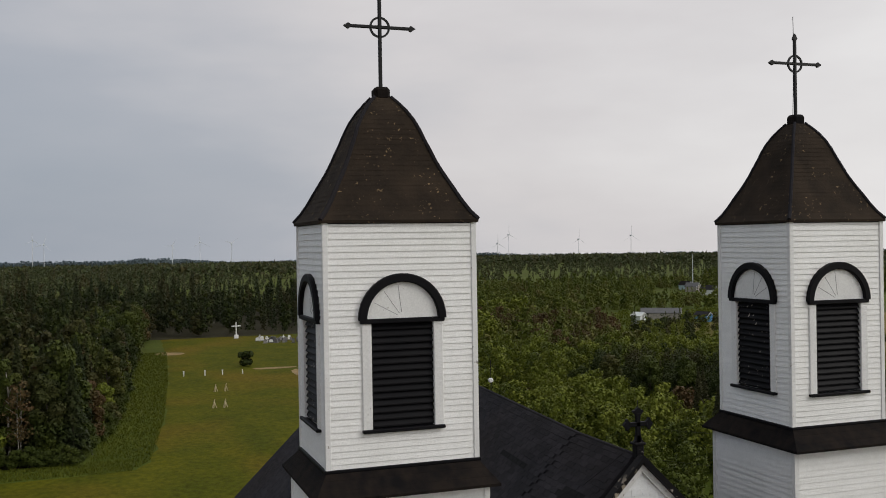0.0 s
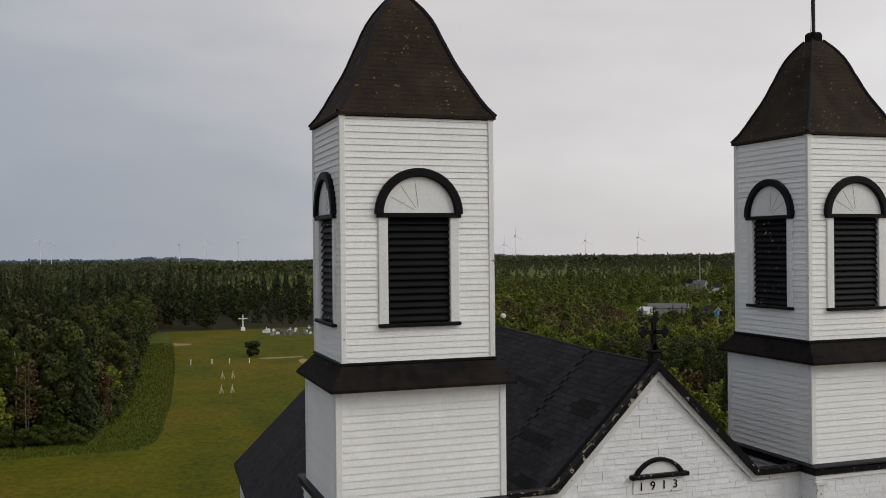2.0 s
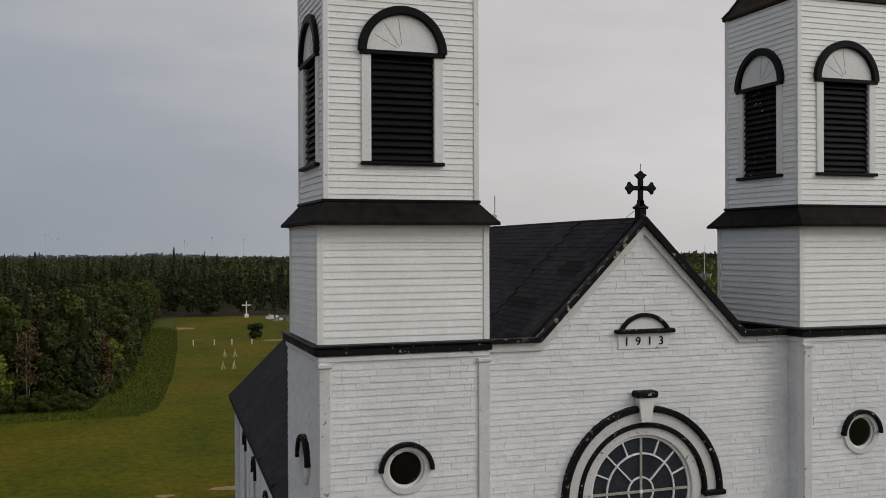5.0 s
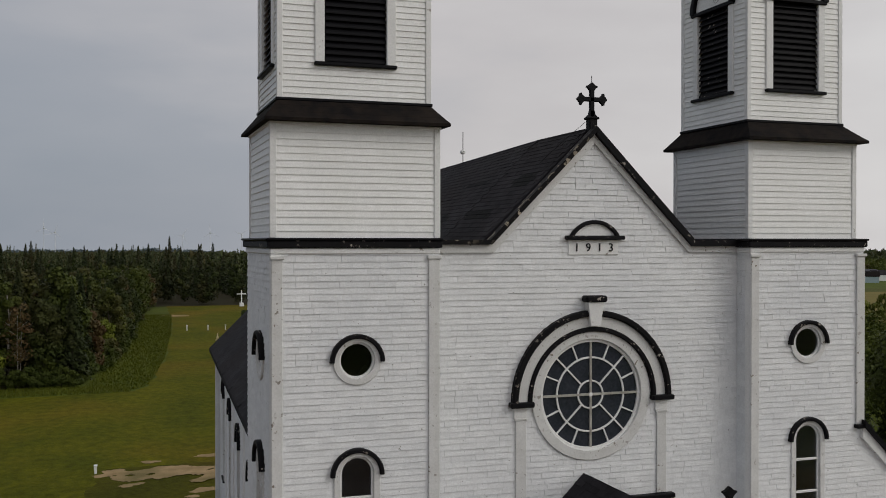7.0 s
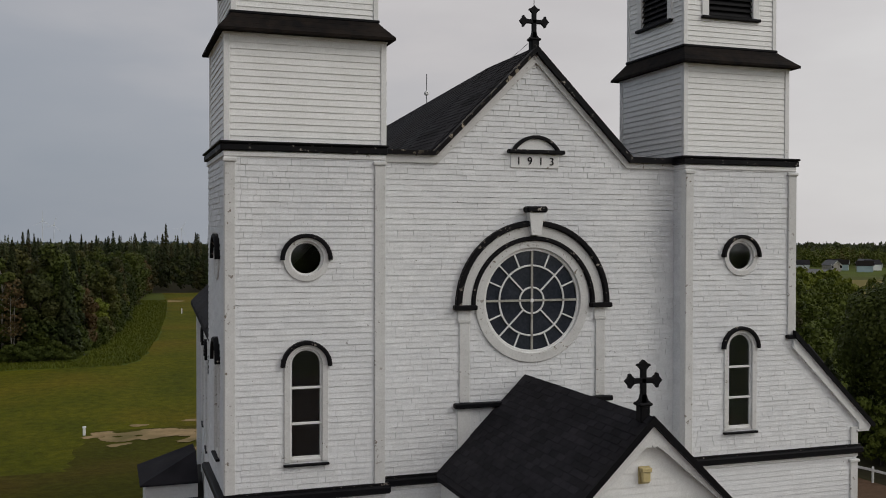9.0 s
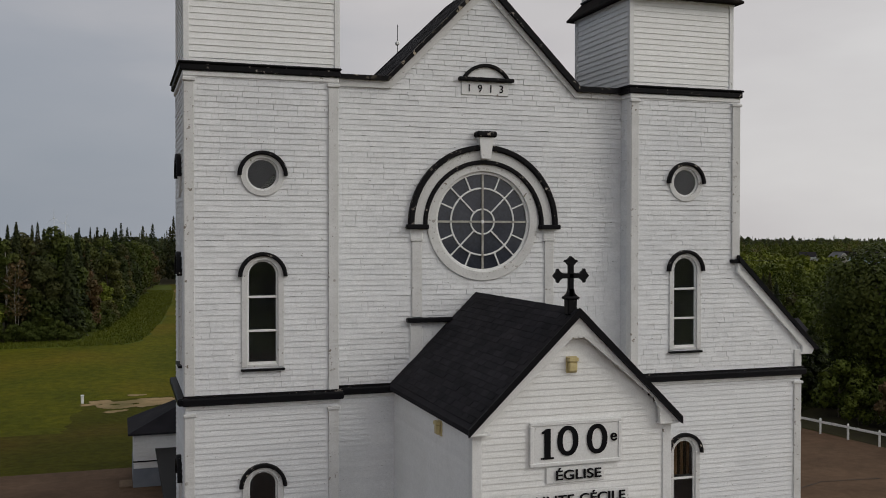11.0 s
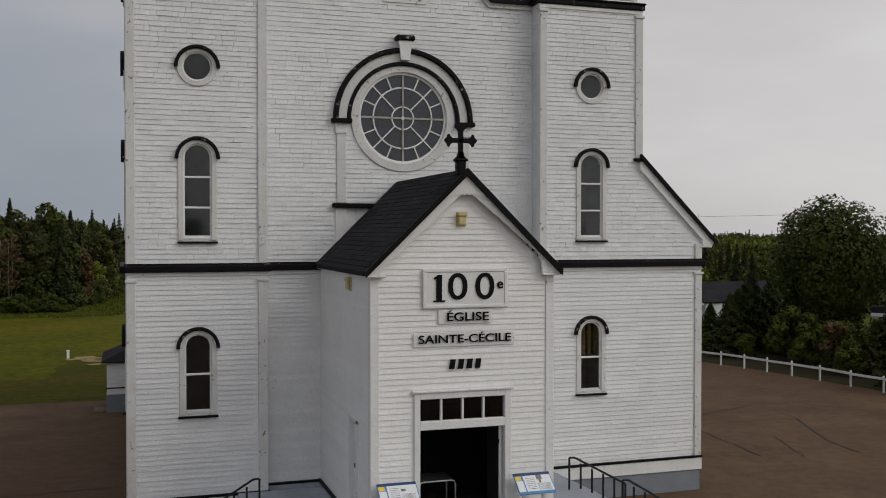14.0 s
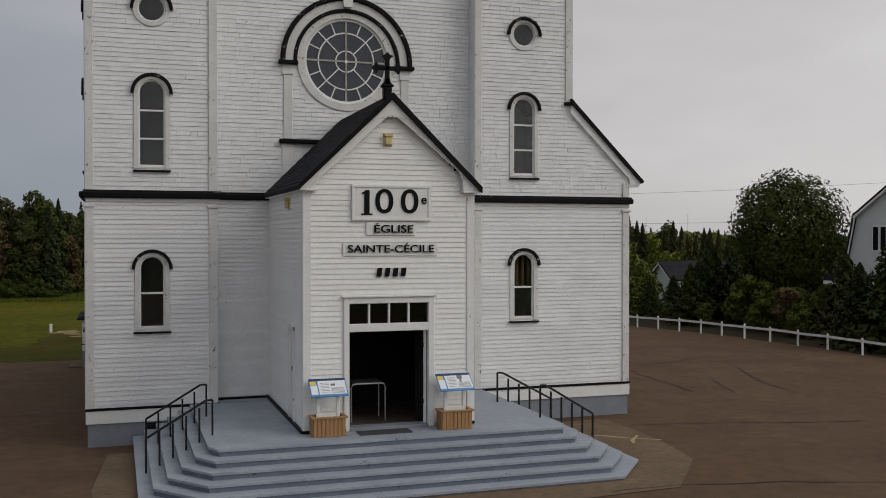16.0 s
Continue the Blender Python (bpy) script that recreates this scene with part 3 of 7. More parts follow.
def tower(dx, seed, wide, stage, belfry, eave, top):
    """One tower; stage and belfry: their left and right ends and their depth; eave and top: heights of the bell roof."""
    x0, x1 = -6.72 + dx, -6.72 + dx + wide
    # shingled shaft
    c = (x0 + x1) / 2 - 0.01
    fw = (0, 0, 0)
    holes = [arch_hole(c, 0.35, 7.22, 9.20), disc_hole(c, 11.37, 0.37), arch_hole(c, 0.34, 3.04, 4.66)]
    part_w = board_wall("tower_wall", FRONT, fw, lambda z: (x0, x1), 1.02, 13.50, 0.122, holes, M_SHINGLE, M_SHINGLE_J, church, "shingle", (8.2, 10.9) if dx == 0 else (8.6, 11.3), True, lap=0.0165, seed=seed, label="white weathered shingle wall of a tower")
    sc = 1.36
    side_holes = [disc_hole(sc, 11.37, 0.37), arch_hole(sc, 0.35, 7.22, 9.20), arch_hole(sc, 0.34, 3.04, 4.66)] if dx == 0 else []
    left = board_wall("tower_side_wall", LEFT, (x0, 0, 0), lambda z: (0.0, 3.3), 1.02 if dx == 0 else 6.0, 13.50, 0.122, side_holes, M_SHINGLE, M_SHINGLE_J, church, "shingle", (10.5, 12.6), True, lap=0.0165, seed=seed + 1, limit=120)
    right = board_wall("tower_side_wall", RIGHT, (x1, 0, 0), lambda z: (0.0, 3.3), 1.02, 13.50, 0.122, [], M_SHINGLE, M_SHINGLE_J, church, "shingle", (99, 99), True, lap=0.0165, seed=seed + 2)
    part("tower_back_wall", Geo().box(x0, x1, -3.3, -3.2, 1.0, 13.5), M_SHINGLE_J, church)
    win = arch_window(FRONT, fw, c, 9.20, 7.28, church, (8.00, 8.73), label="tall round-headed three-pane window")
    arch_window(FRONT, fw, c, 4.66, 3.10, church, (4.0,), half=0.31, casing=0.44, hood=0.51, label="round-headed sash window")
    arch_window(FRONT, fw, c, 11.37, 11.0, church, (), casing=0.475, half=0.345, hood=0.535, round_only=True, label="small round window under a black half hood")
    if dx == 0:
        arch_window(LEFT, (x0, 0, 0), sc, 11.37, 11.0, church, (), casing=0.475, half=0.345, hood=0.535, round_only=True, label="small round window under a black half hood")
        arch_window(LEFT, (x0, 0, 0), sc, 9.20, 7.28, church, (8.00, 8.73), label="tall round-headed three-pane window")
        arch_window(LEFT, (x0, 0, 0), sc, 4.66, 3.10, church, (4.0,), half=0.31, casing=0.44, hood=0.51, label="round-headed sash window")
    # pilasters at the front corners, in two storeys
    for a0, a1 in ((x0 - 0.02, x0 + 0.19), (x1 - 0.21, x1 + 0.02)):
        for z0, z1 in ((1.02, 6.22), (6.66, 13.30)):
            if dx > 0 and a1 > x1 and z0 < 6:
                continue
            if dx > 0 and a1 > x1:
                z0 = 9.45
            g = Geo().cbox(a0, a1, -0.02, 0.055, z0, z1, 0.01)
            p = part("pilaster", g, M_TRIM_OLD, church, "peeling white corner pilaster")
            part("capital", Geo().cbox(a0 - 0.03, a1 + 0.03, -0.02, 0.09, z1, z1 + 0.07, 0.012), M_TRIM_OLD, p)
    corner_board(church, (x0, -1), (0.0, -1), 1.02, 6.22, 0.16)
    corner_board(church, (x0, -1), (0.0, -1), 6.66, 13.40, 0.16)
    # cornice of the shaft
    for nm, e, z0, z1, m in (("frieze", 0.045, 13.40, 13.52, M_TRIM), ("cornice", 0.10, 13.52, 13.66, M_BLACK_OLD), ("cornice_cap", 0.135, 13.66, 13.71, M_BLACK)):
        part(nm, Geo().cbox(x0 - e, x1 + e * 0.6, -3.3 - e, e, z0, z1, 0.02), m, church)
    # second stage
    s0, s1, t0 = stage[0], stage[1], 0.18
    t1 = t0 + stage[2]
    full = lambda z: (s0, s1)
    deep = lambda z: (t0, t1)
    board_wall("stage_wall", FRONT, (0, t0, 0), full, 13.70, 15.98, 0.131, [], M_SIDING, M_SIDING, church, "clapboard", seed=seed + 3, lap=0.019, label="white clapboard wall of a tower stage")
    board_wall("stage_wall", LEFT, (s0, 0, 0), deep, 13.70, 15.98, 0.131, [], M_SIDING, M_SIDING, church, "clapboard", seed=seed + 4, lap=0.019)
    board_wall("stage_wall", RIGHT, (s1, 0, 0), deep, 13.70, 15.98, 0.131, [], M_SIDING, M_SIDING, church, "clapboard", seed=seed + 5, lap=0.019)
    part("stage_back_wall", Geo().box(s0, s1, -t1, -t1 + 0.1, 13.7, 15.98), M_SIDING, church)
    for px, sx in ((s0, -1), (s1, 1)):
        for py, sy in ((t0, -1), (t1, 1)):
            corner_board(church, (px, sx), (py, sy), 13.71, 15.97, 0.09, 0.035)
    # flared skirt roof
    b0, b1, c0 = belfry[0], belfry[1], 0.40             # third stage
    c1 = c0 + belfry[2]
    e0, e1, f0, f1 = s0 - 0.17, s1 + 0.17, -0.10, t1 + 0.28
    rows = []
    for k, (s, z) in enumerate(((0.0, 15.90), (0.0, 15.955), (0.30, 16.073), (0.305, 16.079), (0.66, 16.222), (0.665, 16.228), (1.0, 16.37))):
        rows.append([(e0 + (b0 - e0) * s, -(f0 + (c0 - f0) * s), z), (e1 + (b1 - e1) * s, -(f0 + (c0 - f0) * s), z), (e1 + (b1 - e1) * s, -(f1 + (c1 - f1) * s), z), (e0 + (b0 - e0) * s, -(f1 + (c1 - f1) * s), z)])
    g = Geo()
    g.add([p for r in rows for p in r], [(k * 4 + i, k * 4 + (i + 1) % 4, k * 4 + 4 + (i + 1) % 4, k * 4 + 4 + i) for k in range(len(rows) - 1) for i in range(4)] + [(0, 1, 2, 3)])
    sk = part("skirt_roof", g, M_ROOF_SKIRT, church, "faded brown-black flared skirt roof")
    part("flashing", Geo().cbox(b0 - 0.06, b1 + 0.06, -c1 - 0.06, -c0 + 0.06, 16.33, 16.39, 0.012), M_BLACK, sk)
    part("soffit_board", Geo().cbox(s0 - 0.05, s1 + 0.05, -t1 - 0.05, -t0 + 0.05, 15.86, 15.93, 0.012), M_TRIM, sk)
    # belfry stage
    lc, lsc = (b0 + b1) / 2, (c0 + c1) / 2
    cut = [arch_hole(lc, 0.64, 17.05, 19.17)]
    scut = [arch_hole(lsc, 0.64, 17.05, 19.17)]
    board_wall("belfry_wall", FRONT, (0, c0, 0), lambda z: (b0, b1), 16.36, eave, 0.121, cut, M_SIDING, M_SIDING, church, "clapboard", seed=seed + 6, lap=0.019, label="white clapboard belfry wall")
    board_wall("belfry_wall", LEFT, (b0, 0, 0), lambda z: (c0, c1), 16.36, eave, 0.121, scut, M_SIDING, M_SIDING, church, "clapboard", seed=seed + 7, lap=0.019)
    board_wall("belfry_wall", RIGHT, (b1, 0, 0), lambda z: (c0, c1), 16.36, eave, 0.121, scut, M_SIDING, M_SIDING, church, "clapboard", seed=seed + 8, lap=0.019)
    part("belfry_back_wall", Geo().box(b0, b1, -c1, -c1 + 0.1, 16.36, eave), M_SIDING, church)
    louver_window(FRONT, (0, c0, 0), lc, church)
    louver_window(LEFT, (b0, 0, 0), lsc, church, True)
    louver_window(RIGHT, (b1, 0, 0), lsc, church)
    for px, sx in ((b0, -1), (b1, 1)):
        for py, sy in ((c0, -1), (c1, 1)):
            corner_board(church, (px, sx), (py, sy), 16.38, eave - 0.01, 0.075, 0.035)
    # bell-shaped roof in lapped courses
    hx, hy = (b1 - b0) / 2 + 0.07, (c1 - c0) / 2 + 0.07
    profile = [(h / 1.56, eave + (z - 20.98) * (top - eave) / 2.45) for h, z in BELL]
    g = Geo()
    loop = []
    for k in range(len(profile) - 1):
        (h0, z0), (h1, z1) = profile[k], profile[k + 1]
        for q in range(2):
            ha, za = h0 + (h1 - h0) * q / 2, z0 + (z1 - z0) * q / 2
            hb, zb = h0 + (h1 - h0) * (q + 1) / 2, z0 + (z1 - z0) * (q + 1) / 2
            loop += [(ha + 0.004, za - 0.003), (hb - 0.001, zb)]
    rows = [[(lc - h * hx, -(lsc - h * hy), z), (lc + h * hx, -(lsc - h * hy), z), (lc + h * hx, -(lsc + h * hy), z), (lc - h * hx, -(lsc + h * hy), z)] for h, z in [(1.0, eave - 0.06), *loop]]
    g.add([p for r in rows for p in r], [(k * 4 + i, k * 4 + (i + 1) % 4, k * 4 + 4 + (i + 1) % 4, k * 4 + 4 + i) for k in range(len(rows) - 1) for i in range(4)] + [(0, 1, 2, 3), tuple(len(rows) * 4 - 4 + i for i in range(4))])
    bell = part("bell_roof", g, M_ROOF_BELL, church, "bell-shaped brown-black shingle roof with lichen spots")
    for sx in (-1, 1):
        for sy in (-1, 1):
            part("hip_cap", Geo().tube([(lc + sx * h * hx, -(lsc + sy * h * hy), z + 0.004) for h, z in profile], 0.045, 6, 0.035), M_ROOF, bell)
    part("eave_board", Geo().cbox(lc - hx + 0.05, lc + hx - 0.05, -lsc - hy + 0.05, -lsc + hy - 0.05, eave - 0.08, eave - 0.025, 0.012), M_BLACK, bell)
    cap = Geo().cbox(lc - 0.165, lc + 0.165, -lsc - 0.165, -lsc + 0.165, top - 0.07, top + 0.21, 0.06)
    part("finial_block", cap, M_ROOF_SKIRT, bell, "weathered block under the cross")
    return lc, lsc, top + 0.19


tops = [tower(0.0, 11, 3.26, (-6.70, -3.40, 2.80), (-6.53, -3.52, 2.45), 21.07, 23.58),
        tower(STEP_X, 40, 3.06, (3.88, 6.78, 2.98), (4.01, 6.56, 2.62), 21.01, 23.33)]

# ---- facade between the towers ----
FY = 0.50
apex = 16.02


def centre_span(z):
    if z < 13.43:
        return -3.42, 3.81
    w = (apex - 0.12 - z)
    return (MID - w, MID + w) if w > 0.05 else None


rose_c = (0.15, 10.38)
board_wall("facade_wall", FRONT, (0, FY, 0), centre_span, 1.02, 15.85, 0.122, [disc_hole(*rose_c, 1.22)], M_SHINGLE, M_SHINGLE_J, church, "shingle", (11.9, 14.2), True, lap=0.0165, seed=77, label="white weathered shingle gable wall")
# rakes of the gable run on along the parapets: white board, black moulding
for s in (-1, 1):
    cut = -0.075 if s > 0 else -0.035                 # the moulding is thinner and barer on one slope
    for nm, lo, hi, d0, d1, m in (("rake_board", -0.205, cut, -0.02, 0.07, M_TRIM_OLD), ("rake_moulding", cut - 0.005, 0.055, -0.05, 0.17, M_BLACK_OLD if s > 0 else M_BLACK_BARE)):
        zf = 13.62
        w = apex - zf
        end = (-3.40 if s < 0 else 3.80)
        p = [(MID, apex + lo * 1.41), (MID, apex + hi * 1.41), (MID + s * (w + 0.41 * hi), zf + hi), (end, zf + hi), (end, zf + lo), (MID + s * (w + 0.41 * lo), zf + lo)]
        part(nm, Geo((0, FY, 0)).prism(p, d0, d1), m, church, "chipped black rake moulding" if nm == "rake_moulding" else "white board under the rake")
# rose window
rx, rz = rose_c
g = Geo((0, FY, 0)).arc(rx, rz, 1.18, 1.40, 0, 360, -0.10, 0.05, 64, 0.015)
rose = part("rose_window", g, M_TRIM_OLD, church, "round rose window with white wooden tracery")
part("inner_ring", Geo((0, FY, 0)).arc(rx, rz, 1.12, 1.20, 0, 360, -0.09, -0.005, 64, 0.01), M_TRIM, rose)
for r0, r1 in ((0.770, 0.810), (0.275, 0.312)):
    part("tracery_ring", Geo((0, FY, 0)).arc(rx, rz, r0, r1, 0, 360, -0.075, -0.015, 56, 0.006), M_TRIM, rose)
for k in range(16):
    t = radians(k * 22.5)
    r0 = 0.0 if k % 4 == 0 else (0.30 if k % 2 == 0 else 0.80)
    c, s = math.cos(t), math.sin(t)
    hw = 0.024 if k % 4 == 0 else 0.016
    q = [(rx + c * r0 - s * hw, rz + s * r0 + c * hw), (rx + c * 1.17 - s * hw, rz + s * 1.17 + c * hw), (rx + c * 1.17 + s * hw, rz + s * 1.17 - c * hw), (rx + c * r0 + s * hw, rz + s * r0 - c * hw)]
    part("spoke", Geo((0, FY, 0)).prism(q, -0.078, -0.012 + (0.004 if k % 4 == 0 else 0)), M_BARE if k % 4 == 0 else M_TRIM, rose)
part("hub", Geo((0, FY, 0)).disc(rx, rz, 0.045, -0.078, -0.006, 16), M_TRIM, rose)
for k in range(16):
    part("pane", Geo((0, FY, 0)).arc(rx, rz, 0.80, 1.15, k * 22.5, k * 22.5 + 22.5, -0.052, -0.044, 3), M_GLASS_ROSE, rose, "blue-grey rose window glass").visible_shadow = False
for k in range(8):
    part("pane", Geo((0, FY, 0)).arc(rx, rz, 0.30, 0.79, k * 45, k * 45 + 45, -0.052, -0.044, 6), M_GLASS_ROSE, rose, "blue-grey rose window glass").visible_shadow = False
for k in range(4):
    part("pane", Geo((0, FY, 0)).arc(rx, rz, 0.002, 0.29, k * 90, k * 90 + 90, -0.052, -0.044, 8), M_GLASS_ROSE, rose, "blue-grey rose window glass").visible_shadow = False
# hood over the rose
hood = part("rose_hood", Geo((0, FY, 0)).arc(rx + 0.02, 10.31, 1.515, 1.75, 0, 180, -0.02, 0.07, 44, 0.01), M_TRIM_OLD, church, "white arched hood with black mouldings")
part("outer_moulding", Geo((0, FY, 0)).arc(rx + 0.02, 10.31, 1.745, 1.875, 0, 180, -0.02, 0.15, 44, 0.025), M_BLACK_OLD, hood, "chipped black arch moulding")
part("inner_moulding", Geo((0, FY, 0)).arc(rx + 0.02, 10.31, 1.42, 1.52, 0, 180, -0.02, 0.11, 44, 0.02), M_BLACK_OLD, hood, "chipped black arch moulding")
for s in (-1, 1):
    lo, hi = sorted((rx + 0.02 + s * 1.40, rx + 0.02 + s * 1.93))
    part("foot", Geo((0, FY, 0)).cbox(lo, hi, -0.02, 0.18, 10.20, 10.31, 0.02), M_BLACK_OLD, hood)
    lo, hi = sorted((rx + 0.02 + s * 1.52, rx + 0.02 + s * 1.82))
    p = part("pilaster", Geo((0, FY, 0)).cbox(lo + 0.04, hi - 0.02, -0.02, 0.05, 8.16, 9.92, 0.01), M_TRIM_OLD, church)
    part("capital", Geo((0, FY, 0)).cbox(lo, hi, -0.02, 0.07, 9.92, 9.97, 0.01), M_TRIM_OLD, p)
    part("block", Geo((0, FY, 0)).cbox(lo, hi, -0.02, 0.045, 9.97, 10.21, 0.01), M_TRIM, p)
    part("lower_pilaster", Geo((0, FY, 0)).cbox(lo, hi, -0.02, 0.045, 6.66, 8.04, 0.01), M_TRIM, church)
part("keystone", Geo((0, FY, 0)).prism([(rx - 0.10, 11.86), (rx + 0.13, 11.86), (rx + 0.20, 12.37), (rx - 0.16, 12.37)], -0.02, 0.20), M_TRIM, hood)
part("keystone_cap", Geo((0, FY, 0)).cbox(rx - 0.23, rx + 0.27, -0.02, 0.26, 12.36, 12.50, 0.035), M_BLACK_OLD, hood)
part("ledge", Geo((0, FY, 0)).cbox(-1.74, 2.14, -0.02, 0.16, 8.04, 8.15, 0.02), M_BLACK, church, "black ledge behind the porch roof")
# date panel
dp = part("date_panel", Geo((0, FY, 0)).cbox(-0.40, 0.78, -0.02, 0.035, 13.36, 13.68, 0.008), M_TRIM, church, "white panel with the black date 1913")
for k, ch in enumerate("1913"):
    words("numeral", ch, 0.25, M_BLACK, dp, (-0.21 + 0.27 * k, FY - 0.04, 13.51), 0.0)
part("date_ledge", Geo((0, FY, 0)).cbox(-0.48, 0.90, -0.02, 0.14, 13.68, 13.77, 0.02), M_BLACK_OLD, dp)
part("date_arch", Geo((0, FY, 0)).arc(0.21, 13.42, 0.60, 0.68, 32, 148, -0.02, 0.10, 20, 0.015), M_BLACK_OLD, dp)
part("date_tympanum", Geo((0, FY, 0)).prism([(0.21 + 0.62 * math.cos(radians(t)), 13.42 + 0.62 * math.sin(radians(t))) for t in range(34, 147, 8)], -0.02, 0.03), M_TRIM, dp)

# ---- belt course, water table, foundation ----
for x0, x1, y in ((-6.72, -3.42, 0.0), (-3.42, -1.95, FY), (1.95, 3.81, FY), (3.81, 8.80, 0.0)):
    part("belt_course", Geo((0, y, 0)).cbox(x0 - 0.08, x1 + 0.08, -0.02, 0.17, 6.46, 6.62, 0.03), M_BLACK, church, "black belt course ledge")
    part("belt_flashing", Geo((0, y, 0)).prism([(x0 - 0.06, 6.62), (x1 + 0.06, 6.62), (x1 + 0.06, 6.665), (x0 - 0.06, 6.665)], -0.02, 0.07), M_BLACK_OLD, church)
    part("belt_frieze", Geo((0, y, 0)).cbox(x0, x1, -0.02, 0.05, 6.36, 6.46, 0.01), M_TRIM, church)
    base = DECK - 0.01 if y else 1.02
    part("base_moulding", Geo((0, y, 0)).cbox(x0 - 0.03, x1 + 0.03, -0.02, 0.075, base, base + 0.065, 0.01), M_BLACK, church)
    part("water_table", Geo((0, y, 0)).cbox(x0 - 0.015, x1 + 0.015, -0.02, 0.045, 0.68, 1.02, 0.01), M_TRIM, church)
    part("foundation", Geo((0, y, 0)).box(x0 + 0.03, x1 - 0.03, -0.5, 0.0, -0.6, 0.68), M_FOUND, church, "blue-grey painted foundation")
part("belt_course", Geo(**LEFT).cbox(-0.08, 3.3, 6.70, 6.88, 6.46, 6.62, 0.03), M_BLACK, church)
part("foundation", Geo().box(-6.69, -6.3, -3.3, -0.02, -0.6, 1.02), M_FOUND, church)
part("foundation", Geo().box(8.35, 8.77, -30, -0.02, -0.6, 1.02), M_FOUND, church)

vent = part("foundation_vent", Geo().cbox(-5.27, -4.88, -0.01, 0.03, 0.46, 0.64, 0.008), M_BLACK, church, "small black vent in the foundation")
for k in range(3):
    part("vent_slat", Geo().cbox(-5.24, -4.91, 0.02, 0.045, 0.48 + 0.05 * k, 0.505 + 0.05 * k, 0.004), M_METAL, vent)

# ---- right-hand wing beside the tower ----
WX = 8.77


def wing_span(z):
    if z < 7.15:
        return 6.80, WX
    e = 6.82 + (9.42 - z)
    return (6.80, min(e - 0.06, WX)) if e > 6.95 else None


board_wall("wing_wall", FRONT, (0, 0.0, 0), wing_span, 1.02, 9.2176, 0.122, [], M_SHINGLE, M_SHINGLE_J, church, "shingle", (7.2, 9.2), True, lap=0.0165, seed=91, limit=110, label="white shingle wall of the side wing")
board_wall("wing_side_wall", RIGHT, (WX, 0, 0), lambda z: (0.0, 29.0), 1.02, 7.3, 0.122, [], M_SHINGLE, M_SHINGLE_J, church, "shingle", (99, 99), False, seed=92)
for z0, z1 in ((1.02, 6.22), (6.66, 7.1)):
    p = part("pilaster", Geo().cbox(WX - 0.2, WX + 0.02, -0.02, 0.055, z0, z1, 0.01), M_TRIM_OLD, church)
    if z0 < 2:
        part("capital", Geo().cbox(WX - 0.24, WX + 0.06, -0.02, 0.09, z1, z1 + 0.07, 0.012), M_TRIM_OLD, p)
part("wing_rake_board", Geo().prism([(6.80, 9.42), (6.80, 9.14), (8.78, 7.20), (8.78, 7.03), (9.10, 7.03), (9.15, 7.13)], -0.02, 0.10), M_TRIM, church, "white barge board")
part("wing_rake_moulding", Geo().prism([(6.80, 9.42), (9.17, 7.09), (9.23, 7.15), (6.80, 9.56)], -0.06, 0.18), M_BLACK, church, "black rake moulding")
part("wing_soffit_return", Geo().cbox(8.73, 9.10, -0.1, 0.09, 6.98, 7.035, 0.01), M_TRIM, church)
part("shoulder_cap", Geo().cbox(6.62, 6.90, -0.02, 0.14, 9.36, 9.45, 0.015), M_BLACK, church)

# ---- nave ----
SKEW = 0.083                                         # the nave runs slightly askew to the front


def nx(x, y):
    return x + SKEW * (y - 3.3)


L = 28.0
ridge = 16.07


def axis(y):
    """Where the ridge runs: straight behind the gable, then askew."""
    return MID if y < 3.3 else nx(MID, y)


def eave_x(y):
    """The left-hand eave runs a little closer to the front's square than the ridge."""
    return -6.64 + 0.058 * (y - 3.0)


def slope(rows, thick=0.18):
    """A roof slab from rows of (ridge, eave) points at several depths."""
    g = Geo()
    v = []
    for (xa, xb, y) in rows:
        za, zb = ridge - abs(xa - axis(y)) * 0.985, ridge - abs(xb - axis(y)) * 0.985
        v += [(xa, -y, za), (xb, -y, zb), (xb, -y, zb - thick), (xa, -y, za - thick)]
    n = len(rows)
    fs = [(0, 3, 2, 1), tuple(4 * n - 4 + q for q in range(4))]
    for k in range(n - 1):
        fs += [(4 * k + q, 4 * k + (q + 1) % 4, 4 * k + 4 + (q + 1) % 4, 4 * k + 4 + q) for q in range(4)]
    return g.add(v, fs)


nave_roof = part("nave_roof", slope([(MID, -6.4, 0.72), (MID, -6.5, 2.90), (MID, -6.64, 3.00), (axis(L), eave_x(L), L)]), M_ROOF, church, "charcoal asphalt-shingled nave roof with darker patches")
part("nave_roof", slope([(MID, 7.0, 0.72), (MID, 7.0, 3.30), (MID, 9.25, 3.31), (axis(L), nx(9.25, L), L)]), M_ROOF, church, "charcoal asphalt-shingled nave roof")
part("wing_roof", Geo().prism([(6.80, 9.40), (9.19, 7.07), (9.23, 7.15), (6.80, 9.54)], -3.31, -0.06), M_ROOF, church)
part("ridge_cap", Geo().tube([(axis(y), -y, ridge - 0.03) for y in (0.75, 3.3, 10, 20, L)], 0.05, 8), M_ROOF, nave_roof)
g = Geo((0, FY, 0)).prism([(MID - 2.5, 13.5), (MID + 2.5, 13.5), (MID, 15.9)], -0.5, -0.12)
part("gable_backing", g, M_DARK, church)


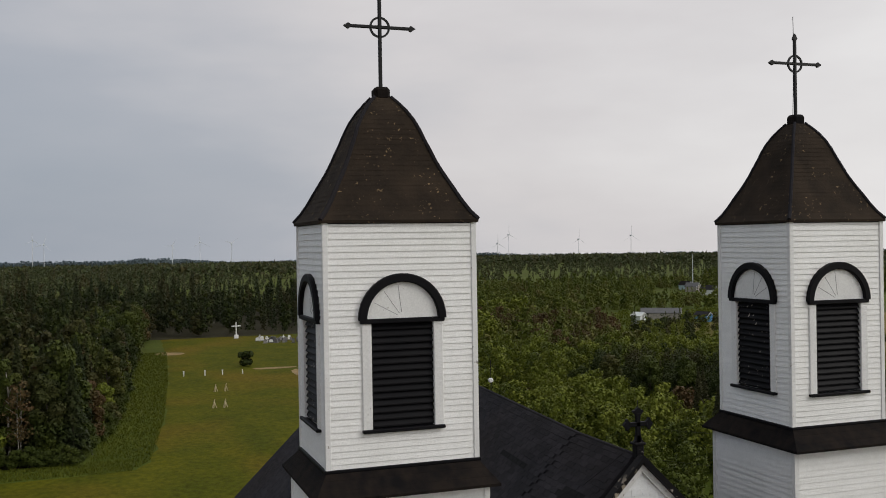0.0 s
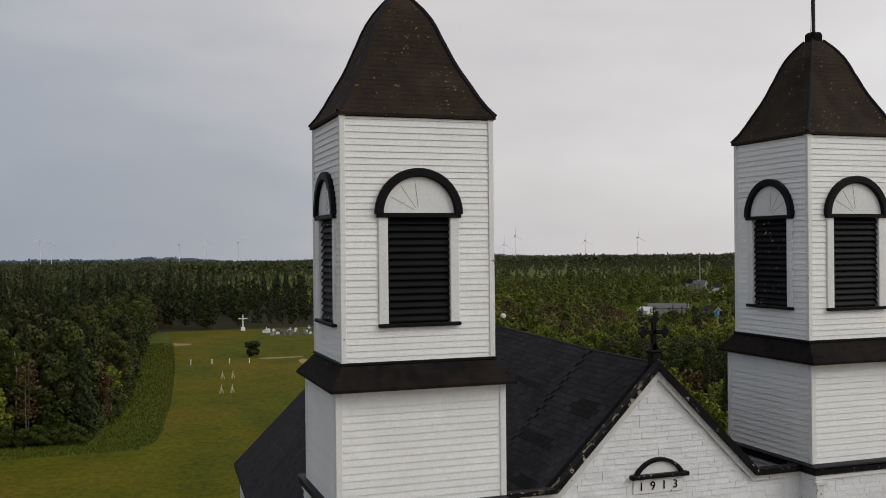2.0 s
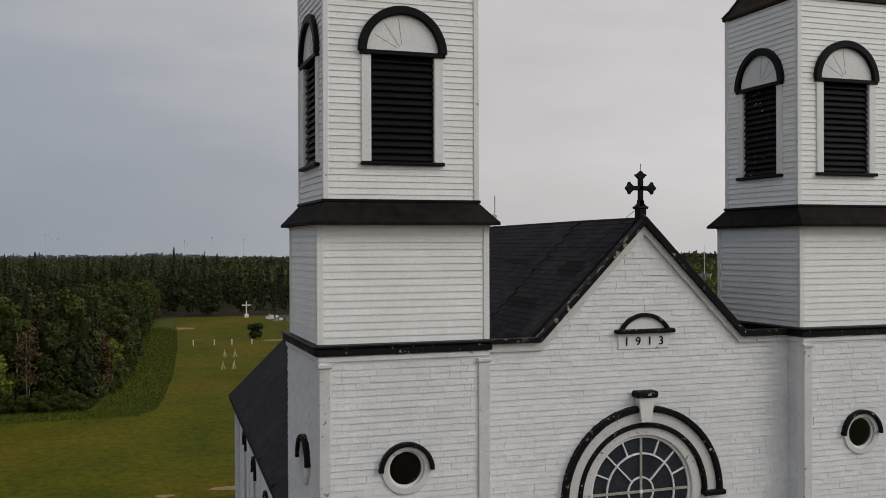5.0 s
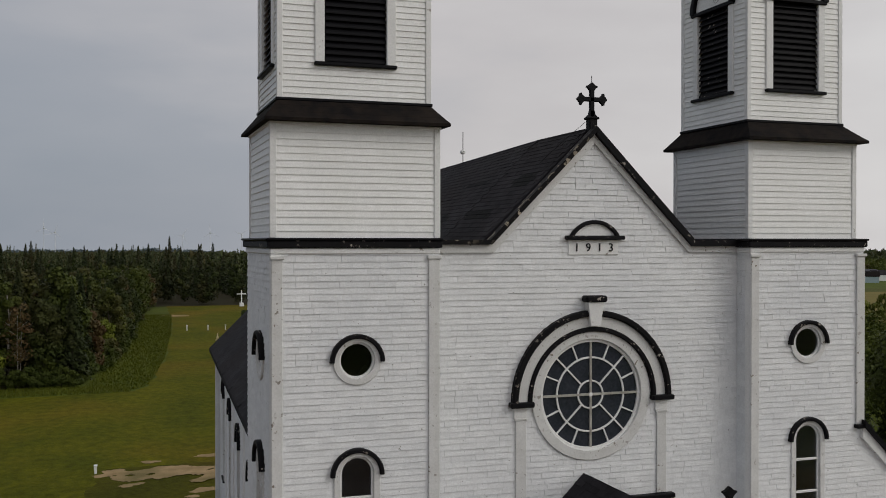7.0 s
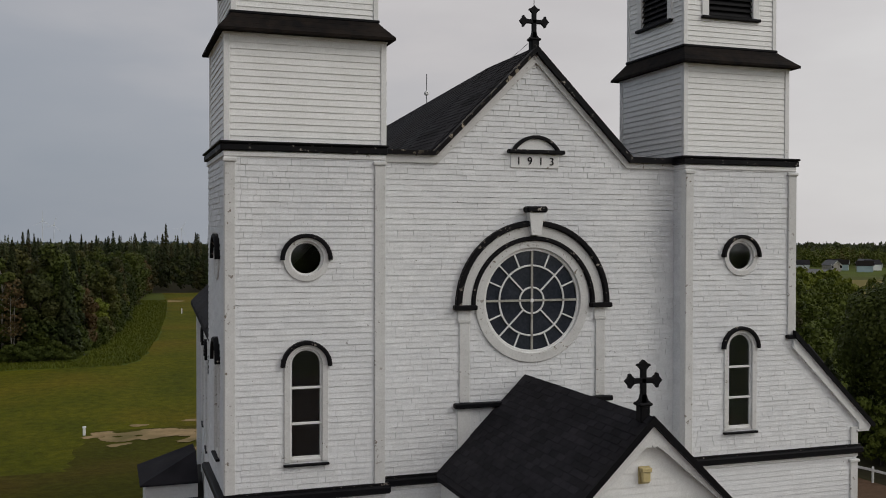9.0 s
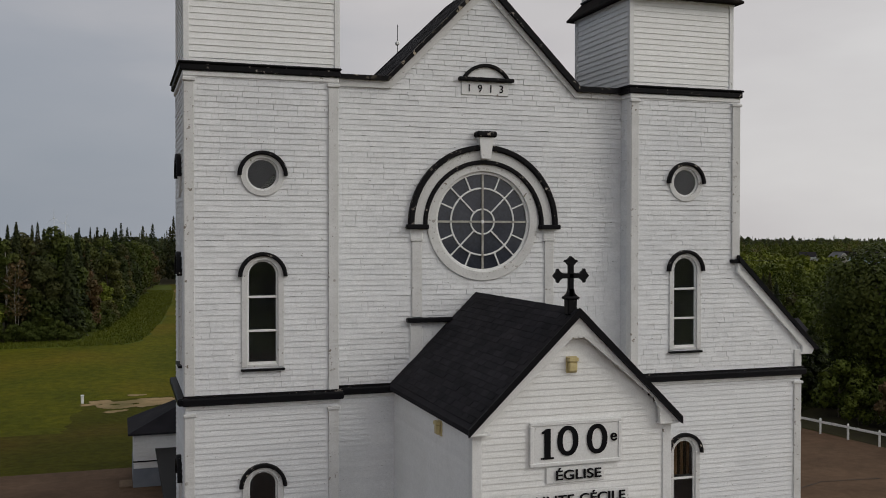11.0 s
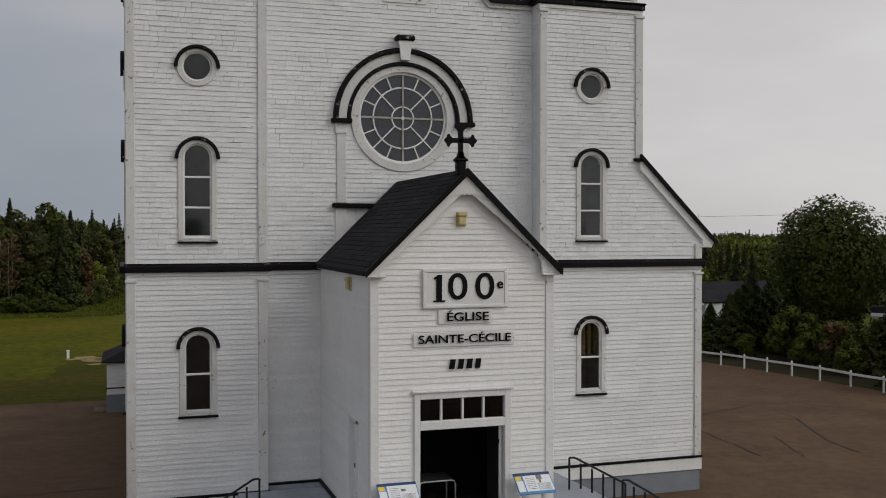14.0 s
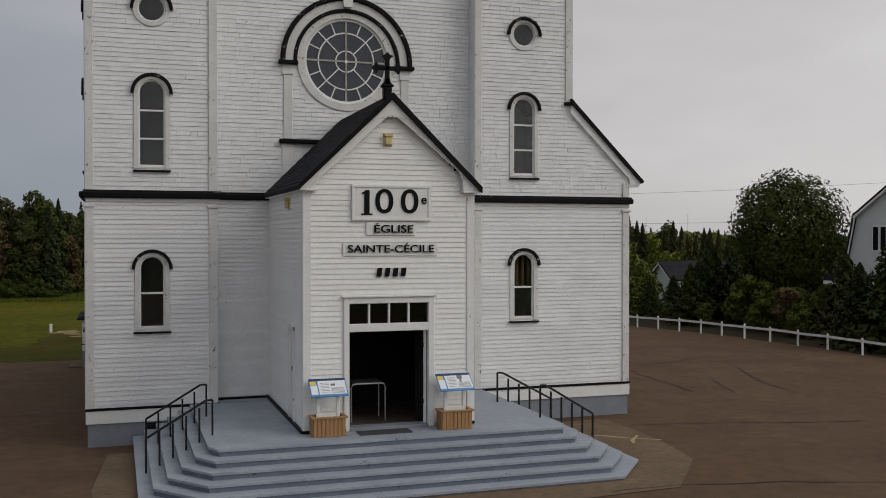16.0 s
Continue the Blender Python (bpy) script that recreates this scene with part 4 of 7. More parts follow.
def shingled(roof, start, along, length, down, fall, patches, seed, singles=0, eave=None):
    """Lapped asphalt tabs over a slope; the first ones are pieces of their own, the rest one sheet of tabs."""
    r = random.Random(seed)
    A, D = Vector(along).normalized(), Vector(down).normalized()
    N = A.cross(D).normalized()
    if N.z < 0:
        N = -N
    S = Vector(start)
    tab, expo = 0.31, 0.143
    pts = [(0, 0, 0.006), (tab - 0.008, 0, 0.006), (tab - 0.008, expo + 0.012, 0.013), (0, expo + 0.012, 0.013), (0, expo + 0.012, 0.0), (tab - 0.008, expo + 0.012, 0.0)]
    faces = [(0, 1, 2, 3), (3, 2, 5, 4), (0, 3, 4), (1, 5, 2)]
    if A.cross(D).z < 0:
        faces = [f[::-1] for f in faces]
    body = {M_ROOF: ([], []), M_ROOF_NEW: ([], [])}
    pieces = []
    for i in range(int(fall / expo)):
        shift = (i % 2) * 0.155 + r.uniform(-0.02, 0.02)
        for k in range(int((length - 0.2) / tab)):
            a, d = k * tab + shift, i * expo + 0.01
            new_one = any(a0 <= a < a1 and d0 <= d < d1 for a0, a1, d0, d1 in patches)
            lift = r.uniform(0.0, 0.004)
            if eave and d + expo > eave(a):
                continue
            if len(pieces) < singles:
                pieces.append((a, d, lift, new_one))
                continue
            v, f = body[M_ROOF_NEW if new_one else M_ROOF]
            n = len(v)
            v += [tuple(S + A * (a + p[0]) + D * (d + p[1]) + N * (p[2] + lift)) for p in pts]
            f += [tuple(n + q for q in w) for w in faces]
    for m, (v, f) in body.items():
        if f:
            me = bpy.data.meshes.new("shingle_field")
            me.from_pydata(v, [], f)
            me.materials.append(m)
            ob = new("shingle_field", me)
            ob.parent = roof
            tagged(ob, "newer black shingles" if m is M_ROOF_NEW else "", kind="stuff")
    turn = Matrix((A, D, N)).transposed().to_4x4()

    def lay():
        shapes = []
        for m in (M_ROOF_TAB, M_ROOF_NEW):
            me = bpy.data.meshes.new("shingle")
            me.from_pydata(pts, [], faces)
            me.materials.append(m)
            shapes.append(me)
        for a, d, lift, new_one in pieces:
            ob = new("shingle", shapes[new_one])
            ob.matrix_basis = Matrix.Translation(S + A * a + D * d + N * lift) @ turn
            ob.parent = roof
    LATER.append(lay)


rs = random.Random(5)
mended = []
for k in range(75):
    a0, d0 = rs.uniform(0.2, 20), rs.uniform(0.3, 7.0)
    mended.append((a0, a0 + rs.choice((0.62, 0.93, 1.24, 1.86)), d0, d0 + rs.choice((0.15, 0.29, 0.29, 0.43))))
shingled(nave_roof, (MID, 0.74, ridge), (0, 1, 0), 2.75, (-1, 0, -0.985), 5.2, [(0.3, 1.3, 1.2, 1.6), (0.9, 2.6, 2.3, 2.6), (0.3, 1.2, 3.4, 3.7)], 1, 300)
shingled(nave_roof, (MID, 3.34, ridge), (SKEW, 1, 0), L - 3.4, (-1, 0, -0.985), 10.5, mended, 2, eave=lambda a: (axis(3.34 + a) - eave_x(3.34 + a)) * 1.403)
# side and end walls of the nave
sh = 0.065
skew_left = dict(u=Vector((sh, 1, 0)).normalized(), n=Vector((-1, sh, 0)).normalized())
bays = (4.8, 10.2, 15.4, 20.6)
board_wall("nave_wall", skew_left, (-6.34, 3.0, 0), lambda z: (0.0, L - 3.3), 1.02, 8.70, 0.122, [arch_hole(a, 0.42, 3.7, 7.2) for a in bays], M_SHINGLE, M_SHINGLE_J, church, "shingle", (99, 99), False, seed=93, label="white side wall of the nave")
for a in bays:
    arch_window(skew_left, (-6.34, 3.0, 0), a, 7.2, 3.8, church, (4.65, 5.5, 6.35), half=0.42, casing=0.60, hood=0.72, sill=0.66, label="tall round-headed nave window")
    part("pilaster", Geo((-6.34, 3.0, 0), **skew_left).cbox(a + 2.5, a + 2.72, -0.02, 0.06, 1.02, 8.6, 0.01), M_TRIM, church)
part("nave_end_wall", Geo().prism([(eave_x(L) + 0.25, -0.6), (nx(9.0, L), -0.6), (nx(9.0, L), 7.1), (nx(MID, L), 15.8), (eave_x(L) + 0.25, 8.5)], -L + 0.1, -L + 0.25), M_SHINGLE_J, church)
part("foundation", Geo((-6.33, 3.0, 0), **skew_left).box(0, L - 3.3, -0.4, 0.0, -1.6, 1.02), M_FOUND, church)
# added near-black floor and wall keep the nave dark behind its windows
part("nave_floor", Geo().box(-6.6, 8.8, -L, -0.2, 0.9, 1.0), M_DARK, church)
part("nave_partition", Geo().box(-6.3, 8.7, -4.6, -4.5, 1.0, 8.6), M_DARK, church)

# ---- porch ----
PX, PY = -0.03, -4.80
pa, pb = -2.02, 1.97
door = box_hole(-1.02, 0.88, 1.0, 3.33)
transom = box_hole(-1.02, 0.90, 3.48, 3.99)


def porch_span(z):
    if z < 6.55:
        return pa, pb
    w = 8.60 - z
    return (PX - w, PX + w) if w > 0.05 else None


porch = part("porch_floor", Geo().box(pa + 0.1, pb - 0.1, -0.6, 4.75, DECK - 0.2, DECK + 0.02), M_FLOOR, church)
board_wall("porch_front_wall", FRONT, (0, PY, 0), porch_span, DECK, 8.55, 0.118, [door, transom], M_SIDING, M_SIDING, church, "clapboard", seed=61, lap=0.019, label="white clapboard porch gable wall")
side_door = box_hole(-3.57, -2.97, 1.0, 3.30)
board_wall("porch_side_wall", LEFT, (pa, 0, 0), lambda z: (PY, FY), DECK, 6.62, 0.118, [side_door], M_SIDING, M_SIDING, church, "clapboard", seed=62, lap=0.019)
board_wall("porch_side_wall", RIGHT, (pb, 0, 0), lambda z: (PY, FY), DECK, 6.62, 0.118, [], M_SIDING, M_SIDING, church, "clapboard", seed=63, lap=0.019)
sd = part("side_door", Geo((pa, 0, 0), **LEFT).cbox(-3.55, -2.99, -0.07, -0.02, DECK, 3.28, 0.01), M_TRIM, church, "narrow white side door of the porch")
part("panel", Geo((pa, 0, 0), **LEFT).cbox(-3.45, -3.09, -0.03, -0.008, DECK + 0.2, 2.2, 0.01), M_TRIM, sd)
part("panel", Geo((pa, 0, 0), **LEFT).cbox(-3.45, -3.09, -0.03, -0.008, 2.35, 3.11, 0.01), M_TRIM, sd)
part("handle", Geo((pa, 0, 0), **LEFT).cbox(-3.51, -3.47, -0.02, 0.06, 2.32, 2.42, 0.01), M_LEAF_R, sd)
part("door_frame", Geo((pa, 0, 0), **LEFT).cbox(-3.65, -3.55, -0.06, 0.05, DECK, 3.36, 0.01).cbox(-2.99, -2.89, -0.06, 0.05, DECK, 3.36, 0.01).cbox(-3.65, -2.89, -0.06, 0.05, 3.28, 3.38, 0.01), M_TRIM, church)
for px, sx in ((pa, -1), (pb, 1)):
    corner_board(church, (px, sx), (PY, -1), DECK, 6.50, 0.15, 0.04)
part("base_moulding", Geo(**LEFT).cbox(PY - 0.03, FY, 2.03, 2.10, DECK - 0.02, DECK + 0.07, 0.01), M_BLACK, church)
part("base_moulding", Geo((0, PY, 0)).cbox(pa - 0.04, -1.08, 0.0, 0.07, DECK - 0.02, DECK + 0.07, 0.01), M_BLACK, church)
part("base_moulding", Geo((0, PY, 0)).cbox(1.06, pb + 0.04, 0.0, 0.07, DECK - 0.02, DECK + 0.07, 0.01), M_BLACK, church)
# porch roof: two thick slopes with rough edges
for s in (-1, 1):
    w = 2.14
    g = Geo()
    v = []
    for y in (PY - 0.22, FY + 0.02):
        v += [(PX, -y, 8.72), (PX + s * w, -y, 8.72 - w * 0.985), (PX + s * w, -y, 8.62 - w * 0.985), (PX, -y, 8.58)]
    g.add(v, [(0, 1, 5, 4), (2, 3, 7, 6), (1, 2, 6, 5), (0, 3, 2, 1), (4, 5, 6, 7)])
    pr = part("porch_roof", g, M_ROOF, church, "charcoal asphalt-shingled porch roof")
    part("roof_edge", Geo().prism([(PX, 8.74), (PX + s * (w + 0.02), 8.74 - w * 0.985), (PX + s * (w + 0.02), 8.60 - w * 0.985), (PX, 8.58)], -PY + 0.20, -PY + 0.26), M_BLACK, pr)
    shingled(pr, (PX, PY - 0.20, 8.72), (0, 1, 0), FY - PY + 0.2, (s, 0, -0.985), 2.98, [], 7 + s, 300 if s < 0 else 0)
    # barge board with a boxed return
    poly = [(PX, 8.56), (PX, 8.30), (PX + s * 1.62, 6.98), (PX + s * 1.66, 6.86), (PX + s * 1.70, 6.80), (PX + s * 1.72, 6.50), (PX + s * 2.10, 6.50), (PX + s * 2.12, 6.58), (PX + s * 2.10, 6.62)] if s > 0 else \
           [(PX, 8.56), (PX, 8.30), (PX + s * 1.86, 6.60), (PX + s * 1.86, 6.50), (PX + s * 2.10, 6.50), (PX + s * 2.12, 6.58), (PX + s * 2.10, 6.62)]
    part("barge_board", Geo((0, PY, 0)).prism(poly, 0.10, 0.17), M_TRIM, pr, "white barge board")
    lo, hi = sorted((PX + s * 1.98, PX + s * 2.12))
    part("soffit", Geo().cbox(lo, hi, -FY, -PY + 0.16, 6.50, 6.54, 0.008), M_TRIM, pr)
    part("eave_return", Geo((0, PY, 0)).cbox(*sorted((PX + s * 1.72, PX + s * 2.12)), -0.02, 0.18, 6.49, 6.53, 0.008), M_TRIM, pr)
    for k in range(4):
        # scalloped ornament at the peak
        part("scallop", Geo((0, PY, 0)).disc(PX + s * (0.055 + 0.115 * k), 8.235 - 0.02 * k - 0.03 * (k > 2), 0.056, 0.105, 0.183, 14, 180, 360), M_TRIM, pr)
for s in (-1, 1):
    part("peak_panel", Geo((0, PY, 0)).prism([(PX, 8.575), (PX + s * 0.46, 8.12), (PX, 8.23)], 0.03, 0.19), M_TRIM, church)
# doorway
dw = part("doorway", Geo((0, PY, 0)).cbox(-1.00, 0.87, -0.10, 0.06, 3.31, 3.49, 0.012), M_TRIM, church, "white door casing with a four-light transom")
part("jamb", Geo((0, PY, 0)).cbox(-1.13, -1.00, -0.10, 0.06, DECK, 4.09, 0.012), M_TRIM, dw)
part("jamb", Geo((0, PY, 0)).cbox(0.87, 1.02, -0.10, 0.06, DECK, 4.09, 0.012), M_TRIM, dw)
part("lintel", Geo((0, PY, 0)).cbox(-1.00, 0.87, -0.10, 0.06, 3.95, 4.09, 0.012), M_TRIM, dw)
part("head_cap", Geo((0, PY, 0)).cbox(-1.18, 1.06, -0.02, 0.11, 4.09, 4.14, 0.012), M_TRIM, dw)
part("threshold", Geo((0, PY, 0)).cbox(-1.00, 0.87, -0.3, 0.08, DECK - 0.03, DECK + 0.07, 0.01), M_FOUND, dw)
for a in (-0.535, -0.065, 0.40):
    part("mullion", Geo((0, PY, 0)).cbox(a - 0.022, a + 0.022, -0.07, 0.03, 3.49, 3.95, 0.006), M_TRIM, dw)
for a0, a1 in ((-1.00, -0.557), (-0.513, -0.087), (-0.043, 0.378), (0.422, 0.87)):
    part("pane", Geo((0, PY, 0)).box(a0, a1, -0.035, -0.028, 3.49, 3.95), M_GLASS, dw, "dark transom glass").visible_shadow = False
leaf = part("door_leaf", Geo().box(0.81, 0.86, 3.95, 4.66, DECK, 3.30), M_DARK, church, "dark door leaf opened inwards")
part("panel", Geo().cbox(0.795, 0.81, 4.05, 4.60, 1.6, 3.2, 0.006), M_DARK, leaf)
part("edge_strip", Geo().box(0.80, 0.86, 4.66, 4.70, DECK, 3.30), M_TRIM, leaf, "white door edge")
part("hinge", Geo().box(0.77, 0.80, 4.69, 4.71, 2.9, 3.0), M_METAL, leaf)
part("hinge", Geo().box(0.77, 0.80, 4.69, 4.71, 1.6, 1.7), M_METAL, leaf)
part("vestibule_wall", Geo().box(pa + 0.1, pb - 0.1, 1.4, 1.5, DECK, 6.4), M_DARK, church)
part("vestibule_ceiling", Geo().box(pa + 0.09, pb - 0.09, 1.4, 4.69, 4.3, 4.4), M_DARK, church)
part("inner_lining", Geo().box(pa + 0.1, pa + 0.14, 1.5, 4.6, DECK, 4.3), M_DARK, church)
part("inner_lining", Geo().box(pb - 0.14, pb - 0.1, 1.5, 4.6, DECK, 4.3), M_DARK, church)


# ---- crosses ----
def iron_cross(x, y, z, label, rod):
    t = thing("roof_cross", label, "cross", "tower crosses")
    o = dict(o=(x, y, z))
    part("upright", Geo(**o).cbox(-0.035, 0.035, -0.035, 0.035, -0.1, 1.80, 0.012), M_METAL, t)
    part("arm", Geo(**o).cbox(-0.62, 0.62, -0.03, 0.03, 1.21, 1.275, 0.012), M_METAL, t)
    part("ring", Geo(**o).arc(0, 1.24, 0.175, 0.215, 0, 360, -0.02, 0.02, 32), M_METAL, t)
    part("tip", Geo(**o).prism([(-0.02, 1.78), (0.02, 1.78), (0.065, 1.84), (0, 1.96), (-0.065, 1.84)], -0.03, 0.03), M_METAL, t)
    for s in (-1, 1):
        part("tip", Geo(**o).prism([(s * 0.60, 1.22), (s * 0.60, 1.26), (s * 0.66, 1.305), (s * 0.76, 1.242), (s * 0.66, 1.178)], -0.03, 0.03), M_METAL, t)
    part("collar", Geo(**o).cbox(-0.07, 0.07, -0.07, 0.07, -0.08, 0.03, 0.02), M_METAL, t)
    if rod:
        part("lightning_rod", Geo(**o).tube([(-0.03, 0, 1.9), (-0.04, 0, 2.36)], 0.008, 6), M_METAL, t)
        part("ground_wire", Geo(**o).tube([(-0.12, 0.03, -0.25), (-0.09, 0.03, 0.4), (-0.07, 0.02, 1.0), (-0.03, 0.02, 1.9)], 0.006, 5), M_METAL, t)
    return t


iron_cross(*tops[0], "tall thin black iron cross with a ring", False)
iron_cross(*tops[1], "tall thin black iron cross with a lightning rod", True)


def budded_cross(x, y, z, s, label, base, rod=False):
    """A black cross with flared three-lobed ends on a block."""
    t = thing("gable_cross", label, "cross")
    o = dict(o=(x, y, z))
    part("block", Geo(**o).cbox(-0.12 * s, 0.12 * s, -0.12 * s, 0.12 * s, -base, 0.20 * s, 0.03 * s).cbox(-0.17 * s, 0.17 * s, -0.15 * s, 0.15 * s, 0.18 * s, 0.25 * s, 0.02), M_BLACK_OLD, t)
    part("upright", Geo(**o).cbox(-0.065 * s, 0.065 * s, -0.05 * s, 0.05 * s, 0.2 * s, 1.02 * s, 0.015 * s), M_BLACK, t)
    part("foot_flare", Geo(**o).prism([(-0.17 * s, 0.24 * s), (0.17 * s, 0.24 * s), (0.09 * s, 0.32 * s), (0.065 * s, 0.42 * s), (-0.065 * s, 0.42 * s), (-0.09 * s, 0.32 * s)], -0.05 * s, 0.05 * s), M_BLACK, t)
    part("arm", Geo(**o).cbox(-0.28 * s, 0.28 * s, -0.05 * s, 0.05 * s, 0.665 * s, 0.785 * s, 0.015 * s), M_BLACK, t)
    for ca, cz, ang in ((0, 1.0, 90), (-0.27, 0.725, 180), (0.27, 0.725, 0)):
        c, sn = math.cos(radians(ang)), math.sin(radians(ang))
        shape = [(-0.04, -0.06), (0.03, -0.12), (0.05, -0.165), (0.09, -0.15), (0.10, -0.09), (0.13, -0.06), (0.18, 0.0), (0.13, 0.06), (0.10, 0.09), (0.09, 0.15), (0.05, 0.165), (0.03, 0.12), (-0.04, 0.06)]
        part("bud", Geo(**o).prism([((ca + p * c - q * sn) * s, (cz + p * sn + q * c) * s) for p, q in shape], -0.045 * s, 0.045 * s), M_BLACK, t)
    if rod:
        part("lightning_rod", Geo(**o).tube([(0, 0, 1.1 * s), (0, 0, 1.36 * s)], 0.008, 6), M_METAL, t)
        part("ground_wire", Geo(**o).tube([(-0.1, -0.1, 0.1), (-0.5, -0.3, -0.28), (-0.9, -0.7, -0.75)], 0.006, 5), M_METAL, t)
    return t


budded_cross(0.25, 0.68, 16.12, 0.80, "black budded cross on a block at the gable peak", 0.22, True)
budded_cross(-0.10, -4.78, 8.74, 0.80, "black budded cross on the porch roof peak", 0.14)
ant = thing("ridge_antenna", "thin metal antenna with a small white ball on the roof ridge", "antenna")
part("mast", Geo((nx(MID, 10.2), 10.2, 0)).tube([(0, 0, ridge), (0, 0, ridge + 0.95)], 0.012, 6), M_METAL, ant)
part("ball", Geo((nx(MID, 10.2), 10.2, 0)).arc(0.0, ridge + 0.34, 0.0, 0.075, 0, 360, -0.05, 0.05, 14, 0.03), M_TRIM, ant, "white ball")

# ---- signs and lamps on the porch ----
SY = PY - 0.03
s1 = thing("anniversary_sign", "white framed board with large black 100e lettering", "sign")
part("board", Geo((0, SY, 0)).cbox(-0.92, 0.89, 0.0, 0.03, 5.86, 6.62, 0.008), M_TRIM, s1)
for a0, a1, z0, z1 in ((-0.95, 0.92, 6.58, 6.65), (-0.95, 0.92, 5.83, 5.90), (-0.95, -0.88, 5.90, 6.58), (0.85, 0.92, 5.90, 6.58)):
    part("frame", Geo((0, SY, 0)).cbox(a0, a1, 0.0, 0.05, z0, z1, 0.01), M_TRIM, s1)
part("numeral", Geo((0, SY, 0)).prism([(-0.66, 5.985), (-0.54, 5.985), (-0.54, 6.525), (-0.62, 6.525), (-0.72, 6.46), (-0.70, 6.43), (-0.66, 6.45)], 0.02, 0.052), M_BLACK, s1)
words("lettering", "0", 0.78, M_BLACK, s1, (-0.19, SY - 0.04, 6.25), 0.004, width=0.42)
words("lettering", "0", 0.78, M_BLACK, s1, (0.41, SY - 0.04, 6.25), 0.004, width=0.42)
words("lettering", "e", 0.30, M_BLACK, s1, (0.755, SY - 0.04, 6.32), 0.004)
part("serif", Geo((0, SY, 0)).cbox(-0.73, -0.47, 0.02, 0.052, 5.965, 5.995, 0.004), M_BLACK, s1)
s2 = thing("name_sign", "small white board reading ÉGLISE in black", "sign")
part("board", Geo((0, SY, 0)).cbox(-0.61, 0.57, 0.0, 0.016, 5.50, 5.80, 0.008), M_TRIM, s2)
words("lettering", "ÉGLISE", 0.25, M_BLACK, s2, (0.03, SY - 0.04, 5.64), 0.002, width=0.92)
s3 = thing("name_sign", "long white board reading SAINTE-CÉCILE in black", "sign")
part("board", Geo((0, SY, 0)).cbox(-1.15, 1.09, 0.0, 0.016, 5.03, 5.33, 0.008), M_TRIM, s3)
words("lettering", "SAINTE-CÉCILE", 0.24, M_BLACK, s3, (-0.02, SY - 0.04, 5.185), 0.002, width=2.04)
s4 = thing("door_plaque", "row of four short black bars above the doorway", "sign")
for k in range(4):
    part("bar", Geo((0, SY, 0)).prism([(-0.37 + 0.19 * k, 4.56), (-0.26 + 0.19 * k, 4.56), (-0.23 + 0.19 * k, 4.76), (-0.34 + 0.19 * k, 4.76)], 0.0, 0.03), M_BLACK, s4)
for o, fr, at, lab in (((0, PY, 0), FRONT, (-0.10, 7.68), "yellowed square lamp under the porch gable"), ((pa, 0, 0), LEFT, (-2.95, 6.27), "yellowed square lamp on the porch side wall")):
    lamp = thing("wall_lamp", lab, "lamp")
    a, z = at
    part("back_plate", Geo(o, **fr).cbox(a - 0.11, a + 0.11, 0.0, 0.04, z - 0.15, z + 0.15, 0.01), M_OCHRE, lamp)
    part("hood", Geo(o, **fr).cbox(a - 0.10, a + 0.10, 0.04, 0.14, z + 0.06, z + 0.14, 0.015), M_OCHRE, lamp)
    part("lens", Geo(o, **fr).cbox(a - 0.085, a + 0.085, 0.04, 0.12, z - 0.12, z + 0.06, 0.02), M_OCHRE, lamp)

# ---- steps ----
NS, RISE = 6, 0.147
SL, SR, SF, RUN = -4.15, 3.98, -5.88, 0.284


def tread_outline(i):
    """Outline of one tread: straight front, cut corners, sides up to the church."""
    x0, x1, y0 = SL - RUN * i, SR + RUN * i, SF - 0.385 * i
    cx, cy = 0.17 + 0.18 * i, 0.40 + 0.185 * i
    return [(x0, 0.05), (x0, -(y0 + cy)), (x0 + cx, -y0), (x1 - cx, -y0), (x1, -(y0 + cy)), (x1, 0.05)]


steps = thing("church_steps", "broad grey-blue painted concrete steps on three sides of the porch deck", "steps")
for i in range(NS):
    top = DECK - RISE * i
    o = tread_outline(i)
    low = top - RISE - (0.3 if i == NS - 1 else 0.02)
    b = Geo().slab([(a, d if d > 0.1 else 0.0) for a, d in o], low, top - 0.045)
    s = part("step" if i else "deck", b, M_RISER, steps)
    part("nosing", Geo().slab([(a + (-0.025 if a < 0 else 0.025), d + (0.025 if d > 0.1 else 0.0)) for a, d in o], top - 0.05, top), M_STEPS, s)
part("deck_back", Geo().slab([(-3.42, -FY), (-3.42, -0.001), (3.79, -0.001), (3.79, -FY)], 0.3, DECK), M_STEPS, steps)


def handrail(x0, run, y, label):
    """Square posts under a sloping black rail; run is the way it goes down."""
    t = thing("handrail", label, "handrail", "step handrails")
    s = 1 if run > 0 else -1
    o = dict(o=(x0, y, 0))
    top0, top1 = DECK + 0.77, DECK + 0.01
    n = 5
    for k in range(n + 1):
        a = run * k / n
        zt = top0 - (top0 - top1) * k / n
        past = (x0 + a - SR) if s > 0 else (SL - x0 - a)
        level = max(0, math.ceil(past / RUN))
        part("post", Geo(**o).cbox(a - 0.021, a + 0.021, -0.021, 0.021, DECK - RISE * level, zt, 0.004), M_METAL, t)
    part("top_rail", Geo(**o).tube([(-0.02 * s, 0, top0 - 0.02), (0.02 * s, 0, top0 + 0.015), (0.14 * s, 0, top0 + 0.01), (run, 0, top1 + 0.01), (run + 0.01 * s, 0, top1 - 0.05)], 0.027, 8), M_METAL, t)
    return t


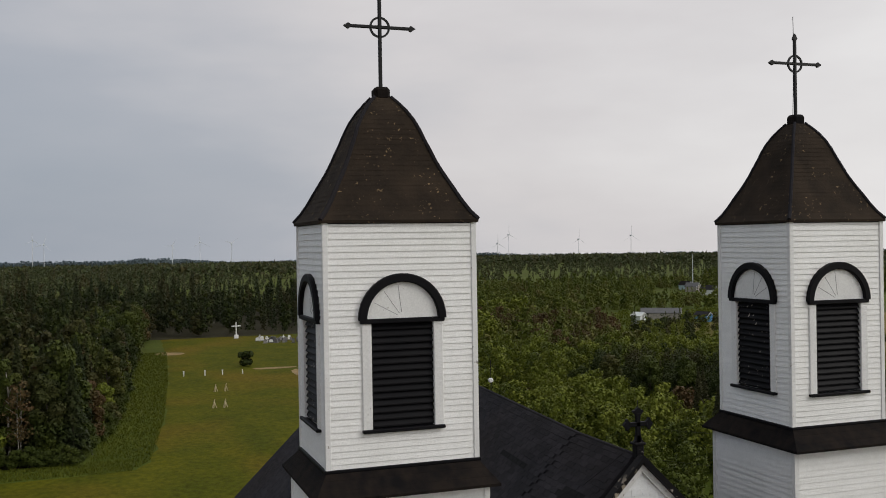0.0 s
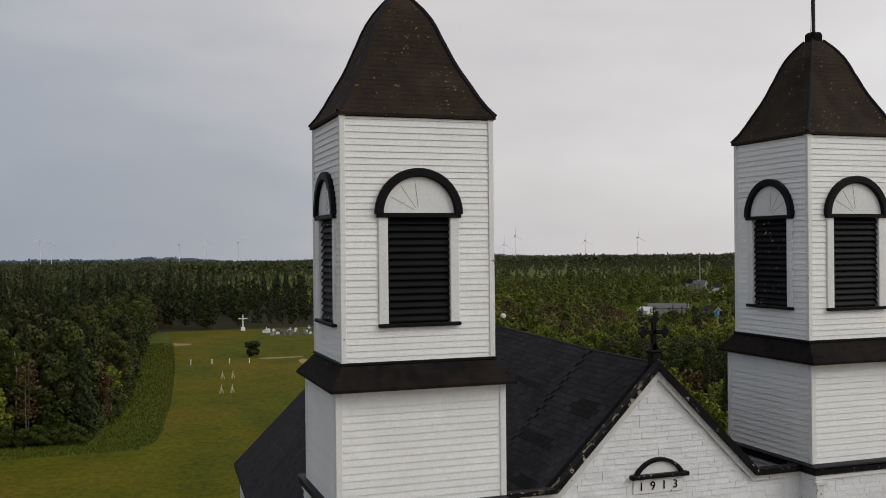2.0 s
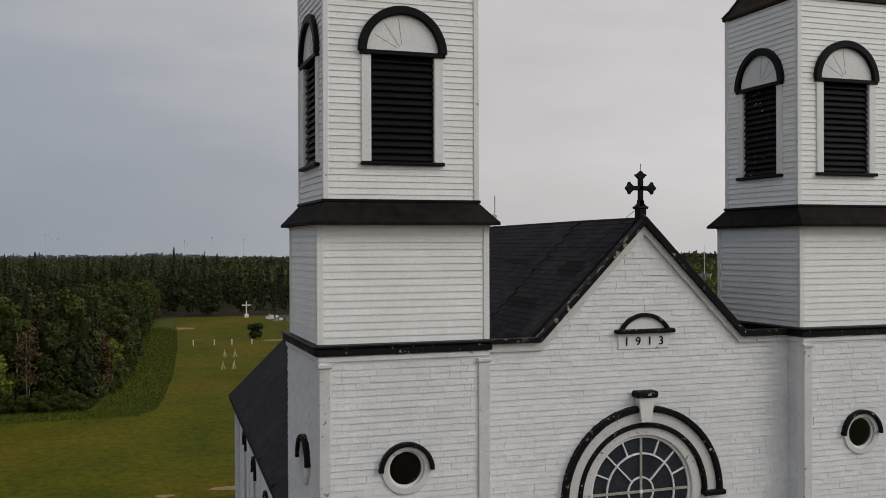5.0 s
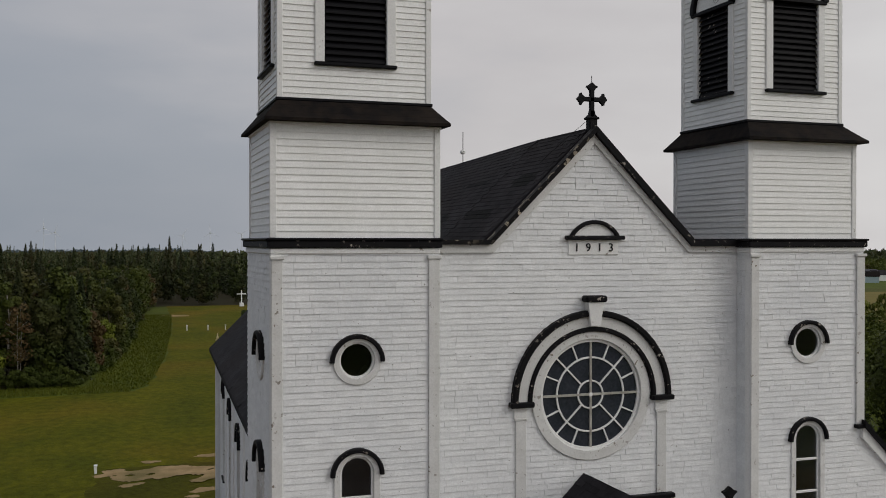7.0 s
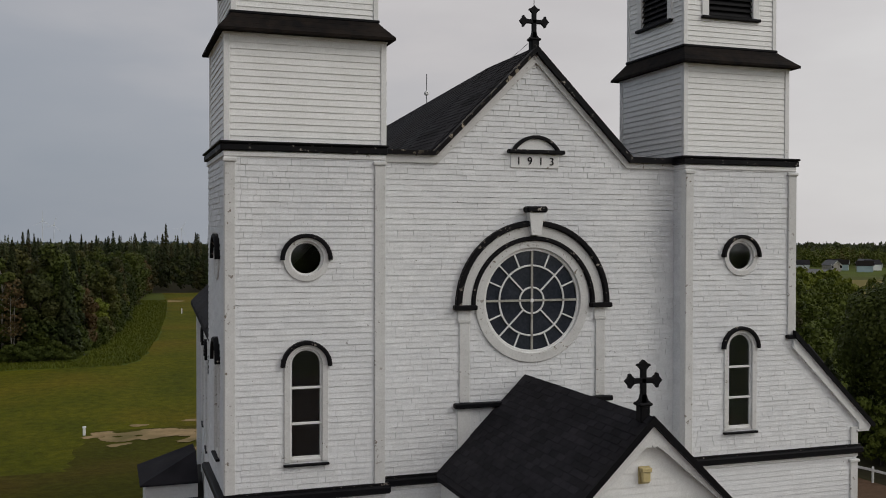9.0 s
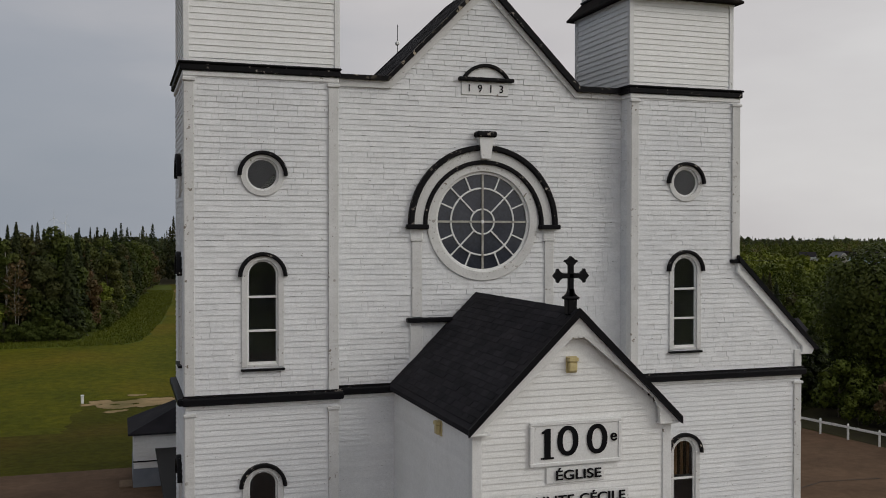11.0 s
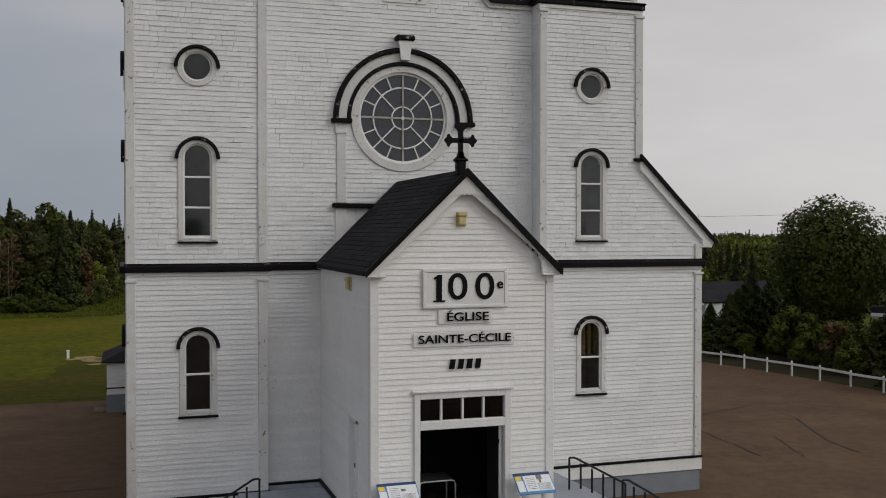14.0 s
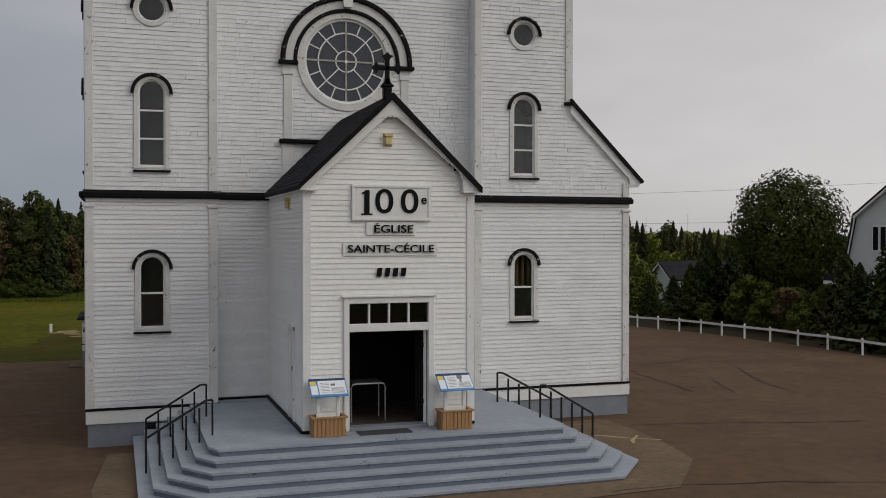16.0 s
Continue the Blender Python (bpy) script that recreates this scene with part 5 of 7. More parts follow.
for x0, run, y in ((-3.98, -1.41, -4.32), (-3.91, -1.41, -1.95), (3.62, 1.55, -2.25), (3.80, 1.42, -4.62)):
    handrail(x0, run, y, "black square-bar metal handrail on the steps")
mat_ob = solid("door_mat", Geo().cbox(-0.88, 0.33, 4.95, 5.42, DECK, DECK + 0.018, 0.006), M_MAT, "dark ribbed door mat on the deck", "door mat")


# ---- information stands in planters ----
def info_stand(x, y, label, pic):
    t = thing("info_stand", label, "information stand", "information stands")
    o = dict(o=(x, y, DECK), u=(1.16, 0, 0))
    box = part("planter", Geo(**o).cbox(-0.32, 0.32, -0.21, 0.21, 0.0, 0.03, 0.01).cbox(-0.30, 0.30, -0.19, 0.19, 0.03, 0.40, 0.012), M_WOOD, t, "brown slatted wooden planter")
    for k in range(8):
        part("slat", Geo(**o).cbox(-0.31 + 0.078 * k, -0.31 + 0.078 * k + 0.068, 0.19, 0.21, 0.02, 0.41, 0.006), M_WOOD, box)
        if k < 6:
            part("slat", Geo(**o).cbox(-0.325, -0.30, -0.19 + 0.064 * k, -0.19 + 0.064 * k + 0.056, 0.02, 0.41, 0.006), M_WOOD, box)
    part("rim", Geo(**o).cbox(-0.35, 0.35, 0.15, 0.235, 0.40, 0.44, 0.008).cbox(-0.35, 0.35, -0.235, -0.15, 0.40, 0.44, 0.008).cbox(-0.35, -0.27, -0.15, 0.15, 0.40, 0.44, 0.008).cbox(0.27, 0.35, -0.15, 0.15, 0.40, 0.44, 0.008), M_WOOD, box)
    for a in (-0.19, 0.19):
        part("post", Geo(**o).cbox(a - 0.035, a + 0.035, -0.04, 0.03, 0.1, 0.97, 0.008), M_TRIM, t)
    part("crosspiece", Geo(**o).cbox(-0.22, 0.22, -0.03, 0.02, 0.40, 0.50, 0.008), M_TRIM, t)
    tilt = Matrix.Translation((x, y - 0.02, DECK + 1.05)) @ Matrix.Rotation(radians(38), 4, "X")

    def plate(nm, a0, a1, b0, b1, h0, h1, m, lab=""):
        p = part(nm, Geo(u=(1.22, 0, 0), n=(0, 1, 0)).cbox(a0, a1, b0, b1, h0, h1, 0.004), m, t, lab)
        p.matrix_basis = tilt
        return p
    plate("board", -0.34, 0.34, -0.27, 0.27, 0.0, 0.025, M_BLUE, "blue-bordered information panel")
    plate("header_strip", -0.335, 0.335, 0.20, 0.265, 0.025, 0.029, M_NAVY)
    plate("text_page", -0.18, 0.325, -0.21, 0.195, 0.025, 0.029, M_PAPER)
    plate("emblem", -0.325, -0.215, 0.08, 0.19, 0.025, 0.030, M_YELLOW)
    plate("side_strip", -0.325, -0.20, -0.21, 0.07, 0.025, 0.029, M_PAPER)
    if pic:
        plate("picture", 0.05, 0.13, 0.04, 0.10, 0.029, 0.032, M_GREYINK)
    else:
        plate("picture", 0.06, 0.16, 0.08, 0.19, 0.029, 0.032, M_GREYINK)
        plate("picture", 0.09, 0.13, -0.01, 0.08, 0.029, 0.032, M_GREYINK)
    for k in range(7):
        plate("text_line", -0.14, 0.02, 0.12 - 0.045 * k, 0.126 - 0.045 * k, 0.029, 0.0305, M_GREYINK)
        plate("text_line", 0.05, 0.29, -0.03 - 0.025 * k, -0.025 - 0.025 * k, 0.029, 0.0305, M_GREYINK)
    return t


info_stand(-1.55, -5.12, "blue and white information panel on posts in a wooden planter", True)
info_stand(1.39, -5.20, "blue and white information panel on posts in a wooden planter", False)
tb = thing("hall_table", "small dark table with bent pale steel legs inside the doorway", "table")
part("tabletop", Geo().cbox(-0.70, 0.05, 3.25, 3.88, 1.99, 2.015, 0.01), M_MAT, tb)
for d in (3.90, 3.28):
    part("leg_frame", Geo().tube([(-0.74, d, DECK + 0.02), (-0.74, d, 1.90), (-0.71, d, 1.965), (-0.64, d, 1.985), (-0.01, d, 1.985), (0.06, d, 1.965), (0.09, d, 1.90), (0.09, d, DECK + 0.02)], 0.019, 8), M_STEEL, tb, "bent pale steel tube")

# added panel stands in for a yellow-lit stair; its light is only colour
stripes = thing("hanging_banner", "brown and dark striped hanging behind the lower window", "banner")
for k in range(6):
    part("stripe", Geo((0, 0.22, 0)).cbox(5.35 - 0.27 + 0.09 * k, 5.35 - 0.27 + 0.09 * k + 0.08, 0.0, 0.02, 4.05, 4.95, 0.004), M_WOOD if k % 2 else M_BED, stripes)

# ---- side entry by the nave ----
se = thing("side_entry", "low white side entry with a dark hipped roof and grey base", "annex")
ex0, ex1, ey0, ey1 = -7.50, -5.4, 21.8, 25.3
part("base", Geo().box(ex0, ex1, -ey1, -ey0, -1.3, 0.18), M_FOUND, se, "blue-grey base")
part("wall", Geo().box(ex0 + 0.03, ex1, -ey1 + 0.03, -ey0 - 0.03, 0.18, 1.68), M_SIDING, se)
for k in range(9):
    part("clapboard", Geo().prism([(ex0 + 0.02, 0.20 + k * 0.164), (ex1, 0.20 + k * 0.164), (ex1, 0.357 + k * 0.164), (ex0 + 0.02, 0.357 + k * 0.164)], -ey0 - 0.03, -ey0 + 0.0), M_SIDING, se)
part("band", Geo().cbox(ex0 - 0.02, ex1, -ey0 - 0.02, -ey0 + 0.03, 0.46, 0.51, 0.01), M_BLACK, se)
part("roof", Geo().add([(ex0 - 0.2, -ey0 + 0.2, 1.62), (ex1, -ey0 + 0.2, 1.62), (ex1, -ey1 - 0.2, 1.62), (ex0 - 0.2, -ey1 - 0.2, 1.62), (ex0 - 0.2, -ey0 + 0.2, 1.69), (ex1, -ey0 + 0.2, 1.69), (ex1, -ey1 - 0.2, 1.69), (ex0 - 0.2, -ey1 - 0.2, 1.69), (ex1, -ey0 - 1.0, 2.72), (ex1, -ey1 + 1.0, 2.72)],
                     [(0, 1, 2, 3), (0, 1, 5, 4), (3, 0, 4, 7), (2, 3, 7, 6), (4, 5, 8), (4, 8, 9, 7), (7, 9, 6), (1, 2, 6, 9, 8, 5)]), M_ROOF, se, "dark hipped roof")
part("step_slab", Geo().cbox(-8.05, -7.52, -23.0, -21.8, ground_z(-8, 22) - 0.1, ground_z(-8, 22) + 0.14, 0.02), M_APRON, se)


# ---- ground ----
def sheet(name, xs_of, ys, cols, lift, mat, label, category, wobble=0.0, seed=0):
    """A sheet that follows the ground between left and right edges given for each y."""
    rng = random.Random(seed)
    g = Geo(n=(0, 1, 0))
    pts = []
    for y in ys:
        x0, x1 = xs_of(y)
        x0 += rng.uniform(-wobble, wobble)
        x1 += rng.uniform(-wobble, wobble)
        pts += [(x0 + (x1 - x0) * k / cols, y, ground_z(x0 + (x1 - x0) * k / cols, y) + lift) for k in range(cols + 1)]
    w = cols + 1
    g.add(pts, [(r * w + k, r * w + k + 1, (r + 1) * w + k + 1, (r + 1) * w + k) for r in range(len(ys) - 1) for k in range(cols)])
    return solid(name, g, mat, label, category, kind="structure", clean=False)


def steps_between(a, b, n):
    return [a + (b - a) * k / n for k in range(n + 1)]


gx = [-4500, -2000, -900, -400, -200, -120] + steps_between(-90, 110, 40) + [140, 200, 320, 500, 900, 2000, 4500]
gy = [-900, -300, -120, -60] + steps_between(-30, 60, 36) + steps_between(70, 300, 23) + [400, 600, 1000, 1800, 3000, 4900]
g = Geo(n=(0, 1, 0))
g.add([(x, y, ground_z(x, y)) for y in gy for x in gx], [(r * len(gx) + k, r * len(gx) + k + 1, (r + 1) * len(gx) + k + 1, (r + 1) * len(gx) + k) for r in range(len(gy) - 1) for k in range(len(gx) - 1)])
solid("ground", g, M_GROUND, "rough green meadow land running to the horizon", "ground", kind="structure", clean=False)


def interp(y, table):
    for (y0, v0), (y1, v1) in zip(table, table[1:]):
        if y0 <= y <= y1:
            return v0 + (v1 - v0) * (y - y0) / (y1 - y0)
    return table[0][1] if y < table[0][0] else table[-1][1]


EDGE = [(18, -90), (83.2, -90), (83.7, -30), (84.0, -14), (84.8, -7.6), (88, -5.9), (94, -4.9), (116, -2.6), (160, 0.8), (213, 4.0), (262, 5.5)]
REDGE = [(18, 24), (40, 26), (60, 32), (120, 34), (262, 42)]
sheet("lawn", lambda y: (interp(y, EDGE), interp(y, REDGE)), steps_between(26.2, 83, 24) + [83.3, 83.7, 84, 84.4, 84.8, 86, 88, 91, 95] + steps_between(100, 262, 40), 40, 0.03, M_LAWN, "mown yellowish green lawn beside and behind the church", "lawn", 0.5, 3)
sheet("regrown_lawn", lambda y: (-90 if y < 38.2 else interp(y, [(38.3, -11.2), (45, -10.7), (50, -9.6)]), 2.0), steps_between(26.3, 38.0, 14) + [38.1, 38.3] + steps_between(39, 50, 14), 40, 0.042, M_LAWN_SHADED, "thin brownish young grass beside the asphalt yard", "lawn", 0.25, 8)
sheet("forest_floor", lambda y: (-100, interp(y, [(90, -16), (92, -12.5), (100, -11.8), (118, -9.4), (150, -7.0), (195, -4.2), (262, 1.5)])), steps_between(90, 264, 50), 12, 0.05, M_BED, "dark leaf-littered ground under the woods", "ground", 0.4, 9)
sheet("forest_floor", lambda y: (-100, 70), steps_between(261, 380, 16), 16, 0.05, M_BED, "dark ground under the spruce belt", "ground", 1.0, 11)
sheet("hay_field", lambda y: (112, 196), steps_between(112, 196, 12), 10, 0.06, M_HAY, "dry yellow hayfield before the village", "field", 1.5, 10)
sheet("verge", lambda y: (26.9 - max(0, 3 - y) * 0.34, 29.5), steps_between(-40, 1, 24), 4, 0.07, M_LAWN, "strip of grass along the white fence", "grass verge", 0.25, 4)


sheet("planting_bed", lambda y: (interp(y, [(1, 26.3), (12, 26.5), (20, 25.5), (25, 24.4), (29, 23.9)]), 48.0), steps_between(-2, 34, 24), 10, 0.06, M_BED, "dark soil under the plants behind the fence", "soil", 0.1, 14)


def lot(y):
    return -90, interp(y, [(-60, 8), (0, 25.4), (3.4, 26.3), (12, 26.5), (20, 25.5), (25, 24.4), (29, 23.9)])


sheet("parking_lot", lot, steps_between(-60, 20.4, 60) + [22.0, 24.0, 26.4], 40, 0.05, M_ASPHALT, "worn reddish-grey asphalt yard with cracks", "asphalt", 0.0, 5)
sheet("parking_lot_side", lambda y: (9.2, lot(y)[1]), steps_between(26.4, 29, 4), 8, 0.05, M_ASPHALT, "worn reddish-grey asphalt beside the church", "asphalt", 0.15, 6)


def patch(name, poly, lift, mat, label, category):
    """A flat irregular patch that follows the ground."""
    cx, cy = sum(p[0] for p in poly) / len(poly), sum(p[1] for p in poly) / len(poly)
    g = Geo(n=(0, 1, 0))
    ring = [(x, y, ground_z(x, y) + lift) for x, y in poly]
    mid = [((x + cx) / 2, (y + cy) / 2, ground_z((x + cx) / 2, (y + cy) / 2) + lift) for x, y in poly]
    k = len(poly)
    g.add(ring + mid + [(cx, cy, ground_z(cx, cy) + lift)], [(i, (i + 1) % k, k + (i + 1) % k, k + i) for i in range(k)] + [(k + i, k + (i + 1) % k, 2 * k) for i in range(k)])
    return solid(name, g, mat, label, category, kind="structure", clean=False)


def ragged(cx, cy, rx_, ry_, n, seed, rough=0.3):
    """An uneven outline: slow waves with a little fray."""
    r = random.Random(seed)
    waves = [(k, r.uniform(0.3, 1.0) * rough / k ** 0.5, r.uniform(0, 6.28)) for k in (2, 3, 5, 8, 13)]
    out = []
    for t in range(n):
        u = t * math.tau / n
        q = 1 + sum(a * math.sin(k * u + f) for k, a, f in waves) + r.uniform(-0.04, 0.04)
        out.append((cx + rx_ * max(q, 0.15) * math.cos(u), cy + ry_ * max(q, 0.15) * math.sin(u)))
    return out


def slanted(cx, cy, rx_, ry_, turn, n, seed):
    """A ragged outline turned about its middle."""
    c, sn = math.cos(turn), math.sin(turn)
    return [(cx + (x * c - y * sn), cy + (x * sn + y * c)) for x, y in ragged(0, 0, rx_, ry_, n, seed, 0.34)]


patch("concrete_apron", [(-6.2, -1.0), (-6.5, -5.0), (-6.2, -8.6), (-5.4, -9.8), (-2.0, -9.4), (2.6, -8.9), (3.87, -8.8), (5.16, -8.7), (6.05, -7.6), (6.88, -6.5), (7.1, -5.5), (7.32, -4.6), (7.5, -3.4), (7.63, -2.4), (7.7, -0.6)], 0.062, M_APRON, "tan worn concrete apron round the steps", "pavement")
# bare ground left by digging: a broken field of short slanting tongues
dr = random.Random(33)
for k in range(34):
    u = (k + dr.random()) / 34
    x = -9.9 + 8.4 * u
    y = 48.0 - 2.0 * u + dr.uniform(-1.7, 1.7) * (0.35 + 1.1 * math.sin(math.pi * min(1.0, u * 1.2)))
    rl = dr.uniform(0.6, 1.4) * (0.6 if u < 0.2 else 1.0)
    patch("dirt_patch", slanted(x, y, rl, dr.uniform(0.35, 0.9), dr.uniform(0.15, 0.75), 34, 300 + k), 0.052 + 0.002 * k, M_DIRT, "bare sandy soil tongue in the lawn", "soil")
for k, (x, y, r0) in enumerate(((-9.0, 49.4, 0.3), (-6.9, 51.2, 0.42), (-8.3, 45.0, 0.45), (-4.0, 42.4, 0.6), (-4.9, 41.0, 0.3))):
    patch("dirt_patch", slanted(x, y, r0 * 1.5, r0, 0.3, 30, 60 + k), 0.055, M_DIRT, "small bare sandy soil patch in the lawn", "soil")
patch("dirt_patch", ragged(-2.4, 52.0, 1.3, 0.6, 50, 9, 0.25), 0.055, M_DIRT, "bare sandy soil patch in the lawn", "soil")
patch("dirt_patch", ragged(4.6, 215, 3.0, 4.5, 14, 10), 0.06, M_DIRT, "bare sandy soil patch in the lawn", "soil")
patch("dirt_track", ragged(21.5, 172, 4.6, 1.5, 14, 12, 0.2), 0.06, M_DIRT, "worn sandy track across the lawn", "soil")
patch("dirt_track", ragged(24.5, 158, 1.6, 10, 14, 13, 0.25), 0.06, M_DIRT, "worn sandy track across the lawn", "soil")


def crack(pts, w, mat, label, category, lift=0.066):
    """A thin wavy strip on the asphalt."""
    r = random.Random(len(pts) + int(pts[0][0] * 10))
    line = []
    for (x0, y0), (x1, y1) in zip(pts, pts[1:]):
        n = max(2, int(math.hypot(x1 - x0, y1 - y0) / 0.35))
        line += [(x0 + (x1 - x0) * k / n + r.uniform(-0.05, 0.05), y0 + (y1 - y0) * k / n + r.uniform(-0.05, 0.05)) for k in range(n)]
    g = Geo(n=(0, 1, 0))
    v = []
    for k, (x, y) in enumerate(line):
        x2, y2 = line[min(k + 1, len(line) - 1)]
        x1, y1 = line[max(k - 1, 0)]
        d = math.hypot(x2 - x1, y2 - y1) or 1
        a = w * r.uniform(0.4, 1.2)
        v += [(x - (y2 - y1) / d * a, y + (x2 - x1) / d * a, ground_z(x, y) + lift), (x + (y2 - y1) / d * a, y - (x2 - x1) / d * a, ground_z(x, y) + lift)]
    g.add(v, [(2 * k, 2 * k + 1, 2 * k + 3, 2 * k + 2) for k in range(len(line) - 1)])
    return solid("asphalt_crack" if mat is M_CRACK else "painted_line", g, mat, label, category, kind="structure", clean=False)


for pts in ([(-12, 5.0), (-9.0, 5.4), (-7.9, 5.5), (-6.6, 5.5)], [(-9, -2), (-9.6, 2.5)], [(7.9, -1.7), (9.3, -2.0), (10.9, -2.4), (12.5, -3.0), (15.0, -3.6)], [(3.6, -8.6), (5.2, -8.55), (7.5, -9.0), (9.4, -9.7), (12.0, -10.6)], [(15.3, 5.3), (14.2, 2.1)], [(18.6, 8.6), (16.7, 4.2), (16.4, 2.0)], [(13, 3), (13.6, 8), (15, 13)], [(15, 10), (19, 11.5), (22, 11)], [(10, 12), (14, 12.6)], [(-8, -8), (-12, -9)]):
    crack(pts, 0.03, M_CRACK, "dark filled crack in the asphalt", "crack")
for pts in ([(7.2, -3.3), (6.3, -4.6)], [(6.1, -2.8), (7.7, -4.4)], [(-7.1, -6.4), (-6.2, -6.7)]):
    crack(pts, 0.05, M_MARK, "faded yellow paint mark on the asphalt", "road marking", 0.07)

# ---- white fence ----
fence = thing("white_fence", "low white wooden fence with one rail along the yard", "fence")
fpts = [(23.5, 29.6), (23.7, 27.8), (23.95, 26.0), (24.3, 24.2), (24.65, 22.5), (25.0, 20.85), (25.3, 19.3), (25.62, 17.7), (25.87, 15.9), (26.04, 13.95), (26.2, 12.0), (26.25, 9.75), (26.2, 7.4), (26.1, 5.0), (25.95, 2.6), (25.8, 0.2), (25.6, -2.2)]
fr_ = random.Random(2)
for k, (x, y) in enumerate(fpts):
    z = ground_z(x, y)
    lean = fr_.uniform(-0.02, 0.02)
    part("post", Geo((x, y, z)).add([(-0.038, -0.038, -0.1), (0.038, -0.038, -0.1), (0.038, 0.038, -0.1), (-0.038, 0.038, -0.1), (-0.038 + lean, -0.038, 0.80), (0.038 + lean, -0.038, 0.80), (0.038 + lean, 0.038, 0.80), (-0.038 + lean, 0.038, 0.80), (lean, 0, 0.85)],
                                    [(0, 1, 2, 3), (0, 1, 5, 4), (1, 2, 6, 5), (2, 3, 7, 6), (3, 0, 4, 7), (4, 5, 8), (5, 6, 8), (6, 7, 8), (7, 4, 8)]), M_FENCE, fence)
for (x0, y0), (x1, y1) in zip(fpts, fpts[1:]):
    z0, z1 = ground_z(x0, y0) + 0.62 + fr_.uniform(-0.02, 0.02), ground_z(x1, y1) + 0.62 + fr_.uniform(-0.02, 0.02)
    g = Geo(n=(0, 1, 0))
    g.add([(x0 - 0.075, y0, z0), (x0 - 0.045, y0, z0), (x1 - 0.045, y1, z1), (x1 - 0.075, y1, z1), (x0 - 0.075, y0, z0 + 0.115), (x0 - 0.045, y0, z0 + 0.115), (x1 - 0.045, y1, z1 + 0.115), (x1 - 0.075, y1, z1 + 0.115)],
          [(0, 1, 2, 3), (4, 5, 6, 7), (0, 1, 5, 4), (1, 2, 6, 5), (2, 3, 7, 6), (3, 0, 4, 7)])
    part("rail", g, M_FENCE, fence)


# ---- plants ----
def leaf_cards(centres, outward, size, rng, flat=0.35):
    """Rhombic leaf clumps at points, facing roughly outwards."""
    n = len(centres)
    nor = outward + rng.normal(0, 0.55, (n, 3))
    nor /= np.linalg.norm(nor, axis=1)[:, None] + 1e-9
    a = np.cross(nor, rng.normal(0, 1, (n, 3)))
    a /= np.linalg.norm(a, axis=1)[:, None] + 1e-9
    b = np.cross(nor, a)
    s = (size * rng.uniform(0.6, 1.4, n))[:, None]
    v = np.stack([centres - a * s, centres + a * s * 0.6 + b * s * 0.8 + nor * s * 0.1, centres + a * s * 0.5 - b * s * 0.8 + nor * s * 0.1], 1)
    return v.reshape(-1, 3)


def broad_crown(rng, height, spread, base, blobs, n, size):
    """Points over overlapping uneven lobes that make up a broadleaf crown."""
    cs, rs_ = [], []
    for k in range(blobs):
        u = k / max(1, blobs - 1)
        z = base + (height - base) * (0.15 + 0.75 * u) + rng.normal(0, 0.25)
        reach = spread * (0.62 * math.sin(math.pi * (0.22 + 0.68 * u)) ** 0.7)
        t = k * 2.4 + rng.uniform(-0.5, 0.5)
        cs.append((math.cos(t) * reach * rng.uniform(0.5, 1.05), math.sin(t) * reach * rng.uniform(0.5, 1.05), z))
        rs_.append(spread * rng.uniform(0.34, 0.52) * (1.05 - 0.35 * u))
    cs, rs_ = np.array(cs), np.array(rs_)
    pick = rng.integers(0, blobs, n)
    d = rng.normal(0, 1, (n, 3))
    d /= np.linalg.norm(d, axis=1)[:, None]
    rad = rs_[pick] * rng.uniform(0.55, 1.08, n) ** 0.6
    p = cs[pick] + d * rad[:, None] * np.array([1, 1, 0.85])
    p[:, 2] = np.clip(p[:, 2], base * 0.6, height * 1.03)
    out = d + np.array([0, 0, 0.25])
    return p, out, size


def round_crown(rng, height, spread, base, blobs, n, size):
    """A dense rounded crown: lobes set over an upright ellipsoid, with uneven shoots."""
    half = (height - base) / 2
    k = np.arange(blobs) + 0.5
    z = 1 - 2 * k / blobs
    t = k * 2.39996
    ring = np.sqrt(1 - z * z)
    inner = 0.70
    cs = np.stack([np.cos(t) * ring * spread * inner, np.sin(t) * ring * spread * inner, base + half + z * half * inner], 1)
    cs += rng.normal(0, 0.16, cs.shape)
    pick = rng.integers(0, blobs, n)
    d = rng.normal(0, 1, (n, 3))
    d /= np.linalg.norm(d, axis=1)[:, None]
    rad = spread * 0.34 * rng.uniform(0.5, 1.15, n) ** 0.7
    p = cs[pick] + d * rad[:, None]
    out = d + (cs[pick] - np.array([0, 0, base + half])) * 0.25
    return p, out, size


def conifer_crown(rng, height, spread, base, n, size):
    """Points along drooping whorls that narrow to the tip."""
    u = rng.uniform(0, 1, n) ** 0.75
    u = np.clip(np.floor(u * 17) / 17 + rng.normal(0.02, 0.02, n), 0, 1)
    z = base + (height - base) * u
    t = rng.uniform(0, math.tau, n)
    reach = spread * (1 - u) ** 0.85 * (0.70 + 0.30 * np.sin(t * 5 + np.floor(u * 17) * 2.3)) + 0.04
    r = reach * rng.uniform(0.25, 1.0, n) ** 0.5
    p = np.stack([np.cos(t) * r, np.sin(t) * r, z - r * 0.28], 1)
    return p, np.stack([np.cos(t) * 0.6, np.sin(t) * 0.6, np.full(n, 0.8)], 1), size * (0.4 + 0.75 * (1 - u))


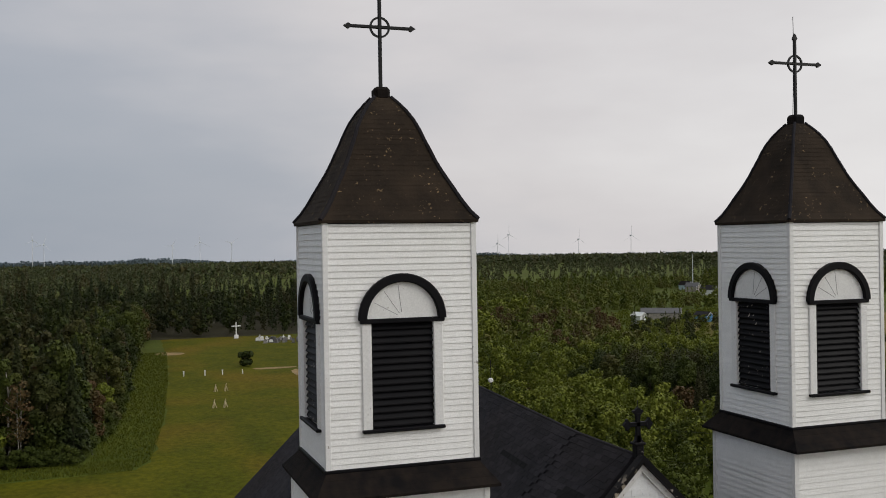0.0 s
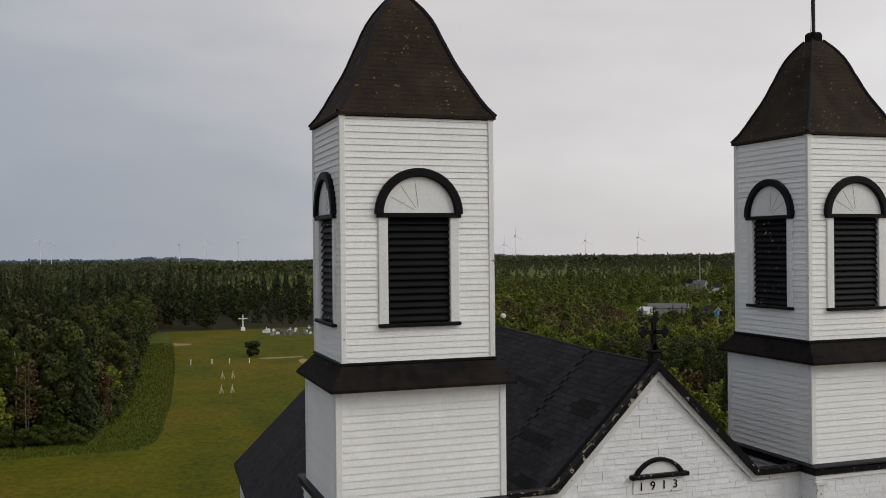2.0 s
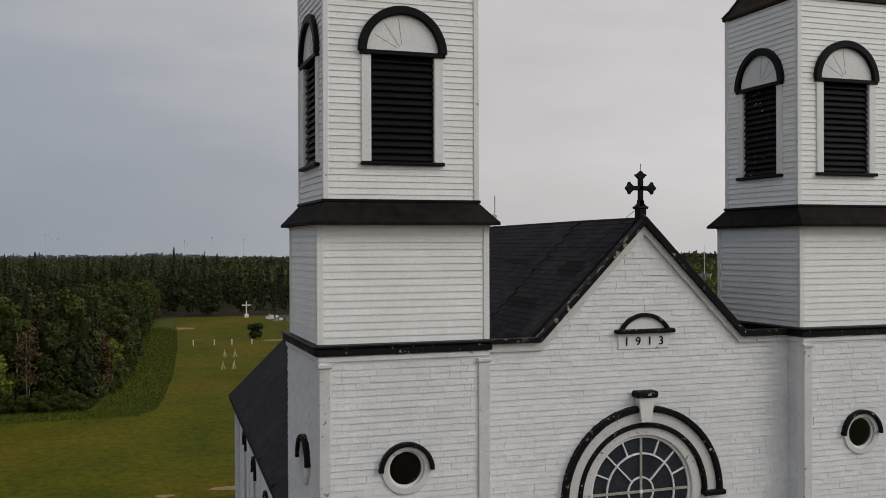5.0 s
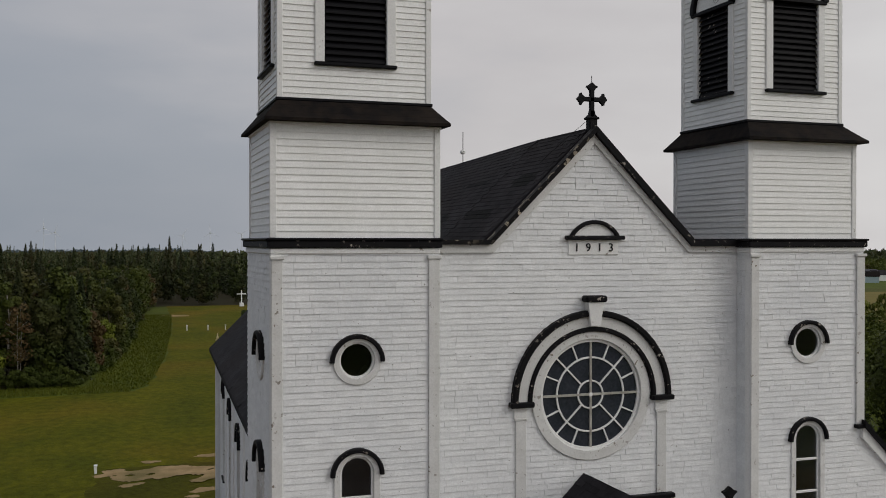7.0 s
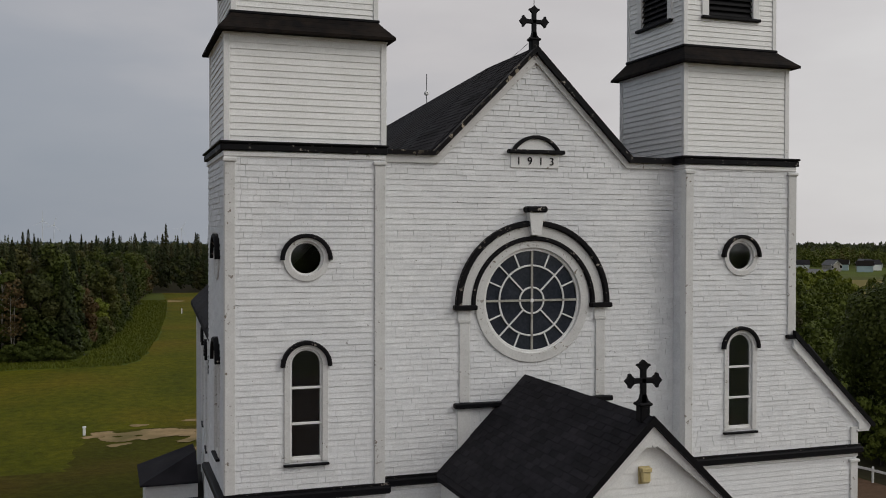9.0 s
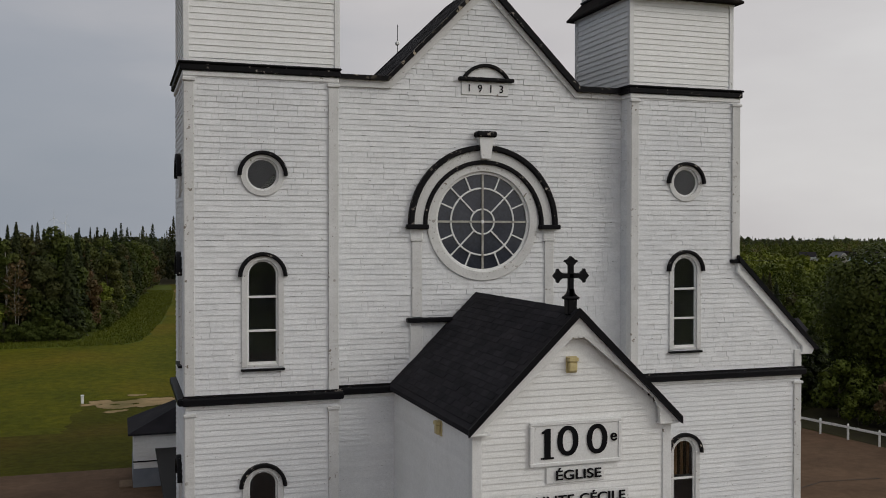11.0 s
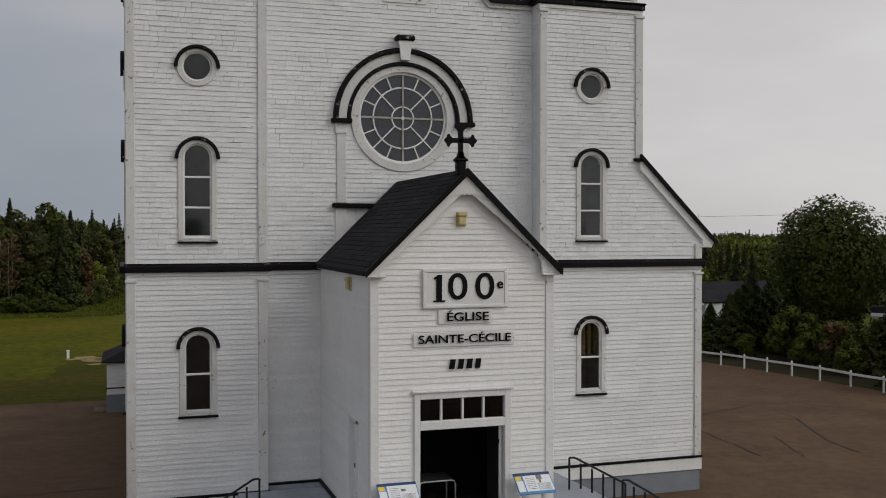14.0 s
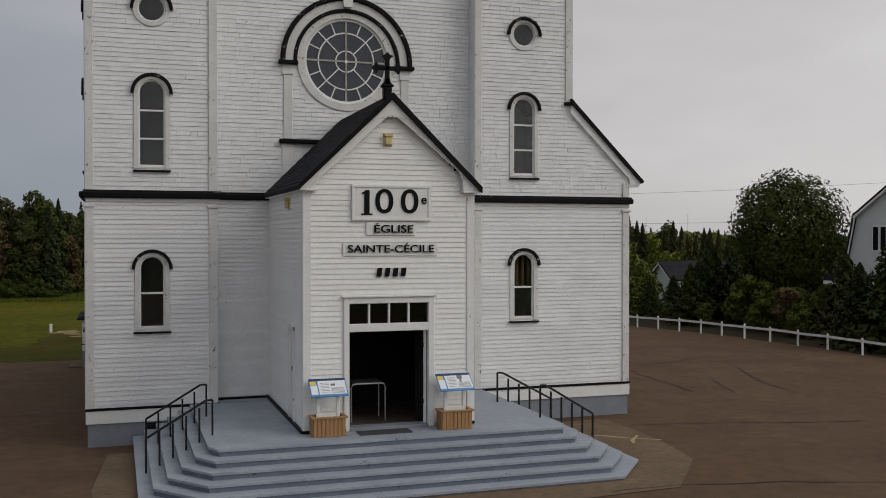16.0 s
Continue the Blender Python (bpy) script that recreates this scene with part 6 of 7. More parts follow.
def cards_mesh(name, verts, mat):
    me = bpy.data.meshes.new(name)
    n = len(verts) // 3
    me.vertices.add(n * 3)
    me.vertices.foreach_set("co", np.asarray(verts, np.float32).ravel())
    me.loops.add(n * 3)
    me.loops.foreach_set("vertex_index", np.arange(n * 3, dtype=np.int32))
    me.polygons.add(n)
    me.polygons.foreach_set("loop_start", np.arange(0, n * 3, 3, dtype=np.int32))
    me.update(calc_edges=True)
    me.materials.append(mat)
    return me


def trunk_geo(rng, height, r, limbs, spread, base):
    g = Geo(n=(0, 1, 0))
    tall = 0.88 if limbs else 0.7
    bend = [(rng.normal(0, 0.012) * height * k / 4, rng.normal(0, 0.012) * height * k / 4, height * tall * k / 4) for k in range(5)]
    bend[0] = (0, 0, -0.4)
    g.tube(bend, r, 7, r * 0.25)
    for k in range(limbs):
        u = 0.3 + 0.55 * k / max(1, limbs)
        t = k * 2.4
        z = height * 0.88 * u
        reach = spread * rng.uniform(0.45, 0.8)
        p = bend[min(4, int(u * 4))]
        g.tube([(p[0], p[1], z), (p[0] + math.cos(t) * reach * 0.5, p[1] + math.sin(t) * reach * 0.5, z + reach * 0.4), (p[0] + math.cos(t) * reach, p[1] + math.sin(t) * reach, z + reach * 0.75)], r * 0.42, 5, r * 0.1)
    return g


def tree(kind, height, spread, n, size, seed, leaf, label, name="tree", bark=None, base=None, blobs=12, trunk_r=None):
    """A tree or bush as a thing with a trunk and a leafy crown, standing at the origin."""
    rng = np.random.default_rng(seed)
    t = thing(name, label, "tree" if height > 2.6 else "bush")
    b = height * 0.22 if base is None else base
    if kind == "conifer":
        p, o, s = conifer_crown(rng, height, spread, b, n, size)
    elif kind == "round":
        p, o, s = round_crown(rng, height, spread, b, blobs, n, size)
    else:
        p, o, s = broad_crown(rng, height, spread, b, blobs, n, size)
    tr = part("trunk", trunk_geo(rng, height, trunk_r or height * 0.016, 0 if kind == "conifer" else 6, spread, b), bark or M_BARK, t)
    crown = new("crown", cards_mesh("crown", leaf_cards(p, o, s, rng), leaf))
    crown.parent = t
    return t


def plant(template, x, y, turn=0.0, scale=1.0, label="", group=""):
    m = Matrix.Translation((x, y, ground_z(x, y) - 0.05)) @ Matrix.Rotation(turn, 4, "Z")
    t = copy_thing(template, m)
    t.scale = (scale, scale, scale * (0.92 + 0.16 * ((x * 7.3 + y * 3.1) % 1)))
    return tagged(t, label, "", group)


def stand(template, x, y, turn=0.0):
    template.matrix_basis = Matrix.Translation((x, y, ground_z(x, y) - 0.05)) @ Matrix.Rotation(turn, 4, "Z")
    return template


# edge of the left woods: single trees
kinds = [
    tree("broad", 10.6, 3.2, 4930, 0.210, 101, M_LEAF_W, "full green deciduous tree at the wood's edge", blobs=17, base=0.9),
    tree("broad", 9.4, 2.8, 4250, 0.202, 102, M_LEAF_D, "dark green deciduous tree at the wood's edge", blobs=15, base=0.7),
    tree("broad", 10.8, 2.3, 2890, 0.185, 103, M_LEAF_W, "thin green birch with a pale bare trunk", bark=M_BIRCH, blobs=13, base=1.0),
    tree("conifer", 10.6, 2.2, 3910, 0.227, 104, M_CONIFER, "dark spruce at the wood's edge", base=0.8),
    tree("broad", 6.2, 2.2, 3230, 0.193, 105, M_LEAF_L, "bright young deciduous tree at the wood's edge", blobs=12, base=0.8),
    tree("broad", 8.0, 2.2, 2890, 0.185, 106, M_LEAF_R, "half-dead rusty brown tree at the wood's edge", blobs=12, base=0.5),
    tree("conifer", 11.6, 1.9, 3400, 0.227, 107, M_CONIFER, "tall narrow dark spruce", base=1.2),
    tree("broad", 9.0, 1.7, 420, 0.16, 109, M_LEAF_R, "dead birch with pale bare branches at the wood's edge", bark=M_BIRCH, blobs=10, base=1.4, trunk_r=0.045),
    tree("broad", 3.0, 1.8, 1870, 0.168, 108, M_LEAF_W, "low leafy shrub at the wood's edge", name="shrub", blobs=9, base=0.2),
]
first = [(-26, 93), (-16, 95), (-19.5, 94), (-30, 95), (-23.5, 92), (-22, 95), (-12.5, 100), (-18.5, 92), (-15.5, 92.5)]
for t_, (x, y) in zip(kinds, first):
    stand(t_, x, y, x)
    tagged(t_, group="trees at the wood's edge")
er = random.Random(21)
line = [(-46, 91), (-34, 90.5), (-26, 91), (-18, 91.5), (-13, 92.5), (-11.6, 98), (-10.2, 107), (-9.2, 118), (-8.0, 132), (-6.8, 150), (-5.4, 170), (-4.0, 195), (-1.5, 225), (2.0, 258)]
for (x0, y0), (x1, y1) in zip(line, line[1:]):
    n = max(2, int(math.hypot(x1 - x0, y1 - y0) / 3.1))
    for k in range(n):
        for row in range(3):
            u = (k + er.random() * 0.8) / n
            x, y = x0 + (x1 - x0) * u - row * 3.4 * (0.9 if y0 > 95 else 0.15) - er.uniform(0, 1.5), y0 + (y1 - y0) * u + row * 3.6 * (0.2 if y0 > 95 else 1.0) + er.uniform(0, 1.5)
            pick = er.choice((8, 4, 1, 8, 8, 5, 0, 7, 3)) if row == 0 else er.choice((0, 0, 1, 1, 2, 3, 3, 5, 5, 6, 7, 6))
            plant(kinds[pick], x, y, er.uniform(0, 6.28), er.uniform(0.8, 1.12), group="trees at the wood's edge")


# low growth that closes the foot of the woods
for k in range(34):
    plant(kinds[8], -47 + k * 1.02 + er.uniform(-0.4, 0.4), 89.6 + er.uniform(0, 1.6), er.uniform(0, 6.28), er.uniform(0.45, 0.85), group="trees at the wood's edge")
for k in range(14):
    plant(kinds[8], interp(93 + k * 4.5, [(92, -12.6), (100, -11.0), (118, -8.8), (160, -5.6)]) + er.uniform(-0.5, 0.5), 93 + k * 4.5, er.uniform(0, 6.28), er.uniform(0.5, 0.9), group="trees at the wood's edge")


# tall grass between the woods and the mown lawn
gr_ = np.random.default_rng(77)
tufts = []
for k in range(42000):
    if k % 4:
        y = gr_.uniform(86, 220)
        x = interp(y, EDGE) - gr_.uniform(0.0, 5.0) ** 1.15
    else:
        x = gr_.uniform(-48, -7.5)
        y = 84.3 + gr_.uniform(0, 5.5)
    h = gr_.uniform(0.10, 0.36)
    a = gr_.uniform(0, math.tau)
    z = ground_z(x, y)
    w = gr_.uniform(0.02, 0.06)
    tufts += [(x - math.cos(a) * w, y - math.sin(a) * w, z), (x + math.cos(a) * w, y + math.sin(a) * w, z), (x + gr_.normal(0, 0.15), y + gr_.normal(0, 0.15), z + h)]


# deeper woods and far canopy: one object each
def forest(name, spots, rng, templates, mat, label):
    vs = []
    for x, y, s in spots:
        v = templates[rng.integers(0, len(templates))]
        t = rng.uniform(0, math.tau)
        c, sn = math.cos(t), math.sin(t)
        r = np.array([[c, -sn, 0], [sn, c, 0], [0, 0, rng.uniform(0.85, 1.2)]])
        vs.append((v * s) @ r.T + np.array([x, y, ground_z(x, y)]))
    me = cards_mesh(name, np.concatenate(vs), mat)
    return tagged(new(name, me), label, "forest", kind="stuff")


tagged(new("tall_grass", cards_mesh("tall_grass", np.array(tufts), M_TALLGRASS)), "tall unmown grass along the edge of the woods", "grass", kind="stuff")


def template(kind, h, spread, n, size, seed, blobs=8, base=None):
    rng = np.random.default_rng(seed)
    b = h * 0.12 if base is None else base
    p, o, s = conifer_crown(rng, h, spread, b, n, size) if kind == "conifer" else broad_crown(rng, h, spread, b, blobs, n, size)
    return leaf_cards(p, o, s, rng)


rng = np.random.default_rng(5)
near_c = [template("conifer", 10.6, 1.8, 425, 0.410, 1), template("conifer", 9.0, 1.6, 391, 0.394, 2), template("conifer", 12.0, 1.9, 442, 0.426, 3)]
near_b = [template("broad", 9.6, 2.8, 510, 0.410, 4), template("broad", 8.4, 2.6, 476, 0.410, 5), template("broad", 10.4, 2.4, 459, 0.394, 6)]


def scatter(n, x0, x1, y0, y1, keep, s0=0.8, s1=1.15):
    out = []
    while len(out) < n:
        x, y = rng.uniform(x0, x1), rng.uniform(y0, y1)
        if keep(x, y):
            out.append((x, y, rng.uniform(s0, s1)))
    return out


def left_edge(y):
    return interp(y, [(90, -30), (92, -14), (100, -13), (111, -11), (137, -8), (175, -5.5), (262, -1)])


forest("left_woods", scatter(330, -110, 0, 98, 265, lambda x, y: x < left_edge(y) and x > -60 - (y - 98) * 0.4), rng, near_c + near_b + near_b, M_LEAF_D, "mixed dark green woods left of the lawn")
forest("left_spruces", scatter(150, -120, 0, 98, 265, lambda x, y: x < left_edge(y) and x > -62 - (y - 98) * 0.4, 0.6, 1.08), rng, near_c, M_CONIFER, "dark spruces within the left woods")
forest("back_woods", scatter(380, -90, 62, 266, 370, lambda x, y: True, 0.6, 1.4), rng, near_c, M_CONIFER, "dark spruce belt behind the cemetery")
forest("back_broadleaves", scatter(120, -90, 62, 262, 370, lambda x, y: True), rng, near_b, M_LEAF_D, "green broadleaf trees mixed into the spruce belt")
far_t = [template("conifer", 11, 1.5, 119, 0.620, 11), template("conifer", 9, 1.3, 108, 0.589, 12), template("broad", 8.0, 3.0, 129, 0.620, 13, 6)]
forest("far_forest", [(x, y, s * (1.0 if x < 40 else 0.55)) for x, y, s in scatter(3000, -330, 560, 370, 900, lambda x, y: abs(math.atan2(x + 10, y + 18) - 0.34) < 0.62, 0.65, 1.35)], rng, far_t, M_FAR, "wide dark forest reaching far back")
far2 = [template("conifer", 11, 4.0, 24, 2.600, 14), template("broad", 9, 5, 26, 2.600, 15, 5)]
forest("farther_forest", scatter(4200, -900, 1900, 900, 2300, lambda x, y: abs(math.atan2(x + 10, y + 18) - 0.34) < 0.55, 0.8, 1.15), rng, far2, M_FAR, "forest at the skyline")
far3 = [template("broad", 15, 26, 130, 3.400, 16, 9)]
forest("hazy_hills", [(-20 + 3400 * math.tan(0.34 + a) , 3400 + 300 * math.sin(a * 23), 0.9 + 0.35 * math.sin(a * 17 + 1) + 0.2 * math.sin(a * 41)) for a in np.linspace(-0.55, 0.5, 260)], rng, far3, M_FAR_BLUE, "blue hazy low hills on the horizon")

# trees added out of view so the window glass reflects something dark
forest("roadside_trees", [(-95 + 3.1 * k + rng.uniform(-1, 1), -88 - rng.uniform(0, 14), rng.uniform(0.8, 1.15)) for k in range(64)], rng, near_b + near_c, M_LEAF_D, "row of trees across the road in front of the church")

# shrubland right of the nave
shrub_b = [template("broad", 3.6, 2.1, 187, 0.328, 21, 7, 0.2), template("broad", 2.6, 1.9, 170, 0.312, 22, 6, 0.1), template("broad", 5.2, 2.2, 221, 0.344, 23, 8, 0.5)]


mid_b = [template("broad", 5.4, 1.7, 204, 0.328, 24, 8, 0.3), template("broad", 4.6, 1.9, 204, 0.328, 25, 7, 0.2)]
mid_c = [template("conifer", 6.2, 1.1, 170, 0.328, 26)]


def right_land(x, y):
    a = math.atan2(x + 10.4, y + 17.4)
    r = math.hypot(x + 10.4, y + 17.4)
    if 0.515 < a < 0.63 and 170 < r < 290 or 0.55 < a < 0.615 and 325 < r < 430:
        return False
    return 0.28 < a < 0.85 and x > 34 and not (98 < x < 162 and 178 < y < 236) and not (x < 40 and y < 42) and not (118 < x < 190 and 120 < y < 192 and a > 0.66) and not (a > 0.66 and 200 < r < 400)


def open_spot(x, y):
    return math.sin(x * 0.07 + 1.0) * math.sin(y * 0.06) > 0.35


fine_b = [template("broad", 3.2, 1.9, 612, 0.156, 31, 8, 0.15), template("broad", 2.4, 1.7, 510, 0.148, 32, 7, 0.1), template("broad", 4.6, 1.9, 714, 0.164, 33, 9, 0.4), template("conifer", 5.0, 1.1, 408, 0.164, 34)]


def close_by(x, y):
    return right_land(x, y) and math.hypot(x + 10, y + 17) < 165 and math.atan2(x + 10.4, y + 17.4) > 0.33


def glade(x, y):
    return math.sin(x * 0.21 + 0.6 * math.sin(y * 0.05)) * math.sin(y * 0.13 + 1.2) > 0.62


def dark_group(x, y):
    return ((x - 58) / 11) ** 2 + ((y - 92) / 16) ** 2 < 1


forest("bright_shrubs", scatter(520, 34, 140, 45, 150, lambda x, y: close_by(x, y) and not dark_group(x, y) and not glade(x, y) and math.atan2(x + 10.4, y + 17.4) < 0.67), rng, fine_b[:3], M_LEAF_L, "bright green shrubs and young growth")
forest("green_shrubs", scatter(360, 34, 140, 45, 150, lambda x, y: close_by(x, y) and not open_spot(x, y) and not glade(x, y)), rng, fine_b, M_LEAF, "green shrubs and saplings")
forest("bright_growth", scatter(560, 60, 260, 110, 330, lambda x, y: right_land(x, y) and not close_by(x, y) and (x < 175 and y < 230) and open_spot(x, y)), rng, shrub_b, M_LEAF_L, "bright green young growth farther off")
forest("field_scrub", [(x, y, q) for x, y, q in scatter(420, 80, 170, 125, 240, lambda x, y: 0.51 < math.atan2(x + 10.4, y + 17.4) < 0.635 and 170 < math.hypot(x + 10.4, y + 17.4) < 290 and math.hypot(x - 130, y - 208) > 7, 0.26, 0.46)], rng, shrub_b, M_LEAF_L, "low bright scrub in the field round the grey building")
forest("green_growth", scatter(1150, 60, 330, 110, 370, lambda x, y: right_land(x, y) and not close_by(x, y) and not open_spot(x, y)), rng, shrub_b + mid_b + mid_c, M_LEAF_M, "green shrubs and small trees farther off")
forest("dark_growth", scatter(260, 60, 330, 130, 370, lambda x, y: right_land(x, y) and not close_by(x, y)), rng, mid_b + mid_c, M_LEAF, "dark small trees among the shrubs")
forest("rusty_shrubs", scatter(95, 66, 108, 130, 215, lambda x, y: right_land(x, y) and math.sin(x * 0.16) * math.sin(y * 0.07 + 2) > -0.1) + [(45.6, 68.1, 1.1), (46.8, 69.5, 0.9), (41.3, 100.2, 0.9), (42.6, 101.5, 0.8), (49, 70, 0.7)], rng, fine_b[:3], M_LEAF_R, "rusty brown dying shrubs")
forest("dark_thicket", [(x, y, s * 0.62) for x, y, s in scatter(46, 44, 72, 74, 110, dark_group)], rng, [template("broad", 9.0, 3.2, 1292, 0.180, 35, 12, 0.6), template("broad", 7.5, 3.0, 1190, 0.180, 36, 11, 0.5)], M_LEAF_D, "dark green thicket above the shrubs")
forest("right_woods", scatter(420, 60, 460, 255, 430, lambda x, y: right_land(x, y), 0.8, 1.2), rng, mid_b + mid_c, M_LEAF, "mixed trees behind the shrubland")
forest("yard_woods", scatter(110, 55, 170, 60, 190, lambda x, y: 0.48 < math.atan2(x + 6, y + 26) < 0.655), rng, [v * 0.75 for v in mid_b + mid_c + mid_c], M_LEAF_D, "trees behind the neighbouring houses")
forest("yard_thicket", [(x, y, q) for x, y, q in scatter(70, 13, 36, 34, 62, lambda x, y: x > interp(y, REDGE) - 1.0 and not (32 < x < 45 and 36 < y < 48), 0.5, 0.95)], rng, fine_b[:3], M_LEAF, "green thicket between the lawn and the shrubland")
rt = random.Random(31)
for x, y in ((50, 82), (53, 79), (56, 84), (52, 86), (59, 80), (62, 86), (48, 88)):
    plant(kinds[rt.choice((0, 1))], x, y, rt.uniform(0, 6), rt.uniform(0.55, 0.72), label="dark green deciduous tree above the shrubs", group="trees above the shrubland")

# ---- trees along the fence ----
maple = stand(tree("round", 9.8, 3.6, 19500, 0.109, 200, M_LEAF_W, "big round dark green maple behind the fence", blobs=34, base=1.6, trunk_r=0.28), 33.1, 23.85)
sp = tree("conifer", 5.0, 2.7, 5600, 0.168, 201, M_LEAF_D, "dark bushy spruce behind the white fence", base=0.1)
stand(sp, 30.2, 27.6)
plant(sp, 31.6, 25.4, 1.0, 0.85)
plant(sp, 29.0, 10.6, 2.0, 1.18)
plant(sp, 29.6, 6.6, 3.0, 0.7)
plant(sp, 28.6, 12.6, 5.5, 0.8)
plant(sp, 27.5, 25.8, 2.5, 0.74)
plant(sp, 28.0, 31.5, 4.0, 0.55)
plant(sp, 28.6, 29.5, 4.4, 0.62)
plant(sp, 33.0, 29.5, 5.0, 0.9)
plant(sp, 28.9, 27.0, 1.7, 0.78)
plant(sp, 30.4, 15.6, 0.8, 0.95)
plant(sp, 34.6, 16.5, 0.4, 0.8)
plant(sp, 33.4, 19.6, 2.9, 0.74)
plant(sp, 35.6, 12.4, 3.3, 0.7)
bs = tree("broad", 3.3, 1.5, 1690, 0.126, 202, M_LEAF, "leafy green bush behind the white fence", name="bush", blobs=9, base=0.15)
stand(bs, 29.2, 22.6)
for k, (x, y, s) in enumerate(((28.6, 20.4, 0.66), (29.6, 18.9, 0.8), (28.4, 16.8, 0.62), (29.8, 21.4, 0.85), (28.8, 13.6, 0.6), (30.2, 17.0, 0.95), (27.6, 24.4, 0.5), (27.0, 27.4, 0.45), (29.8, 19.4, 0.8))):
    plant(bs, x, y, k * 1.3, s)
rb = stand(tree("broad", 2.9, 0.9, 780, 0.118, 203, M_LEAF_R, "reddish dying bush behind the white fence", name="bush", blobs=7, base=0.1), 28.6, 18.0)
for k, (x, y, q) in enumerate(((37.4, 27.4, 1.1), (40.2, 30.6, 1.0), (43.0, 34.0, 1.1), (46.0, 38.0, 1.2), (48.4, 40.6, 1.2), (44.6, 30.8, 1.0), (41.8, 27.6, 0.9))):
    plant(bs, x, y, k * 0.9, q)
for k in range(14):
    b, d = radians(30.2 + 0.42 * k), 104 + 6 * math.sin(k * 2.1)
    plant(kinds[3 if k % 3 else 6], -6.8 + d * math.sin(b), -24.2 + d * math.cos(b), k * 1.7, 0.64 - 0.008 * k + 0.05 * math.sin(k * 1.3), label="dark spruce beyond the neighbouring garage", group="spruces beyond the garage")
lawn_bush = stand(tree("broad", 3.0, 1.9, 1190, 0.218, 204, M_LEAF_D, "small round dark bush alone on the lawn", name="bush", blobs=8, base=0.3), 16.9, 178)
bg_trees = [(55, 78), (58, 76), (61, 84), (66, 80), (54, 84), (57, 88), (63, 90), (52, 92), (60, 96), (68, 92)]
for k, (x, y) in enumerate(bg_trees):
    plant(kinds[(0, 3, 1, 6, 4)[k % 5]], x, y, k, 0.34 + 0.04 * (k % 3), label="green tree behind the neighbouring houses", group="trees behind the houses")


# ---- neighbouring buildings ----
def gable_house(name, x, y, turn, w, d, h, rise, wall, roof, label, windows, category="house", gambrel=False):
    """A house with gable ends along its local x; windows: (face, a, z, width, height)."""
    t = thing(name, label, category)
    t.matrix_basis = Matrix.Translation((x, y, ground_z(x, y))) @ Matrix.Rotation(radians(turn), 4, "Z")
    prof = [(-w / 2, 0), (w / 2, 0), (w / 2, h), (w * 0.42, h + rise * 0.55), (0, h + rise), (-w * 0.42, h + rise * 0.55), (-w / 2, h)] if gambrel else [(-w / 2, 0), (w / 2, 0), (w / 2, h), (0, h + rise), (-w / 2, h)]
    part("wall", Geo().prism(prof, -d / 2, d / 2), wall, t)
    top = prof[2:]
    for (a0, z0), (a1, z1) in zip(top, top[1:]):
        n = Vector((-(z1 - z0), a1 - a0)).normalized() * -0.14
        if n.y < 0:
            n = -n
        ex = Vector((a1 - a0, z1 - z0)).normalized() * 0.12
        part("roof", Geo().prism([(a0 - ex.x, z0 - ex.y), (a1 + ex.x, z1 + ex.y), (a1 + ex.x + n.x, z1 + ex.y + n.y), (a0 - ex.x + n.x, z0 - ex.y + n.y)], -d / 2 - 0.3, d / 2 + 0.3), roof, t)
        part("fascia", Geo().prism([(a0 - ex.x, z0 - ex.y - 0.12), (a1 + ex.x, z1 + ex.y - 0.12), (a1 + ex.x, z1 + ex.y + 0.02), (a0 - ex.x, z0 - ex.y + 0.02)], d / 2 + 0.20, d / 2 + 0.32), M_TRIM, t)
    for face, a, z, ww, hh in windows:
        fr = dict(o=(0, -d / 2, 0), **FRONT) if face == "f" else dict(o=(-w / 2, 0, 0), **LEFT)
        win = part("window", Geo(**fr).cbox(a - ww / 2 - 0.08, a + ww / 2 + 0.08, -0.02, 0.05, z - 0.08, z + hh + 0.08, 0.01), M_TRIM, t)
        part("pane", Geo(**fr).box(a - ww / 2, a + ww / 2, 0.05, 0.056, z, z + hh), M_BLACK, win)
    return t


house = gable_house("neighbour_house", 39.9, 18.6, -72, 5.8, 10.0, 4.3, 4.3, M_HOUSE, M_ROOF, "pale two-storey house with a dark gambrel roof and porch", [("f", -1.30, 4.7, 0.3, 1.3), ("f", -0.85, 4.7, 0.3, 1.3), ("f", 0.9, 4.7, 0.5, 1.3), ("f", -1.6, 0.9, 0.8, 1.4), ("f", 1.2, 0.9, 0.8, 1.4)], gambrel=True)
part("porch_roof", Geo((0, -5.0, 0)).prism([(-3.4, 2.9), (3.4, 2.9), (3.4, 3.3), (-3.4, 3.3)], 0.0, 1.8), M_ROOF, house)
part("porch_fascia", Geo((0, -5.0, 0)).cbox(-3.4, 3.4, 1.78, 1.86, 2.76, 2.95, 0.01), M_TRIM, house)
for a in (-3.2, -1.1, 1.1, 3.2):
    part("porch_post", Geo((0, -5.0, 0)).cbox(a - 0.07, a + 0.07, 1.64, 1.76, 0.0, 2.9, 0.01), M_TRIM, house)
gable_house("garage", 38.6, 42.3, -90, 3.7, 6.4, 2.05, 1.3, M_HOUSE, M_ROOF, "pale grey garage with a dark gable roof", [], "garage")
gable_house("farm_building", 130, 208, 57, 4.8, 10, 1.7, 1.1, M_BIRCH, M_SLATE, "long low grey building among the shrubs", [("f", 0, 1, 1.4, 1.0)], "building")
gable_house("small_shed", 117.8, 198.7, 20, 2.6, 2.8, 1.9, 0.8, M_HOUSE, M_HOUSE, "small white shed beside the grey building", [], "shed")
